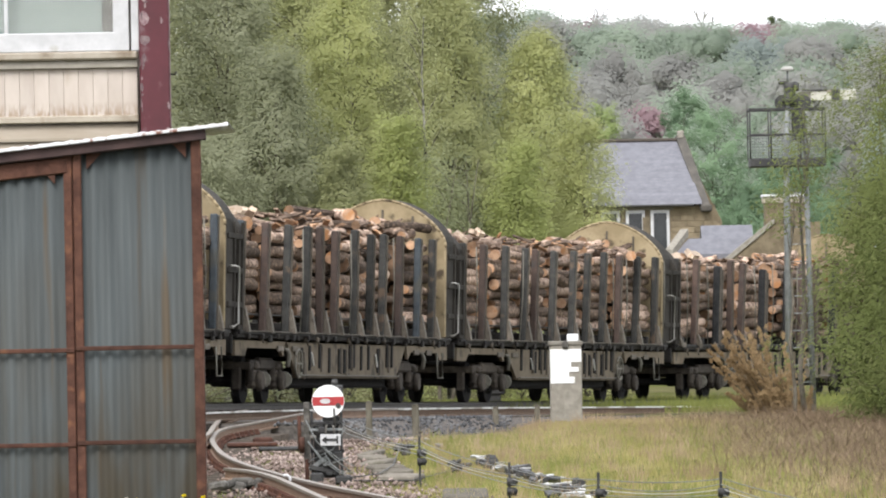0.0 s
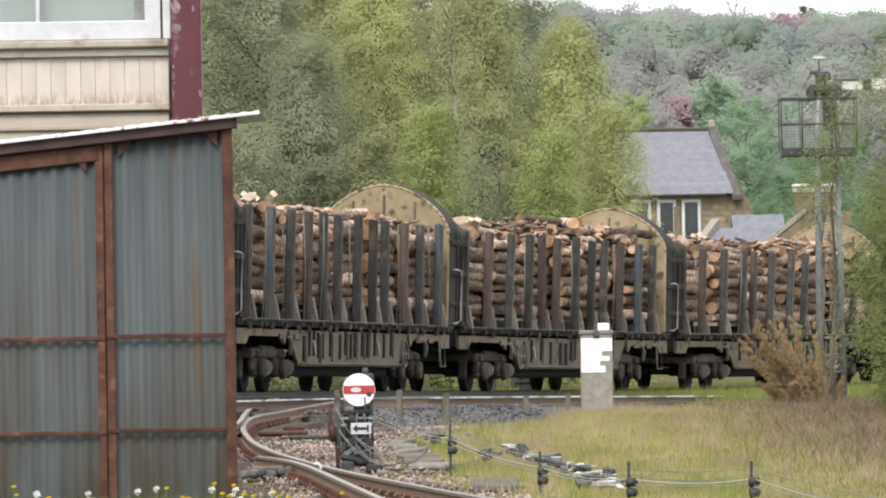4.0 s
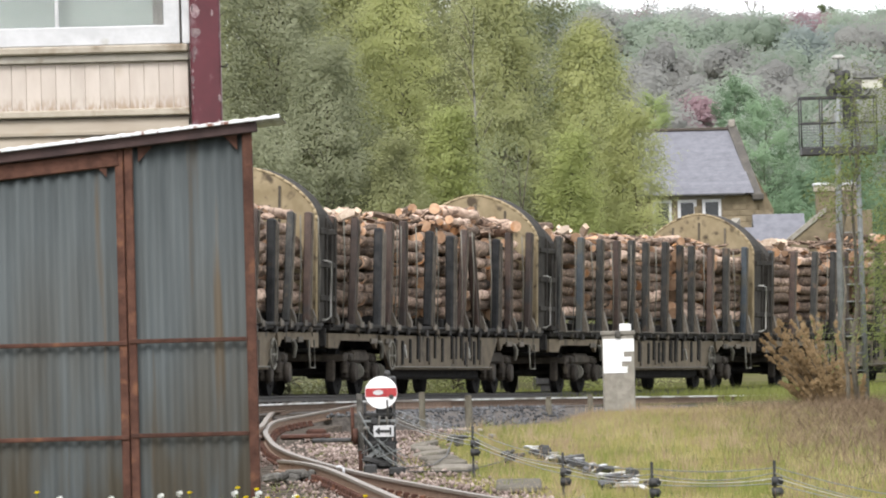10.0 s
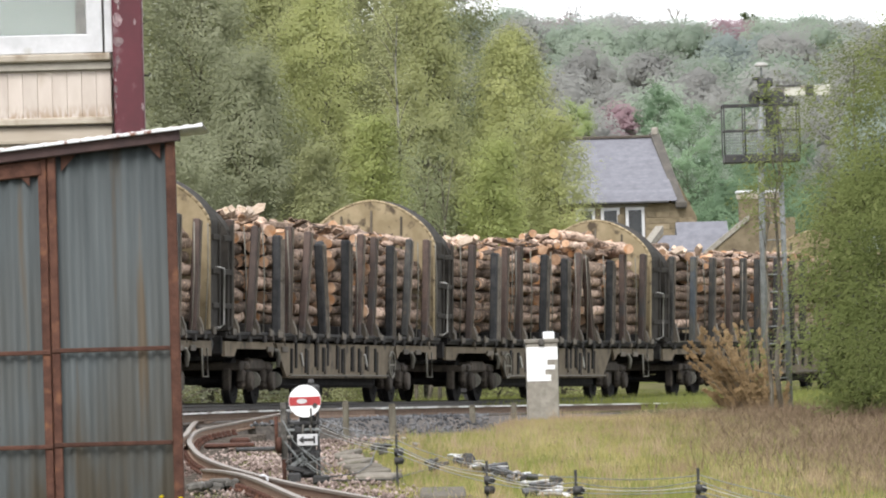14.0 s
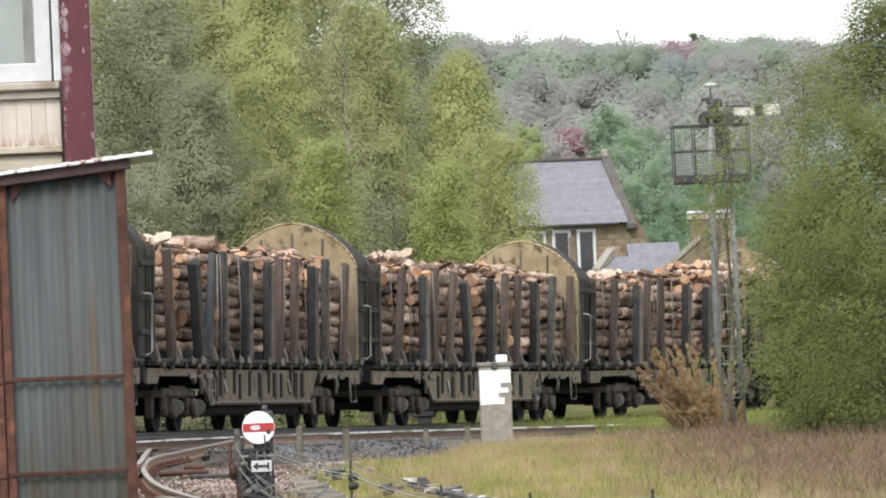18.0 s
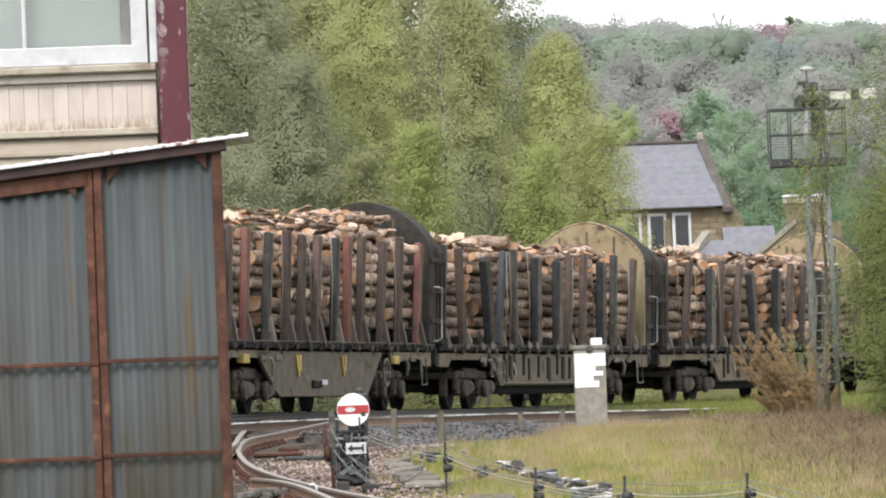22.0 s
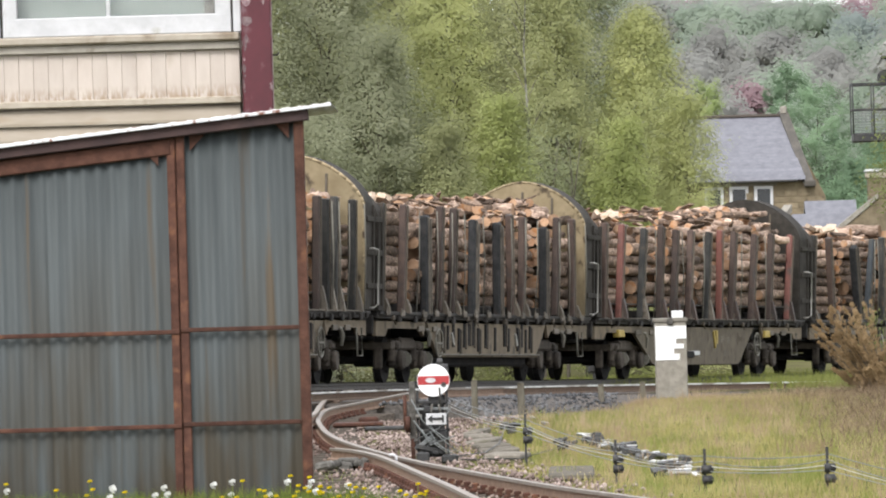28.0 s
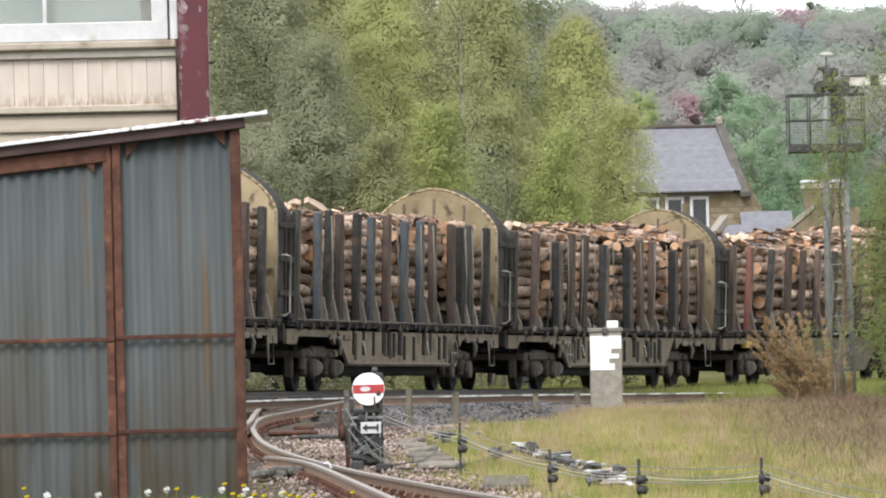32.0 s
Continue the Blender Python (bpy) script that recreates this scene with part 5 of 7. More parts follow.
# nothing stands before the copper beech on the crest
for kind in ("bare", "green", "dark"):
    spots[kind] = [q for q in spots[kind] if not (660 < q[1] < 748 and abs(q[0] / q[1] - 0.0509) < 0.006)]
# The leaf colours of these four woods carry the haze.
far_woods("bare_woods", "grey-mauve hillside wood just coming into bud, paled for haze", L_BARE, 5, spots["bare"])
far_woods("green_woods", "soft green hillside wood in new leaf, paled for haze", L_GREENFAR, 6, spots["green"])
far_woods("dark_woods", "dull blue-green hillside wood, paled for haze", L_DARKFAR, 8, spots["dark"])
far_woods("copper_beech_woods", "purple-red copper beeches on the hillside, paled for haze", L_PURPLE, 7, spots["purple"])



def bare_tree(x, y, top, seed):
    """A leafless tree on the crest, its limbs forking finer and finer."""
    rnd = random.Random(seed)
    z = float(ground_z(x, y))
    tr = thing("bare_tree", "leafless grey tree on the crest of the hill", "tree", (x, y, z - 0.1), "bare trees on the crest")
    h = top - z
    limbs = Shape()

    def grow(p, d, ln, r, depth):
        q = p + d * ln
        limbs.tube([p, p.lerp(q, 0.5) + Vector((rnd.uniform(-0.05, 0.05), 0, 0)) * ln, q], [r, r * 0.8, r * 0.6], 5, caps=False)
        if depth:
            for _ in range(3):
                way = (d + Vector((rnd.uniform(-0.75, 0.75), rnd.uniform(-0.75, 0.75), rnd.uniform(-0.1, 0.5)))).normalized()
                grow(q if rnd.random() < 0.6 else p.lerp(q, 0.7), way, ln * rnd.uniform(0.6, 0.8), r * 0.55, depth - 1)
    grow(Vector((0, 0, h * 0.5)), Vector((0.05, 0, 1)), h * 0.17, 0.16, 4)
    part("trunk", Shape().tube([(0, 0, 0), (0.1, 0, h * 0.3), (0, 0, h * 0.5)], [0.28, 0.22, 0.16], 8), TRUNK, tr)
    part("branch_work", limbs, TRUNK, tr)


bare_tree(23.2, 770, 33.0, 1)
bare_tree(34.3, 770, 32.6, 2)
for x, h in ((41.2, 8.5), (42.2, 8.2)):
    tree("conifer_tree", "small dark conifer on the crest of the hill", x, 770, h, 2.0, L_YEW, int(h * 10), 900, 0.25, base=0.3, droop=0.9, clumps=90, form="spire", group="conifers on the crest")

# brown conifer-like bush by the signal foot


def brown_bush():
    rng = np.random.default_rng(3)
    x0, y0 = 7.55, 144.0
    z0 = float(ground_z(x0, y0))
    bs = thing("dry_bush", "dry orange-brown bush with upswept sprays", "shrub", (x0, y0, z0 - 0.05))
    pts, way = [], []
    st = Shape()
    for k in range(64):
        a, r, h = rng.uniform(0, 6.28), rng.uniform(0.05, 0.85), rng.uniform(0.6, 2.2)
        h *= 1 - 0.35 * r
        lean = rng.uniform(-0.12, 0.62)
        tip = np.array([math.cos(a) * r - lean * h, math.sin(a) * r, h])
        root = np.array([math.cos(a) * r * 0.55 + 0.2, math.sin(a) * r * 0.5, 0])
        st.tube([root, tip], [0.012, 0.003], 4, caps=False)
        along = (tip - root) / np.linalg.norm(tip - root)
        # side shoots sweep up along each stem
        for q in range(22):
            t0 = rng.uniform(0.12, 0.98)
            b0 = root + (tip - root) * t0
            ln = 0.17 * (1.2 - t0) + 0.04
            w2 = rng.uniform(0, 6.28)
            side = (0.85 * along + 0.42 * np.array([math.cos(w2), math.sin(w2), 0.1])) * ln
            m = 18
            t = rng.uniform(0, 1, (m, 1))
            pts.append(b0 + side * t + rng.normal(0, 0.009, (m, 3)))
            way.append(np.tile(np.array([0.3 * math.cos(w2), -0.8, 0.6]), (m, 1)))
    part("stem_work", st, TRUNK, bs)
    v, f = leaf_quads(np.concatenate(pts), 0.02, rng, np.concatenate(way), stretch=3.5, loose=0.35)
    part("sprays", fast_mesh("sprays", v, f, L_BROWNBUSH), None, bs)


brown_bush()

# ---- grass, twigs, loose stones ----


def scatter(rng, n, x0, x1, y0, y1):
    """Evenly strewn places, thicker towards the near edge."""
    u = rng.uniform(0, 1, n) ** 1.25
    return np.stack([rng.uniform(x0, x1, n), y0 + (y1 - y0) * u], 1)


def grass(name, label, leaf, seed, n, area, height, width, keep=None, lean=0.35):
    rng = np.random.default_rng(seed)
    xy = scatter(rng, n, *area)
    if keep is not None:
        xy = xy[keep(xy, rng)]
    v, f = blades(xy, ground_z(xy[:, 0], xy[:, 1]), height, width, rng, lean)
    tagged(new(name, fast_mesh(name, v, f, leaf)), label, "grass", kind="stuff")


def brown_zone(xy, rng, spread=0.5):
    return xy[:, 0] > 4.35 + 0.03 * (xy[:, 1] - 85) + 0.06 * np.maximum(0, 92 - xy[:, 1]) + rng.normal(0, spread, len(xy))


def turf_edge(y):
    """Where the meadow ends and the stones begin, along the line."""
    return np.interp(y, [66, 76, 84, 92, 104, 112, 125, 134], [2.0, 1.3, 0.75, 0.0, -0.1, 0.25, 1.0, 2.3])


def field_edge(xy, rng):
    lids = (xy[:, 1] > 88) & (xy[:, 1] < 109) & (np.abs(xy[:, 0] - np.interp(xy[:, 1], [92, 101, 108], [0.36, 0.08, 0.0])) < 0.3)
    edge = turf_edge(xy[:, 1]) + 0.15 * np.sin(xy[:, 1] * 0.5) + rng.normal(0, 0.2, len(xy))
    return (xy[:, 0] > edge) & ~lids & ~(brown_zone(xy, rng, 0.9) & (rng.uniform(0, 1, len(xy)) < 0.92))


def dry_zone(xy, rng):
    far = (xy[:, 0] > 1.5 + rng.normal(0, 0.6, len(xy))) & (xy[:, 1] > 108 + rng.normal(0, 5, len(xy)) + 6 * np.sin(xy[:, 0] * 2.3)) & (xy[:, 0] + 0.05 * (xy[:, 1] - 110) > 2.2 + rng.normal(0, 0.9, len(xy)))
    return far & ~brown_zone(xy, rng, 0.8)


def tufts(name, label, leaf, seed, clumps, each, area, height, width, keep, lean=0.5):
    """Tufts: many blades springing from common roots."""
    rng = np.random.default_rng(seed)
    c = scatter(rng, clumps, *area)
    c = c[keep(c, rng)]
    xy = np.repeat(c, each, 0) + rng.normal(0, 0.07, (len(c) * each, 2)) * np.array([1.0, 2.5])
    tall = np.repeat(rng.uniform(0.5, 1.3, len(c)), each)
    v, f = blades(xy, ground_z(xy[:, 0], xy[:, 1]), height, width, rng, lean)
    v = v.reshape(-1, 3, 3)
    v[:, 2] = v[:, 0] + (v[:, 2] - v[:, 0]) * tall[:, None]
    tagged(new(name, fast_mesh(name, v.reshape(-1, 3), f, leaf)), label, "grass", kind="stuff")


grass("meadow_grass", "rough yellow-green meadow grass", G_FIELD, 61, 145000, (-0.6, 11, 66, 134), 0.12, 0.013, field_edge, 0.25)
grass("straw_grass", "dry straw-coloured grass", G_DRY, 62, 80000, (1.0, 11, 78, 144), 0.13, 0.012, dry_zone, 0.25)
grass("dead_grass", "flattened brown dead grass under the bushes", G_BROWN, 67, 100000, (3.6, 12, 76, 146), 0.15, 0.012, lambda xy, rng: brown_zone(xy, rng, 0.7), 0.6)
tufts("grass_tussocks", "longer pale grass tussocks", G_DRY, 65, 700, 26, (0.8, 11, 68, 138), 0.22, 0.012, field_edge, 0.3)
tufts("green_tufts", "fresh green grass tufts in the meadow", G_GREEN, 66, 900, 26, (-0.3, 8, 66, 122), 0.17, 0.012, field_edge, 0.3)
tufts("trackside_weeds", "sparse dull weeds among the stones by the rails", G_GREEN, 68, 90, 14, (-3.4, -1.0, 68, 95), 0.14, 0.01, lambda xy, rng: xy[:, 0] < -1.2 - 0.04 * (xy[:, 1] - 80))
grass("trackside_grass", "green grass verge beyond the railway", G_FAR, 63, 40000, (-12, 14, 160, 200), 0.3, 0.03)
grass("bank_grass", "lush green grass on the near bank", G_LUSH, 64, 60000, (-4.2, 0.9, 37.5, 41.5), 0.16, 0.006)
rng = np.random.default_rng(9)
xy = np.stack([rng.uniform(3.6, 12, 44000), rng.uniform(78, 146, 44000)], 1)
xy = xy[brown_zone(xy, rng, 0.7) & (rng.uniform(0, 1, len(xy)) < 0.2 + 0.12 * np.clip(xy[:, 0] - 4.5, 0, 6))]
v, f = blades(xy, ground_z(xy[:, 0], xy[:, 1]), 0.32, 0.01, rng, 0.9)
tagged(new("brushwood", fast_mesh("brushwood", v, f, TWIG)), "tangle of dry brown brushwood", "brushwood", kind="stuff")


def stones(name, label, leaf, seed, n, place, size):
    rng = np.random.default_rng(seed)
    c = place(rng, n)
    o = np.array([(1, 0, 0), (-1, 0, 0), (0, 1, 0), (0, -1, 0), (0, 0, 1), (0, 0, -1)], float)
    tri = np.array([(0, 2, 4), (2, 1, 4), (1, 3, 4), (3, 0, 4), (2, 0, 5), (1, 2, 5), (3, 1, 5), (0, 3, 5)])
    s = size * rng.uniform(0.5, 1.3, (len(c), 1, 1)) * rng.uniform(0.6, 1.2, (len(c), 6, 3))
    v = (c[:, None, :] + o[None] * s).reshape(-1, 3)
    f = (tri[None] + 6 * np.arange(len(c))[:, None, None]).reshape(-1, 3)
    tagged(new(name, fast_mesh(name, v, f, leaf)), label, "ballast", kind="stuff")


def near_ballast(rng, n):
    xy = np.stack([rng.uniform(-4.0, 2.2, n), 66 + 62 * rng.uniform(0, 1, n) ** 1.1], 1)
    z = ground_z(xy[:, 0], xy[:, 1]) + rng.uniform(-0.01, 0.05, n)
    ok = xy[:, 0] < turf_edge(xy[:, 1]) + 0.1 + rng.normal(0, 0.2, n)
    weedy = (xy[:, 0] < -1.2 - 0.04 * (xy[:, 1] - 80)) & (xy[:, 1] < 96) & (rng.uniform(0, 1, n) < 0.7)
    return np.column_stack([xy, z])[ok & ~weedy]


def loop_ballast(rng, n):
    s, off = rng.uniform(-32, 14, n), rng.uniform(3.9, 8.5, n)
    p = np.array([beside(a, b) for a, b in zip(s, off)])
    bed = p[:, 2] - 0.36 - 0.47 * np.clip(off - 5.0, 0, 1.4)
    p[:, 2] = np.maximum(bed, ground_z(p[:, 0], p[:, 1])) + rng.uniform(-0.01, 0.04, n)
    return p[(p[:, 1] > 117) & (p[:, 0] < 2.6)]


stones("pink_ballast", "pinkish-grey loose ballast stones", STONES, 71, 19000, near_ballast, 0.031)
stones("grey_ballast", "blue-grey loose ballast on the shoulder", STONES_BLUE, 72, 10000, loop_ballast, 0.04)

# dandelions on the bank
rng = np.random.default_rng(15)
stem_me = Shape().tube([(0, 0, -0.12), (0.004, 0, 0.1)], 0.002, 5).mesh("stem", G_LUSH)


def flower_mesh(name, rng, n, r, flat, leaf):
    p = rng.normal(size=(n, 3))
    p /= np.linalg.norm(p, axis=1, keepdims=True)
    p[:, 2] = np.abs(p[:, 2]) * flat if flat < 1 else p[:, 2]
    v, f = leaf_quads(p * r * rng.uniform(0.5, 1, (n, 1)), r * 0.5, rng, stretch=2.2)
    return fast_mesh(name, v, f, leaf)


head_me = flower_mesh("flower_head", rng, 70, 0.0125, 0.4, FLOWER)
clock_me = flower_mesh("seed_head", rng, 80, 0.0145, 1.0, CLOCK)
# knots of flowers: place, share of clocks
knots = [(-0.8, 0.1), (-0.72, 0.1), (-0.95, 0.15), (-1.05, 0.3), (-0.5, 0.1), (-0.36, 0.1), (-0.3, 0.0), (-0.2, 0.15), (-0.62, 0.25), (-0.85, 0.6), (-1.2, 0.5), (-1.3, 0.6), (-1.15, 0.4), (-1.65, 0.9), (-1.85, 0.8), (-2.05, 0.1), (-2.6, 0.3)]
for k in range(110):
    kx, share = knots[k % len(knots)]
    x, y = kx + rng.normal(0, 0.07), rng.uniform(38.6, 41.4)
    if x < -0.8 and y > 40.7:
        y -= 2
    white = rng.uniform() < share
    d = thing("dandelion", "white dandelion clock in the bank grass" if white else "yellow dandelion in the bank grass", "flower", (x, y, float(ground_z(x, y)) + rng.uniform(-0.03, 0.1) * (1.2 if white else 1.0)), "dandelions")
    part("stem", stem_me, None, d)
    part("seed_head" if white else "flower_head", clock_me if white else head_me, None, d, at=(0.004, 0, 0.105))

# ---- wire stakes, rodding, slabs ----


def wire_stake(x, y, top):
    z = float(ground_z(x, y))
    st = thing("wire_stake", "thin black stake carrying signal wires on pulleys", "stake", (x, y, z - 0.1), "wire stakes")
    part("stem", Shape().box((0, 0, (top - z + 0.1) / 2), (0.028, 0.02, top - z + 0.1), 0.004), IRON, st)
    for k in (0.1, 0.2):
        part("pulley", Shape().tube([(-0.03, -0.03, top - z - k), (0.07, -0.03, top - z - k)], 0.045, 10).box((0.05, 0, top - z - k), (0.07, 0.06, 0.05), 0.01), IRON, st)
    return Vector((x, y, top - 0.12))


W_ENDS = [wire_stake(0.56, 88.0, 0.5), wire_stake(1.42, 78.5, 0.37), wire_stake(2.2, 74.0, 0.35), wire_stake(3.32, 72.5, 0.37)]
RUN = [Vector((-0.35, 91.0, 0.62))] + W_ENDS + [Vector((4.6, 68.0, 0.0))]
for i in range(4):
    wire = thing("signal_wire", "slack galvanised signal wire along the stakes", "wire", kind="")
    off = Vector((0.02 * (i % 2), 0, 0.05 * i - 0.1))
    pts = []
    for a, b in zip(RUN[:-1], RUN[1:]):
        for k in range(8):
            f = k / 8
            p = a.lerp(b, f) + off
            p.z -= 0.022 * 4 * f * (1 - f) * (1 + 0.5 * (i * 2 % 5))
            pts.append(p)
    pts.append(RUN[-1] + off)
    part("strand", Shape().tube(pts, 0.0048, 5), PALESTEEL if i == 1 else GALV, wire)
    tagged(wire, group="signal wires")
rr = random.Random(31)
slabs = [(0.0, 107.5, 0.26, 1.7), (0.02, 104.2, 0.34, 1.7), (0.08, 101.0, 0.38, 1.7), (0.18, 98.0, 0.42, 1.6), (0.27, 95.2, 0.44, 1.5), (0.36, 92.4, 0.46, 1.5), (1.02, 83.2, 0.5, 3.4)]
for x, y, w, d in slabs:
    sb = part("concrete_slab", Shape().box((0, 0, 0.03), (w, d, 0.08), 0.02), SLAB, None, "dirty concrete trough lid lying in the grass", Matrix.Translation((x, y, float(ground_z(x, y)) + 0.01)) @ Matrix.Rotation(rr.uniform(-0.1, 0.1), 4, "Y") @ Matrix.Rotation(rr.uniform(-0.12, 0.12), 4, "Z"))
    tagged(sb, category="slab", group="trough lids")
covers = thing("rodding_cover_run", "broken pale metal sheeting over black point rodding", "rodding cover", (0, 0, 0))
for k in range(76):
    f = (k + rr.uniform(-0.5, 0.5)) / 75
    x, y = 1.4 + 0.88 * f + rr.gauss(0, 0.07), 100.3 - 20.8 * f + rr.uniform(-0.5, 0.5)
    dark = rr.random() < 0.4
    box = Shape().box((0, 0, 0), (rr.uniform(0.04, 0.12), rr.uniform(0.12, 0.5), rr.uniform(0.01, 0.03)) if not dark else (rr.uniform(0.06, 0.2), rr.uniform(0.08, 0.3), rr.uniform(0.05, 0.1)), 0.008, Matrix.Rotation(rr.uniform(-0.9, 0.9), 3, "Z") @ Matrix.Rotation(rr.uniform(-0.45, 0.45), 3, "Y") @ Matrix.Rotation(rr.uniform(-0.15, 0.15), 3, "X"))
    part("rod_joint" if dark else "cover_sheet", box, IRON if dark else (WHITE if rr.random() < 0.45 else PALESTEEL), covers, "", (x, y, float(ground_z(x, y)) + rr.uniform(0.05, 0.13)))
rods = thing("point_rodding", "thin black point rodding and cranks lying in the grass", "rodding", (0, 0, 0))
part("rod", Shape().tube([(-0.3, 90.2, -0.02), (0.1, 92.5, -0.03), (0.28, 97.0, -0.02), (0.4, 105.6, 0.05)], 0.008, 6), IRON, rods)
part("rod", Shape().tube([(-0.2, 90.4, -0.06), (0.5, 91.0, -0.08), (1.1, 94.4, -0.02)], 0.007, 6), IRON, rods)
for x, y in ((0.44, 106.0), (1.12, 94.6)):
    for k in range(7):
        part("crank", Shape().box((x + rr.uniform(-0.13, 0.13), y + rr.uniform(-0.4, 0.4), rr.uniform(-0.05, 0.06)), (rr.uniform(0.05, 0.16), rr.uniform(0.1, 0.3), rr.uniform(0.04, 0.1)), 0.02, Matrix.Rotation(rr.uniform(-0.5, 0.5), 3, "Y")), IRON if k % 3 else RUBBLE, rods)
part("detector", Shape().box((-1.2, 107.0, 0.03), (0.75, 0.1, 0.06), 0.02).box((-0.95, 107.0, 0.1), (0.1, 0.12, 0.16), 0.02), IRON, rods, "black facing point detector")
plate = part("fish_plate", Shape().box((0, 0, 0.05), (0.75, 0.9, 0.06), 0.02).box((0.15, 0.3, 0.1), (0.3, 0.3, 0.1), 0.03), RUST, None, "rusty steel plate lying inside the curve", (-1.75, 113.0, float(ground_z(-1.75, 113)) + 0.06))
tagged(plate, category="plate")
for x, y, w in ((1.0, 112.0, 0.13), (0.86, 117.0, 0.1)):
    lump = part("concrete_lump", Shape().box((0, 0, 0.04), (w, 0.25, 0.06), 0.025, Matrix.Rotation(0.2, 3, "Y")), CONCRETE, None, "small pale concrete lump in the grass", (x, y, float(ground_z(x, y)) + 0.02))
    tagged(lump, category="lump", group="concrete lumps")
junk = thing("point_motor_cover", "low grey trackside box and rubble beside the crossing rail", "box", (-1.5, 88.5, -0.1))
part("case", Shape().box((0, 0, 0.1), (0.26, 0.4, 0.08), 0.03), RUBBLE, junk)
for k in range(12):
    part("lump", Shape().box((rr.uniform(-0.25, 0.45), rr.uniform(-1.6, 0.4), rr.uniform(0.03, 0.1)), (rr.uniform(0.06, 0.2), rr.uniform(0.1, 0.3), rr.uniform(0.05, 0.12)), 0.03, Matrix.Rotation(rr.uniform(-1, 1), 3, "Z") @ Matrix.Rotation(rr.uniform(-0.4, 0.4), 3, "Y")), RUBBLE, junk)
part("arm", Shape().box((0.3, -0.1, 0.08), (0.3, 0.08, 0.06), 0.015), IRON, junk)
hook = part("white_hook", Shape().tube([(0.05 * math.cos(a), 0, 0.05 * math.sin(a)) for a in np.linspace(-1.2, 2.2, 9)], 0.016, 7), WHITE, None, "small white plastic hook by the rail", (-0.95, 84.5, 0.1))
tagged(hook, category="hook")

# ---- wagons ----
WHEEL_R = 0.42
BOGIE_X, AXLE = 6.45, 0.92


def arch(w, eave, peak, n=22):
    """Outline of a van end: straight sides, then a rounded roof."""
    pts = [(-w, 1.32)]
    for k in range(n + 1):
        a = math.pi * (1 - k / n)
        pts.append((w * math.cos(a), eave + (peak - eave) * (0.65 * math.sin(a) + 0.35 * (1 - abs(math.cos(a)) ** 1.6))))
    pts.append((w, 1.32))
    return pts


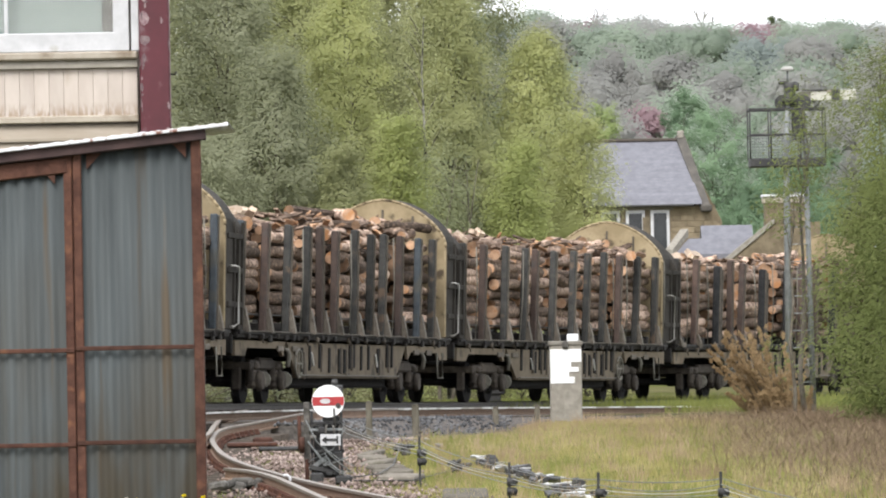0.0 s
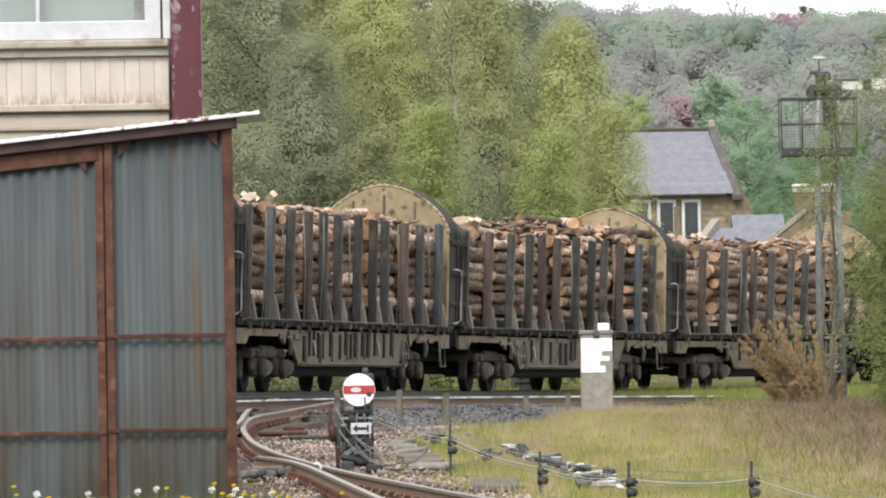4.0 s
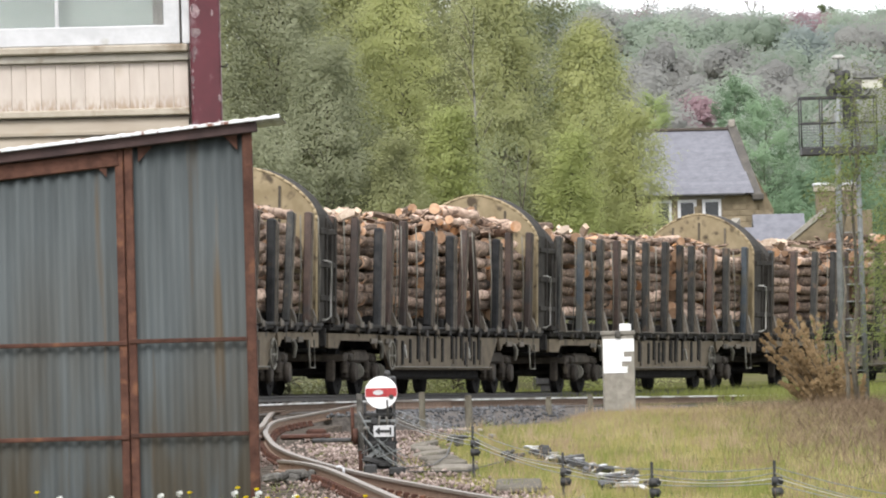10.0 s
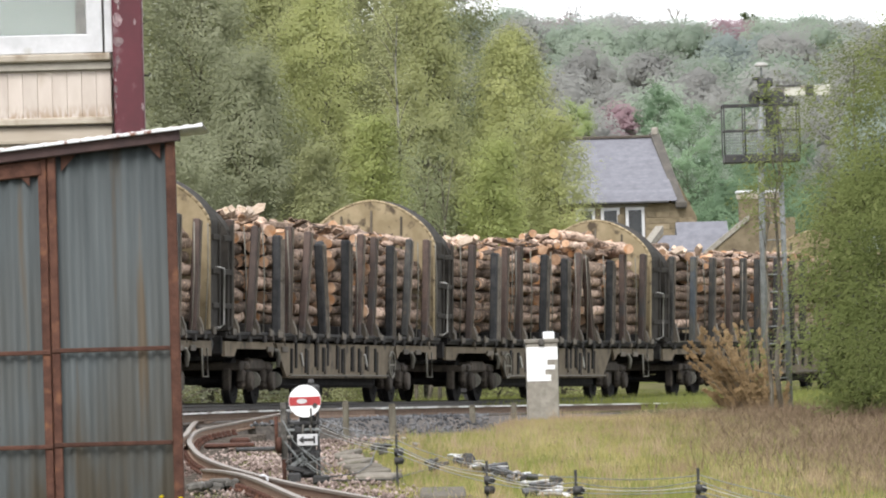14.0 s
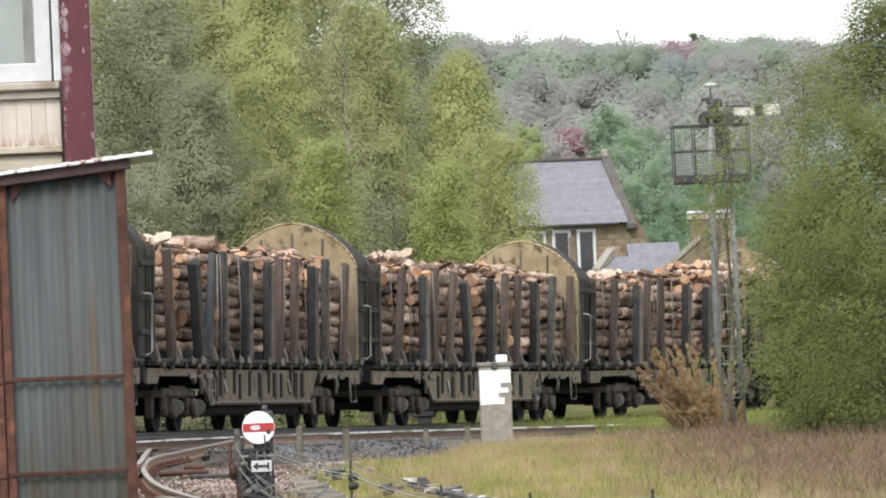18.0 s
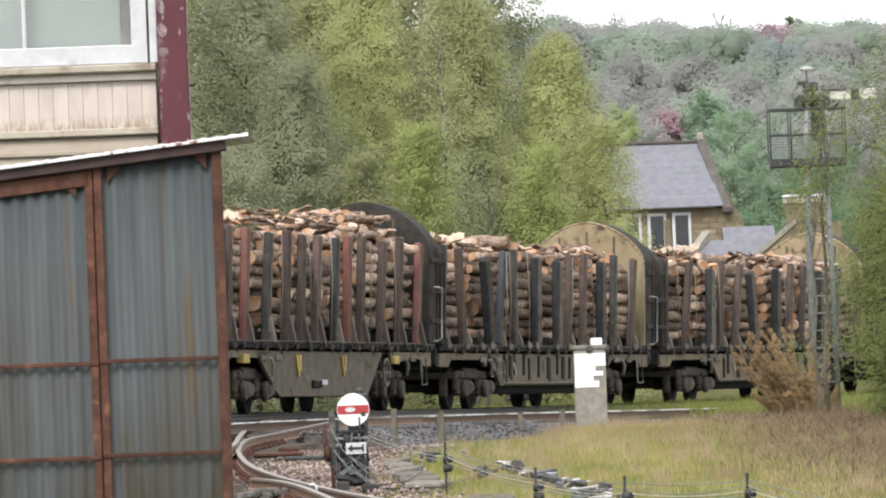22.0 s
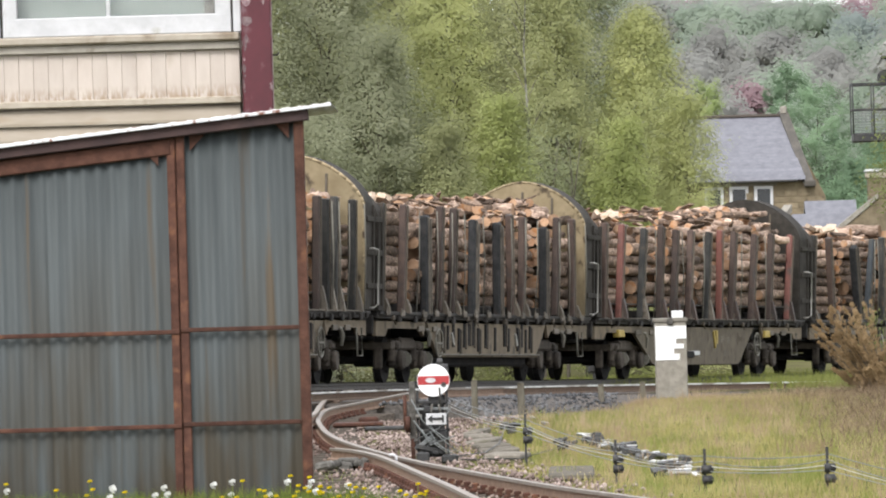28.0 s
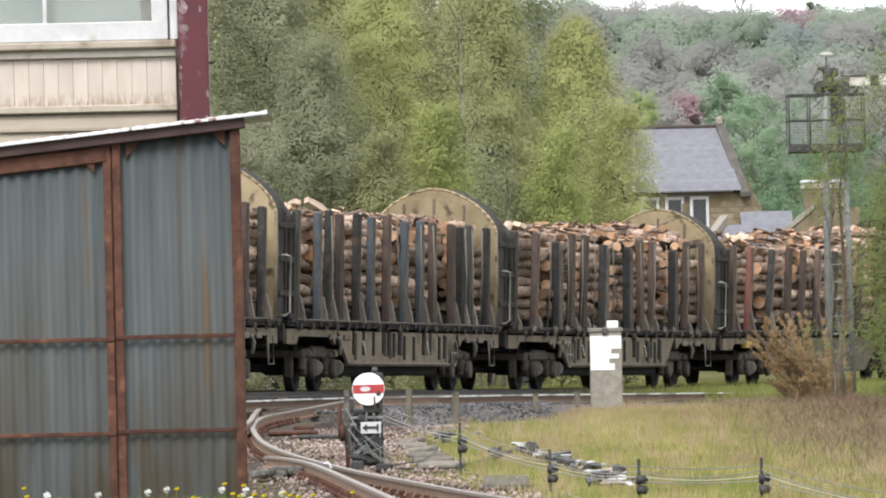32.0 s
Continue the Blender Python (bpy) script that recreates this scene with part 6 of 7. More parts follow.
def wagon_meshes():
    me = {}
    s = Shape().box((0, 0, 1.24), (20.1, 2.56, 0.13), 0.02)
    s.box((0, -1.29, 1.27), (20.0, 0.06, 0.07), 0.015).box((0, 1.29, 1.27), (20.0, 0.06, 0.07), 0.015)
    me["deck"] = s.mesh("deck", TIMBERDARK)
    s = Shape()
    for y in (-0.42, 0.42):
        s.box((0, y, 0.98), (19.6, 0.12, 0.4), 0.02)
    s.box((0, -0.3, 0.47), (9.0, 1.5, 0.36), 0.05)
    for x in (-9.3, -5.2, 5.2, 9.3):
        s.box((x, 0, 1.0), (0.25, 2.3, 0.3), 0.02)
    me["centre_girder"] = s.mesh("centre_girder", TARBLACK)
    p = [(-5.6, 1.12), (5.6, 1.12), (5.4, 0.95), (4.75, 0.53), (4.6, 0.49), (-4.6, 0.49), (-4.75, 0.53), (-5.4, 0.95)]
    me["side_sill"] = Shape().prism(p, -0.03, 0.03, lambda a, b, d: (a, d, b)).box((0, 0.0, 0.5), (9.3, 0.14, 0.05), 0.01).mesh("side_sill", SILLTAN)
    p = [(-6.3, 1.12), (5.5, 1.12), (4.1, 0.36), (3.9, 0.31), (-4.1, 0.31), (-4.35, 0.36)]
    me["plain_sill"] = Shape().prism(p, -0.03, 0.03, lambda a, b, d: (a, d, b)).mesh("side_sill", mat("plain brown sill", (0.085, 0.072, 0.055), (0.12, 0.1, 0.075), 3, 0.75, 0.1, stain=(0.06, 0.048, 0.036), stain_scale=4, stain_at=0.58, vary=0.04, gloss=0.1))
    me["yellow_strap"] = Shape().box((0, 0, 0), (0.42, 0.04, 0.09), 0.01, Matrix.Rotation(radians(62), 3, "Y")).box((0.2, 0, 0.05), (0.16, 0.04, 0.3), 0.01).mesh("strap_hook", YELLOW)
    me["end_sill"] = Shape().prism([(5.72, 1.13), (10.0, 1.13), (10.0, 0.86), (9.2, 0.86), (9.0, 1.0), (6.2, 1.0), (5.9, 0.86)], -0.03, 0.03, lambda a, b, d: (a, d, b)).mesh("end_sill", SILLTAN)
    me["slot"] = Shape().box((0, 0, 0), (0.15, 0.03, 0.46), 0.01).mesh("strap_slot", TARBLACK)
    me["hook"] = Shape().box((0, 0, 0), (0.3, 0.04, 0.06), 0.01, Matrix.Rotation(radians(50), 3, "Y")).mesh("strap_hook", PALESTEEL)
    me["cleat"] = Shape().box((0, 0, 0), (0.1, 0.05, 0.09), 0.015).mesh("cleat", TIMBERDARK)
    me["gusset"] = Shape().prism([(-0.09, -0.02), (0.06, -0.02), (0.06, 0.42), (0.0, 0.42), (-0.07, 0.1)], -0.07, 0.07, lambda a, b, d: (d, a, b)).mesh("stake_foot", FOOTPALE)
    me["rust_gusset"] = me["gusset"].copy()
    me["rust_gusset"].materials[0] = STAKE_RUST
    me["low_gusset"] = Shape().prism([(-0.07, -0.02), (0.05, -0.02), (0.05, 0.24), (0.0, 0.24), (-0.06, 0.08)], -0.08, 0.08, lambda a, b, d: (d, a, b)).mesh("stake_foot", RUBBED)
    me["deck_lip"] = Shape().box((-0.3, -1.335, 1.298), (18.6, 0.035, 0.022), 0.004).mesh("deck_lip", FOOTPALE)
    me["tab"] = Shape().box((0, 0, 0), (0.3, 0.03, 0.11), 0.012).box((-0.1, 0, 0.06), (0.06, 0.03, 0.06), 0.008).mesh("cleat", FOOTPALE)
    me["slot_lip"] = Shape().box((0, 0, 0), (0.09, 0.05, 0.5), 0.012).mesh("slot_lip", RUBBED)
    me["ratchet_a"] = Shape().box((0, 0, 0), (0.2, 0.06, 0.13), 0.02).mesh("ratchet", TIMBERDARK)
    me["ratchet_b"] = Shape().box((0, 0, 0.0), (0.12, 0.08, 0.1), 0.02).tube([(0, -0.02, -0.02), (0.05, -0.04, -0.12)], 0.015, 5).mesh("ratchet", RUBBED)
    me["air_pipe"] = Shape().tube([(-9.8, 0, 0), (9.8, 0, 0)], 0.03, 6).mesh("air_pipe", TIMBERDARK)
    me["strap"] = Shape().tube([(0, 0, 0), (0.12, -0.01, 1.0), (0.05, 0, 1.9)], 0.012, 4).mesh("lashing", STRAP)
    # ends
    for key, low in (("end_shell", 0.0), ("low_shell", 0.22)):
        out, inn = arch(1.32, 3.15 - low, 4.1 - low), arch(1.28, 3.13 - low, 4.06 - low)
        x0, x1 = (9.4, 10.2) if not low else (9.75, 10.1)
        sh = Shape().prism(out, x1, x1 + 0.06, lambda a, b, d: (d, a, b))
        vs, fs = [], []
        for (a, b), (c, d) in zip(out, inn):
            vs += [(x0, a, b), (x1, a, b), (x0, c, d), (x1, c, d)]
        for i in range(len(out) - 1):
            p, q = 4 * i, 4 * i + 4
            fs += [(p, p + 1, q + 1, q), (p + 2, q + 2, q + 3, p + 3), (p, q, q + 2, p + 2), (p + 1, p + 3, q + 3, q + 1)]
        sh.add(vs, fs, 0)
        me[key] = sh.mesh("end_shell", SHELL)
    me["low_panel"] = Shape().prism(arch(1.285, 2.925, 3.87), 9.71, 9.75, lambda a, b, d: (d, a, b)).mesh("end_panel", IVORY)
    me["end_panel"] = Shape().prism(arch(1.3, 3.14, 4.075), 9.36, 9.4, lambda a, b, d: (d, a, b)).mesh("end_panel", IVORY)
    me["panel_rib"] = Shape().box((9.345, 0, 2.6), (0.03, 0.045, 2.55), 0.008).mesh("panel_rib", RUBBED)
    rim = Shape()
    for (a, b), (c, d) in zip(arch(1.3, 3.14, 4.075)[1:-2], arch(1.3, 3.14, 4.075)[2:-1]):
        rim.tube([(9.37, a, b), (9.37, c, d)], 0.028, 6)
    me["rim"] = rim.mesh("rim", IVORY)
    for key, src in (("brown_panel", "end_panel"), ("brown_low_panel", "low_panel")):
        me[key] = me[src].copy()
        me[key].materials[0] = SHELL
    me["end_edge"] = Shape().box((9.4, -1.29, 2.22), (0.1, 0.05, 1.8), 0.015).mesh("end_edge", IVORY)
    f = Shape()
    for z in (1.75, 2.35, 2.95):
        f.box((9.85, -1.335, z), (0.72, 0.04, 0.1), 0.01)
    f.box((10.15, -1.335, 2.3), (0.1, 0.05, 1.8), 0.01)
    me["end_frame"] = f.mesh("end_frame", SHELL)
    h = Shape().tube([(9.75, -1.34, 2.42), (9.75, -1.42, 2.42), (10.2, -1.42, 2.4), (10.2, -1.42, 1.42), (9.75, -1.42, 1.36), (9.75, -1.34, 1.36)], 0.018, 6)
    me["handrail"] = h.mesh("handrail", PALESTEEL)
    me["step_loop"] = Shape().tube([(8.4, -1.33, 1.0), (8.4, -1.35, 0.5), (8.95, -1.35, 0.5), (8.95, -1.33, 1.0)], 0.018, 6).mesh("step_loop", STRAP)
    me["wheel_hand"] = Shape().tube([(0.3 * math.cos(a), 0, 0.26 * math.sin(a)) for a in np.linspace(0, 2 * math.pi, 19)], 0.022, 6, caps=False).box((0, 0, 0), (0.5, 0.02, 0.03)).box((0, 0, 0), (0.03, 0.02, 0.5)).mesh("brake_wheel", STRAP)
    b = Shape().box((10.08, 0, 1.06), (0.1, 2.4, 0.34), 0.02)
    me["buffer_beam"] = b.mesh("buffer_beam", TIMBERDARK)
    me["buffer"] = Shape().tube([(10.1, 0, 1.06), (10.34, 0, 1.06)], 0.11, 10).tube([(10.34, 0, 1.06), (10.42, 0, 1.06), (10.46, 0, 1.06)], [0.23, 0.23, 0.2], 14).mesh("buffer", IRON)
    # bogie
    s = Shape()
    for y in (-0.98, 0.98):
        s.box((0, y, 0.72), (1.2, 0.14, 0.22), 0.04)
        for x in (-AXLE, AXLE):
            s.box((x, y, 0.7), (0.75, 0.13, 0.16), 0.04)
    s.box((0, 0, 0.72), (0.5, 2.0, 0.2), 0.04)
    for y in (-0.8, 0.8):
        s.box((0, y, 0.5), (0.9, 0.3, 0.42), 0.06).box((-1.42, y, 0.45), (0.1, 0.16, 0.4), 0.03).box((1.42, y, 0.45), (0.1, 0.16, 0.4), 0.03)
    s.box((-1.35, 0, 0.68), (0.12, 2.1, 0.14), 0.02).box((1.35, 0, 0.68), (0.12, 2.1, 0.14), 0.02)
    me["bogie_frame"] = s.mesh("bogie", BOGIE)
    s = Shape().box((0, 0, 0.03), (0.46, 0.2, 0.36), 0.08).tube([(0, -0.1, 0), (0, -0.2, 0)], [0.2, 0.16], 14).box((0, -0.05, 0.26), (0.3, 0.14, 0.14), 0.04)
    me["axle_box"] = s.mesh("axle_box", BOGIE)
    s = Shape().tube([(0, 0, 0.03 * k) for k in range(10)], [0.085 if k % 2 else 0.07 for k in range(10)], 8)
    me["spring"] = s.mesh("spring", BOGIE)
    me["axle_cap"] = Shape().tube([(0, 0, 0), (0.05, 0, 0), (0.08, 0, 0)], [0.15, 0.15, 0.11], 12).mesh("axle_cap", STRAP)
    me["brake_hose"] = Shape().tube([(-0.16, 0, 0.12), (0.0, -0.03, 0.1), (0.1, -0.04, 0.0), (0.06, -0.03, -0.2)], [0.03, 0.04, 0.05, 0.035], 7).mesh("brake_hose", STRAP)
    me["sill_lip"] = Shape().box((0, 0, 0), (9.3, 0.05, 0.022), 0.006).mesh("sill_lip", STRAP)
    me["bracket"] = Shape().box((0, 0, 0), (0.5, 0.04, 0.1), 0.015).mesh("bracket", FOOTPALE)
    me["side_rail"] = Shape().box((-0.3, 0, 0), (18.6, 0.03, 0.03), 0.006).mesh("side_rail", TIMBERDARK)
    me["stencil"] = Shape().box((0, 0, 0.05), (0.26, 0.004, 0.03)).box((0.02, 0, 0), (0.3, 0.004, 0.03)).box((-0.03, 0, -0.05), (0.2, 0.004, 0.03)).mesh("stencil", FOOTPALE)
    s = Shape().tube([(0, -0.78, 0), (0, 0.78, 0)], 0.08, 10)
    for y in (-0.75, 0.75):
        s.tube([(0, y - 0.065, 0), (0, y + 0.065, 0)], WHEEL_R, 24, smooth=False)
        s.tube([(0, y * 0.9, 0), (0, y * 0.93, 0)], WHEEL_R + 0.03, 24, smooth=False)
        for k in range(4):
            a = k * math.pi / 2
            s.box((0.25 * math.cos(a), y + (0.07 if y > 0 else -0.07), 0.25 * math.sin(a)), (0.05, 0.02, 0.05), 0.008)
    me["wheelset"] = s.mesh("wheelset", TARBLACK)
    me["stake_a"] = Shape().box((0, 0.02, 1.0), (0.16, 0.13, 2.0), 0.02).box((0.05, -0.055, 1.0), (0.05, 0.03, 1.98), 0.008, slot=1).mesh("stanchion", [STAKE_GREY, RUBBED])
    d = Shape().box((0, 0, 0.92), (0.3, 0.15, 1.84), 0.03)
    d.box((-0.02, -0.083, 0.9), (0.05, 0.03, 1.8), 0.008, slot=1).box((0.13, -0.087, 0.88), (0.05, 0.04, 1.78), 0.008, slot=1)
    me["stake_double"] = d.mesh("stanchion", [STAKE_GREY, FOOTPALE])
    return me


WM = wagon_meshes()


def stake_mesh(kind, m):
    base = WM["stake_double" if kind == "double" else "stake_a"].copy()
    base.materials[0] = m
    return base


STAKES = {(k, n): stake_mesh(k, m) for k in ("single", "double") for n, m in (("grey", STAKE_GREY), ("rust", STAKE_RUST), ("blue", STAKE_BLUE), ("red", STAKE_RED), ("dark", STAKE_DARK))}
# stanchions of each wagon: g r b e plain ones in grey, rust, blue, red, D a doubled one; place along the deck / how far the head leans forward
STANDS = {
    3: "g-9.9/.1 r-8.2/.2 D-6.2/.1 r-4.9/0 r-3.95/.2 D-1.95/.1 D0.5/0 r1.7/.3 r3.3/.1 D5.1/.1 r6.7/0 r8.7/.2",
    2: "g-9.55/0 r-7.82/.1 g-5.86/.1 g-4.11/.2 r-3.11/.1 g-1.46/.2 g.44/.2 g1.83/.2 g3.46/.2 r5.02/.2 g6.83/.3 g8.87/.1",
    1: "b-9.64/.1 r-7.64/.2 g-5.69/.2 g-3.89/.1 r-2.61/-.1 r-1.35/.1 g.56/0 g2.04/.1 g3.2/.2 r4.9/.1 b6.81/.1 g8.29/.1",
    0: "g-9.27/.1 b-7.32/.1 g-5.57/.1 r-3.97/0 g-2.59/0 g-1.24/0 g.57/.1 g2.09/0 g3.25/0 r5.12/.1 g6.8/0 b8.7/.1",
    -1: "r-9.9/.1 r-8/.3 D-5.8/.1 r-4.9/.2 r-3.5/0 D-1.25/.2 D.87/0 r1.92/.4 r3.55/-.8 D5.33/.1 r6.75/0 r8.75/.2",
    -2: "r-9.6/0 r-7.85/.5 D-5.55/0 r-4.62/.2 r-3.26/.6 D-1.35/-.5 D.75/0 r2/.3 r3.2/.4 D5.07/.1 g6.7/.5 r8.8/.2",
    -3: "g-9.8/.2 r-7.9/-.4 D-5.56/-.6 b-4.81/.6 g-3.29/-.1 D-1.32/0 D.7/.1 r1.74/.3 r3.23/.2 D5.1/0 g6.42/.1 r8.2/.4",
    -4: "r-9.2/.1 e-7.85/.3 g-5.97/.4 r-4.2/.2 r-2.93/.3 r-1.5/.3 g.2/.3 e1.5/.1 r2.7/.3 r4.7/.4 r6.5/.3 e8.45/.4",
    -5: "g-9.6/.1 r-7.8/.2 D-5.75/-.1 r-4.5/.1 r-3.36/.2 D-1.52/.1 D.9/-.1 r2.25/-.2 r3.25/.1 D5.45/-.1 r6.65/.2 r8.47/-.1",
    -6: "g-9.34/.1 b-7.43/0 g-6.55/.1 r-5.56/0 g-4.06/.1 b-2.78/.1 r-1.32/.1 b.34/.1 b1.91/0 r3.14/0 r5/0 g5.98/-.1 g6.8/0 g8.64/0",
    -7: "g-9.3/.1 b-7.3/.1 g-5.6/.1 r-4/0 g-2.6/0 g-1.2/0 g.6/.1 g2.1/0 g3.3/0 r5.1/.1 r6.6/0 g8.3/.1",
}
WORD = {"g": "grey", "r": "rust", "b": "blue", "e": "red", "D": "dark"}
wheelsets = []
LABEL_PLATE = Shape().box((0, 0, 0), (1.0, 0.012, 0.09), 0.003).mesh("label_plate", WHITE)
CARD_BOX = Shape().box((0, 0, 0), (0.8, 0.06, 0.14), 0.02).mesh("card_box", TARBLACK)
BRAKE_GEAR = Shape().box((0, 0, 0), (0.5, 0.14, 0.16), 0.02).box((0.3, 0, -0.04), (0.16, 0.1, 0.08), 0.02).mesh("brake_gear", YELLOW)


def wagon(k, layout, sill_label):
    rnd = random.Random(200 + k)
    wg = thing("timber_wagon", sill_label, "wagon", group="timber wagons")
    deck = part("deck", WM["deck"], None, wg)
    part("centre_girder", WM["centre_girder"], None, wg)
    for y in (-1.2, 1.2):
        plain = layout == "rust"
        sill = part("side_sill", WM["plain_sill" if plain else "side_sill"], None, wg, at=(-0.55 if plain else 0, y, 0))
        flip = Matrix.Rotation(math.pi, 4, "Z")
        part("end_sill", WM["end_sill"], None, wg, at=(0, y, 0))
        part("end_sill", WM["end_sill"], None, wg, at=Matrix.Translation((0, y, 0)) @ flip)
        if plain and y < 0:
            for x in (-2.7, 1.5):
                part("strap_hook", WM["yellow_strap"], None, sill, "yellow strap end", (x, -0.05, 0.86))
            for x, z in ((-4.0, 0.9), (-3.9, 0.68), (-2.1, 0.8), (-1.7, 0.62), (2.3, 0.86), (2.9, 0.84), (2.6, 0.56)):
                part("stencil", WM["stencil"], None, sill, "faded pale stencilled lines", (x, -0.033, z))
            part("card_box", CARD_BOX, None, sill, at=(-0.95, -0.05, 0.53))
            part("label_plate", LABEL_PLATE, None, sill, "white label plate", (-0.4, -0.04, 0.56))
            for x in (-7.3, 6.7):
                part("brake_gear", BRAKE_GEAR, None, sill, "yellow brake gear box", (x, -0.02, 0.98))
        elif y < 0:
            x = -4.3
            while x < 4.5:
                z = 0.88 + rnd.uniform(-0.09, 0.06)
                part("strap_slot", WM["slot"], None, sill, at=(x, -0.04, z))
                if rnd.random() < 0.55:
                    part("slot_lip", WM["slot_lip"], None, sill, at=(x + 0.17, -0.045, z + rnd.uniform(-0.1, 0.02)))
                x += rnd.choice((0.4, 0.5, 0.7, 0.9))
            part("sill_lip", WM["sill_lip"], None, sill, at=(0, -0.085, 0.525))
            for x in (-3.4, 2.6):
                part("strap_hook", WM["hook"], None, sill, at=(x, -0.05, 0.82))
    part("brake_wheel", WM["wheel_hand"], None, wg, at=(-4.75 if k % 2 else 5.1, -1.28, 0.74))
    heavy = "D" in STANDS[k]
    for side in (-1, 1):
        for token in STANDS[k].split():
            ch, (x, lean) = token[0], (float(q) for q in token[1:].split("/"))
            top = STAKES["double" if ch == "D" else "single", WORD[ch]]
            part("stanchion", top, None, wg, at=Matrix.Translation((x, side * 1.23, 1.29 + rnd.uniform(-0.05, 0.02))) @ Matrix.Rotation(math.atan(lean / 2.0), 4, "Y"))
            if ch != "D":
                turn = Matrix() if side < 0 else Matrix.Rotation(math.pi, 4, "Z")
                part("stake_foot", WM["low_gusset" if heavy else ("rust_gusset" if layout == "rust" and ch != "g" else "gusset")], None, deck, at=Matrix.Translation((x + 0.12, side * 1.31, 1.3)) @ turn)
            if side < 0 and rnd.random() < (0.7 if heavy else 0.45):
                part("lashing", WM["strap"], None, wg, at=Matrix.Translation((x + rnd.uniform(0.4, 1.0), -1.33, 1.3)) @ Matrix.Rotation(rnd.uniform(-0.12, 0.12), 4, "Y"))
        if side < 0:
            part("air_pipe", WM["air_pipe"], None, wg, at=(0, -1.12, 1.1))
            if not heavy:
                part("side_rail", WM["side_rail"], None, wg, at=(0, -1.15, 1.6))
                part("deck_lip", WM["deck_lip"], None, deck)
            for q in range(20):
                part("ratchet", WM["ratchet_b" if rnd.random() < 0.3 else "ratchet_a"], None, deck, at=(-9.0 + 18.0 * q / 19 + rnd.uniform(-0.25, 0.25), -1.29, 1.2 + rnd.uniform(-0.03, 0.02)))
            for q in range(15):
                tab = WM["tab"] if heavy else WM["cleat"]
                part("cleat", tab, None, deck, at=(-9.4 + 18.6 * q / 14 + rnd.uniform(-0.4, 0.4), -1.35, (1.28 if heavy else 1.22) + rnd.uniform(-0.02, 0.02)))
    for flip in (False, True):
        turn = Matrix.Rotation(math.pi, 4, "Z") if flip else Matrix()
        shell = part("end_shell", WM["low_shell" if flip else "end_shell"], None, wg, "dark arched van end", turn)
        if layout == "rust":
            part("end_panel", WM["brown_low_panel" if flip else "brown_panel"], None, shell, "dark brown inner panel")
        else:
            part("end_panel", WM["low_panel" if flip else "end_panel"], None, shell, "dirty yellow inner panel")
        if not flip:
            for y in (-0.62, 0.0, 0.62):
                part("panel_rib", WM["panel_rib"], None, shell, at=(0, y, 0 if y == 0 else -0.12))
            if layout != "rust":
                part("rim", WM["rim"], None, shell)
        if not flip and layout != "rust":
            part("end_edge", WM["end_edge"], None, shell)
            part("end_edge", WM["end_edge"], None, shell, at=(0, 2.54, 0))
        if not flip:
            part("end_frame", WM["end_frame"], None, wg)
            part("handrail", WM["handrail"], None, wg)
            part("step_loop", WM["step_loop"], None, wg)
        else:
            part("end_frame", WM["end_frame"], None, wg, at=(-20.1, 0, 0))
        part("buffer_beam", WM["buffer_beam"], None, wg, at=turn)
        for y in (-0.87, 0.87):
            part("buffer", WM["buffer"], None, wg, at=Matrix.Translation((0, y, 0)) @ turn)
        bx = -BOGIE_X if flip else BOGIE_X
        bogie = part("bogie", WM["bogie_frame"], None, wg, at=(bx, 0, 0))
        part("bracket", WM["bracket"], None, wg, at=(bx + 0.2, -1.25, 1.0))
        part("bracket", WM["bracket"], None, wg, at=(bx + 1.5, -1.25, 1.0))
        part("brake_hose", WM["brake_hose"], None, wg, at=(bx + AXLE, -1.2, 0.88))
        for x in (-AXLE, AXLE):
            if flip:
                part("axle_cap", WM["axle_cap"], None, bogie, at=(x + 0.2, -1.12, WHEEL_R + 0.02))
            ws = part("wheelset", WM["wheelset"], None, bogie, at=(x, 0, WHEEL_R))
            wheelsets.append((ws, x))
            for y in (-1, 1):
                part("axle_box", WM["axle_box"], None, bogie, at=Matrix.Translation((x, 0.98 * y, WHEEL_R)) @ (Matrix() if y < 0 else Matrix.Rotation(math.pi, 4, "Z")))
                for dx in (-0.24, 0.24):
                    part("spring", WM["spring"], None, bogie, at=(x + dx, 0.98 * y, 0.4))
    return wg


# ---- logs ----


def log_mesh(length, r, seed, n=9):
    rnd = random.Random(seed)
    pts, rad = [], []
    for k in range(6):
        f = k / 5
        pts.append((length * (f - 0.5), rnd.uniform(-0.03, 0.03), rnd.uniform(-0.03, 0.03)))
        rad.append(r * (1.08 - 0.16 * f) * rnd.uniform(0.9, 1.1))
    return Shape().tube(pts, rad, n, slot=0, cap_slot=1)


LOG_R = [0.075, 0.095, 0.112, 0.13, 0.155]
LOG_LEN = (2.2, 2.6, 2.95, 1.25)
LOGS = {}
for li, ln in enumerate(LOG_LEN):
    for ri, r in enumerate(LOG_R):
        sh = log_mesh(ln, r, 100 + li * 10 + ri, 9)
        LOGS[li, ri, 0] = sh.mesh("log", [BARK, CUT])
        LOGS[li, ri, 1] = sh.mesh("log", [PEELED, CUT])
BOLSTER = Shape().box((0, 0, 0), (0.18, 2.3, 0.16), 0.02).mesh("bolster", TIMBERDARK)


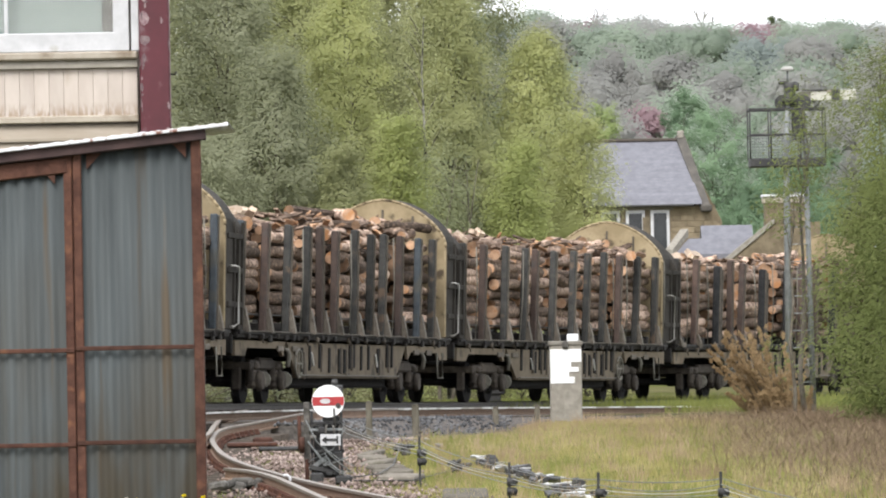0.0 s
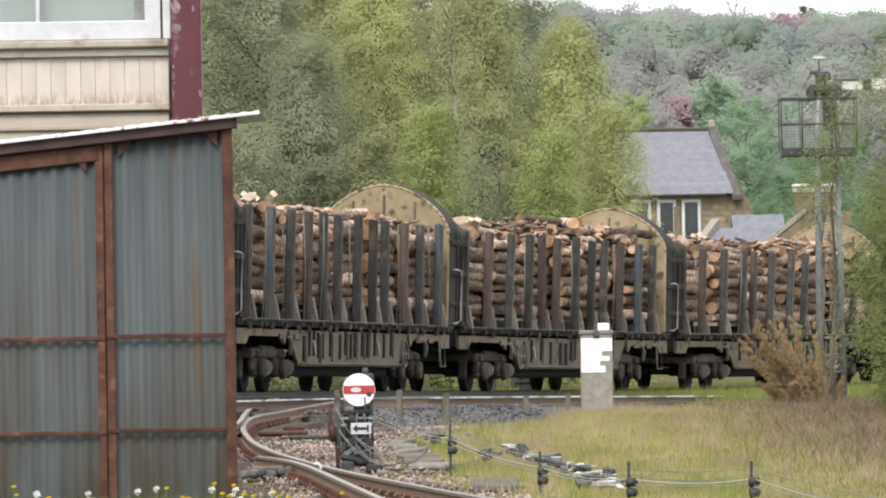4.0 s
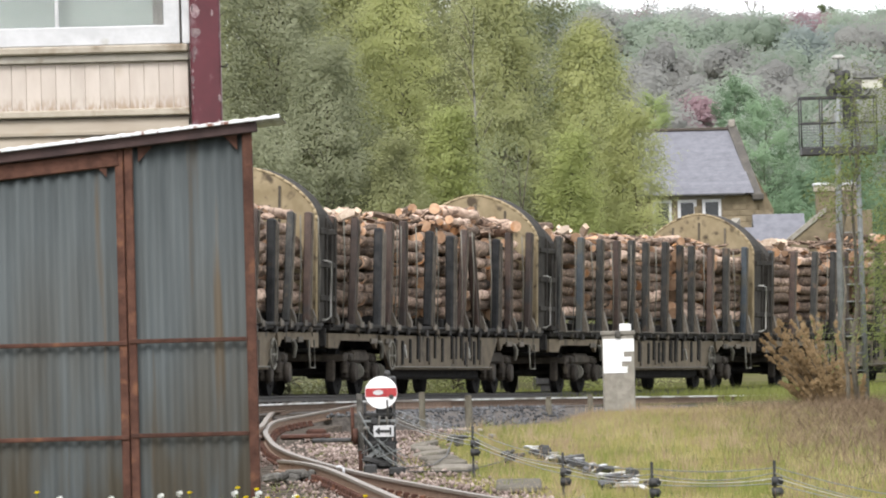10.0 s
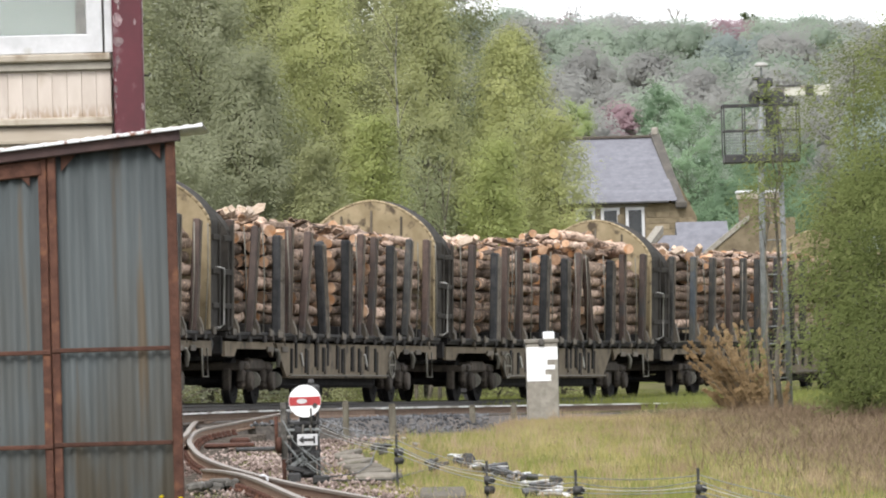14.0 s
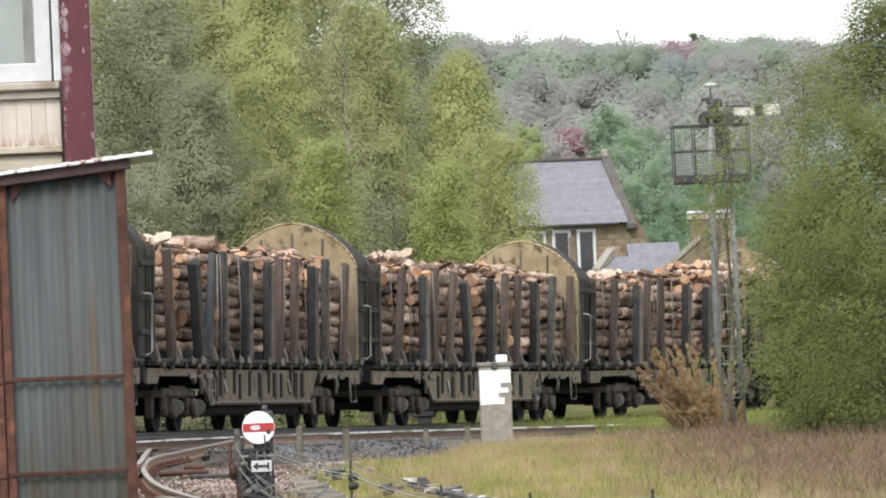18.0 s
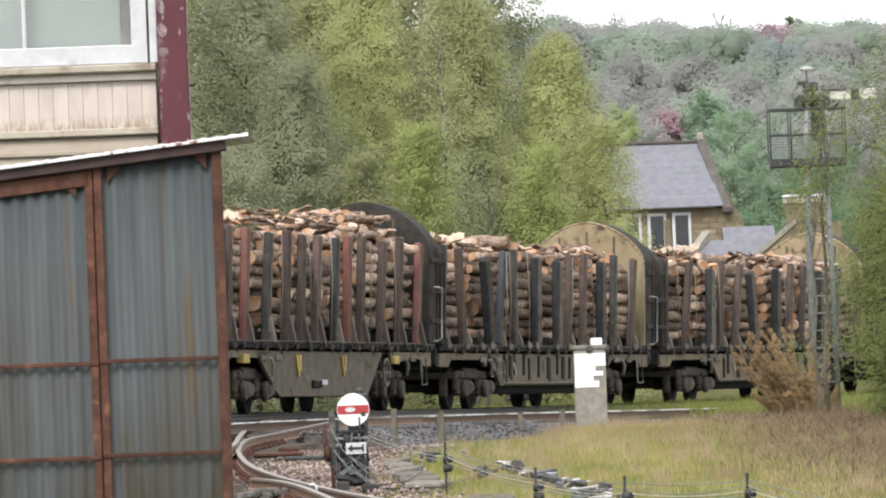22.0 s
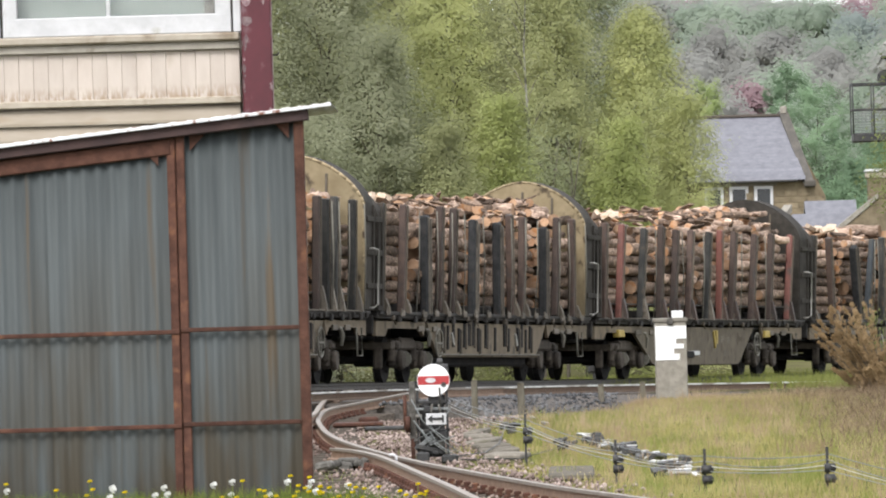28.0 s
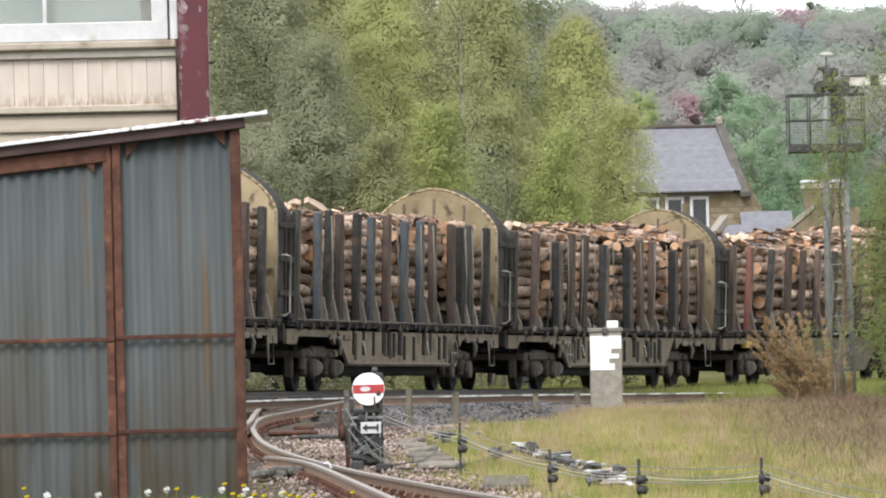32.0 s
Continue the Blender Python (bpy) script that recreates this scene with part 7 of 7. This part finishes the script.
SPLIT = Shape().prism([(-0.26, -0.07), (0.18, -0.09), (0.3, 0.01), (0.17, 0.08), (-0.22, 0.06)], -0.045, 0.045, lambda a, b, d: (a, b, d + 0.15 * a * a)).mesh("split_piece", mat("fresh white split wood", (0.34, 0.25, 0.18), (0.5, 0.4, 0.31), 8, 0.8, 0.3, stain=(0.3, 0.2, 0.12), stain_scale=6, stain_at=0.58, vary=0.15, stretch=(0.8, 2, 2)))
SCRAPS = []
for k, (ln, wd) in enumerate(((0.38, 0.11), (0.55, 0.14), (0.7, 0.1), (0.28, 0.17))):
    sh = Shape().prism([(-ln / 2, -wd / 2), (ln * 0.3, -wd / 2), (ln / 2, 0), (ln * 0.35, wd / 2), (-ln * 0.45, wd * 0.4)], -0.015, 0.015, lambda a, b, d: (a, b, d + 0.1 * a * a - 1.5 * b * b))
    SCRAPS.append(sh.mesh("bark_scrap", (CUT, BARK, BARK, PEELED)[k]))


# butts lying across the heap of one load: place along the wagon, height
BUTTS = {-3: ((-4.9, 3.36), (-2.15, 3.45)), -5: ((4.2, 3.4),)}


def load(k, crown, rise, pale, lift):
    """Six stacks of logs laid along the wagon, end to end, on timber bolsters. crown and rise: height of the heap at its near and far end."""
    rnd = random.Random(300 + k)
    ld = thing("timber_load", "stacked bark-on pine logs with orange sawn ends", "log stack", group="timber loads")
    rest = Shape()
    for b in range(6):
        cx = -7.9 + 3.132 * b + rnd.uniform(-0.05, 0.05)
        heap = rise if b > 3 else (crown if b < 2 else 0.5 * min(crown, rise) + 0.08)
        for dx in (-0.9, 0.9):
            part("bolster", BOLSTER, None, ld, at=(cx + dx, 0, 1.39))
        z = 1.455 + lift
        near = 1.13 - (rnd.choice((0.0, 0.04, 0.1, 0.18, 0.27)) if b < 5 else 0.0)
        lim = 3.1 + rnd.uniform(-0.08, 0.08)
        while True:
            r0 = rnd.choice((0.095, 0.105, 0.115, 0.125)) if z < lim else rnd.choice((0.075, 0.085, 0.095))
            above = z + r0 - lim
            if above >= heap:
                break
            lo, hi = near, 1.13
            if above > 0:
                q = math.sqrt(max(0, 1 - (above / heap) ** 1.3))
                lo, hi = near * q, 1.13 * q
            if lo < 0.2:
                break
            y = -lo + rnd.uniform(0, 0.09)
            first = True
            while y < hi:
                ri = min(4, max(0, int(rnd.gauss(2.4, 1.2))))
                topmost = above > -0.14
                if topmost:
                    ri = rnd.choice((0, 0, 1, 1, 2))
                r = LOG_R[ri]
                zz = z + r + rnd.uniform(-0.02, 0.025)
                loose = topmost and above > 0.05
                yaw = rnd.uniform(-0.02, 0.02) + (rnd.gauss(0, 0.25) if loose else 0)
                turn = Matrix.Rotation(yaw, 4, "Z") @ Matrix.Rotation(rnd.uniform(-0.015, 0.015) + (rnd.uniform(-0.06, 0.06) if loose else 0), 4, "Y") @ Matrix.Rotation(rnd.uniform(0, 6.28), 4, "X")
                m = Matrix.Translation((cx + rnd.uniform(-0.3, 0.3) * (0.25 if b in (0, 5) else (3.0 if topmost else 1)), y + r + (rnd.uniform(-0.07, 0.1) if first else 0), zz)) @ turn
                if first or (topmost and rnd.random() < 0.8):
                    p = pale * (2.4 if topmost else 0.6)
                    part("log", LOGS[3 if topmost and rnd.random() < 0.8 else (2 if b in (0, 5) else rnd.randrange(3)), ri, 1 if rnd.random() < p else 0], None, ld, at=m)
                else:
                    s = Shape().tube([(-1.3, 0, 0), (1.3, 0, 0)], r, 7, cap_slot=1)
                    rest.add([m @ Vector(q) for q in s.v], s.f)
                    rest.m[-len(s.f):] = s.m
                first = False
                y += 2 * r + rnd.uniform(0, 0.02)
            z += 2 * r0 * 0.97
    for n in range(110):
        y, x = rnd.gauss(-0.35, 0.42), rnd.uniform(-9.4, 9.0)
        if abs(y) < 1.1:
            f = (x + 9.4) / 18.4
            heap = crown * (1 - f) + rise * f
            z = 3.12 + heap * math.sqrt(max(0.0, 1 - (abs(y) / 1.13) ** 1.3)) + rnd.uniform(-0.1, 0.05)
            turn = Matrix.Rotation(rnd.uniform(-0.9, 0.9), 4, "Z") @ Matrix.Rotation(rnd.uniform(-0.3, 0.3), 4, "Y") @ Matrix.Rotation(rnd.uniform(-0.8, 0.8), 4, "X")
            part("bark_scrap", SCRAPS[rnd.randrange(4)], None, ld, at=Matrix.Translation((x, y, z)) @ turn)
    for n in range(5):
        turn = Matrix.Rotation(rnd.uniform(-0.6, 0.6), 4, "Z") @ Matrix.Rotation(rnd.uniform(-0.4, 0.4), 4, "Y") @ Matrix.Rotation(rnd.uniform(0.2, 1.2), 4, "X")
        part("split_piece", SPLIT, None, ld, "pale split piece", Matrix.Translation((-6.9 + rnd.gauss(0, 0.9), rnd.uniform(-0.85, -0.5), 3.2 + 0.75 * crown + rnd.uniform(-0.05, 0.08))) @ turn)
    for x, z in BUTTS.get(k, ()):
        part("log", LOGS[3, 3, 1], None, ld, at=Matrix.Translation((x, -0.25, z)) @ Matrix.Rotation(1.45, 4, "Z"))
    tagged(part("log_core", rest, [BARK, CUT], ld), kind="stuff")
    return ld


# front of the train first: place in the train, kind, heap at the near and the far end, share of peeled logs
TRAIN = [(3, "mixed", 0.2, 0.3, 0.3), (2, "grey", 0.36, 0.42, 0.32), (1, "grey", 0.3, 0.55, 0.3), (0, "grey", 0.28, 0.3, 0.32), (-1, "mixed", 0.2, 0.52, 0.3), (-2, "mixed", 0.4, 0.26, 0.34),
         (-3, "mixed", 0.3, 0.28, 0.25), (-4, "rust", 0.34, 0.8, 0.36), (-5, "mixed", 0.25, 0.6, 0.3), (-6, "blue", 0.2, 0.32, 0.35), (-7, "grey", 0.24, 0.22, 0.3)]
SLACK = {-3: -0.35, -4: -0.2}             # couplings drawn out along the train
LABEL = {"rust": "brown bogie timber wagon with red and rust stanchions", "blue": "bogie timber wagon with faded blue and green stanchions"}
consist = []
for k, layout, crown, rise, pale in TRAIN:
    w = wagon(k, layout, LABEL.get(layout, "grimy bogie timber wagon with arched van ends and dark stanchions"))
    consist.append((k, w, load(k, crown, rise, pale, 0.0 if "D" in STANDS[k] else 0.12)))


# ---- what moves ----


def run(t):
    """Metres the train has gone since the mark time."""
    return PITCH * (0.2172 * t + 0.0001 * t * t - 1.963)


def wagon_pose(k, t):
    s = (k + 0.5) * PITCH + run(t) + SLACK.get(k, 0.0)
    a, b = track(s - BOGIE_X)[0], track(s + BOGIE_X)[0]
    d = b - a
    m = Matrix.Translation((a + b) / 2)
    return m @ Matrix.Rotation(math.atan2(d.y, d.x), 4, "Z") @ Matrix.Rotation(-math.atan2(d.z, math.hypot(d.x, d.y)), 4, "Y") @ Matrix.Rotation(CANT, 4, "X")


def motions():
    times = [i * 1.0 for i in range(33)]
    for k, w, ld in consist:
        rows = [(t, wagon_pose(k, t)) for t in times]
        walk(w, rows)
        walk(ld, rows)
    steps = [i * 4 / 30 for i in range(241)]
    turns = [(t, Matrix.Rotation(run(t) / WHEEL_R, 4, "Y")) for t in steps]
    for ws, x in wheelsets:
        walk(ws, [(t, Matrix.Translation((x, 0, WHEEL_R)) @ m) for t, m in turns])


motions()
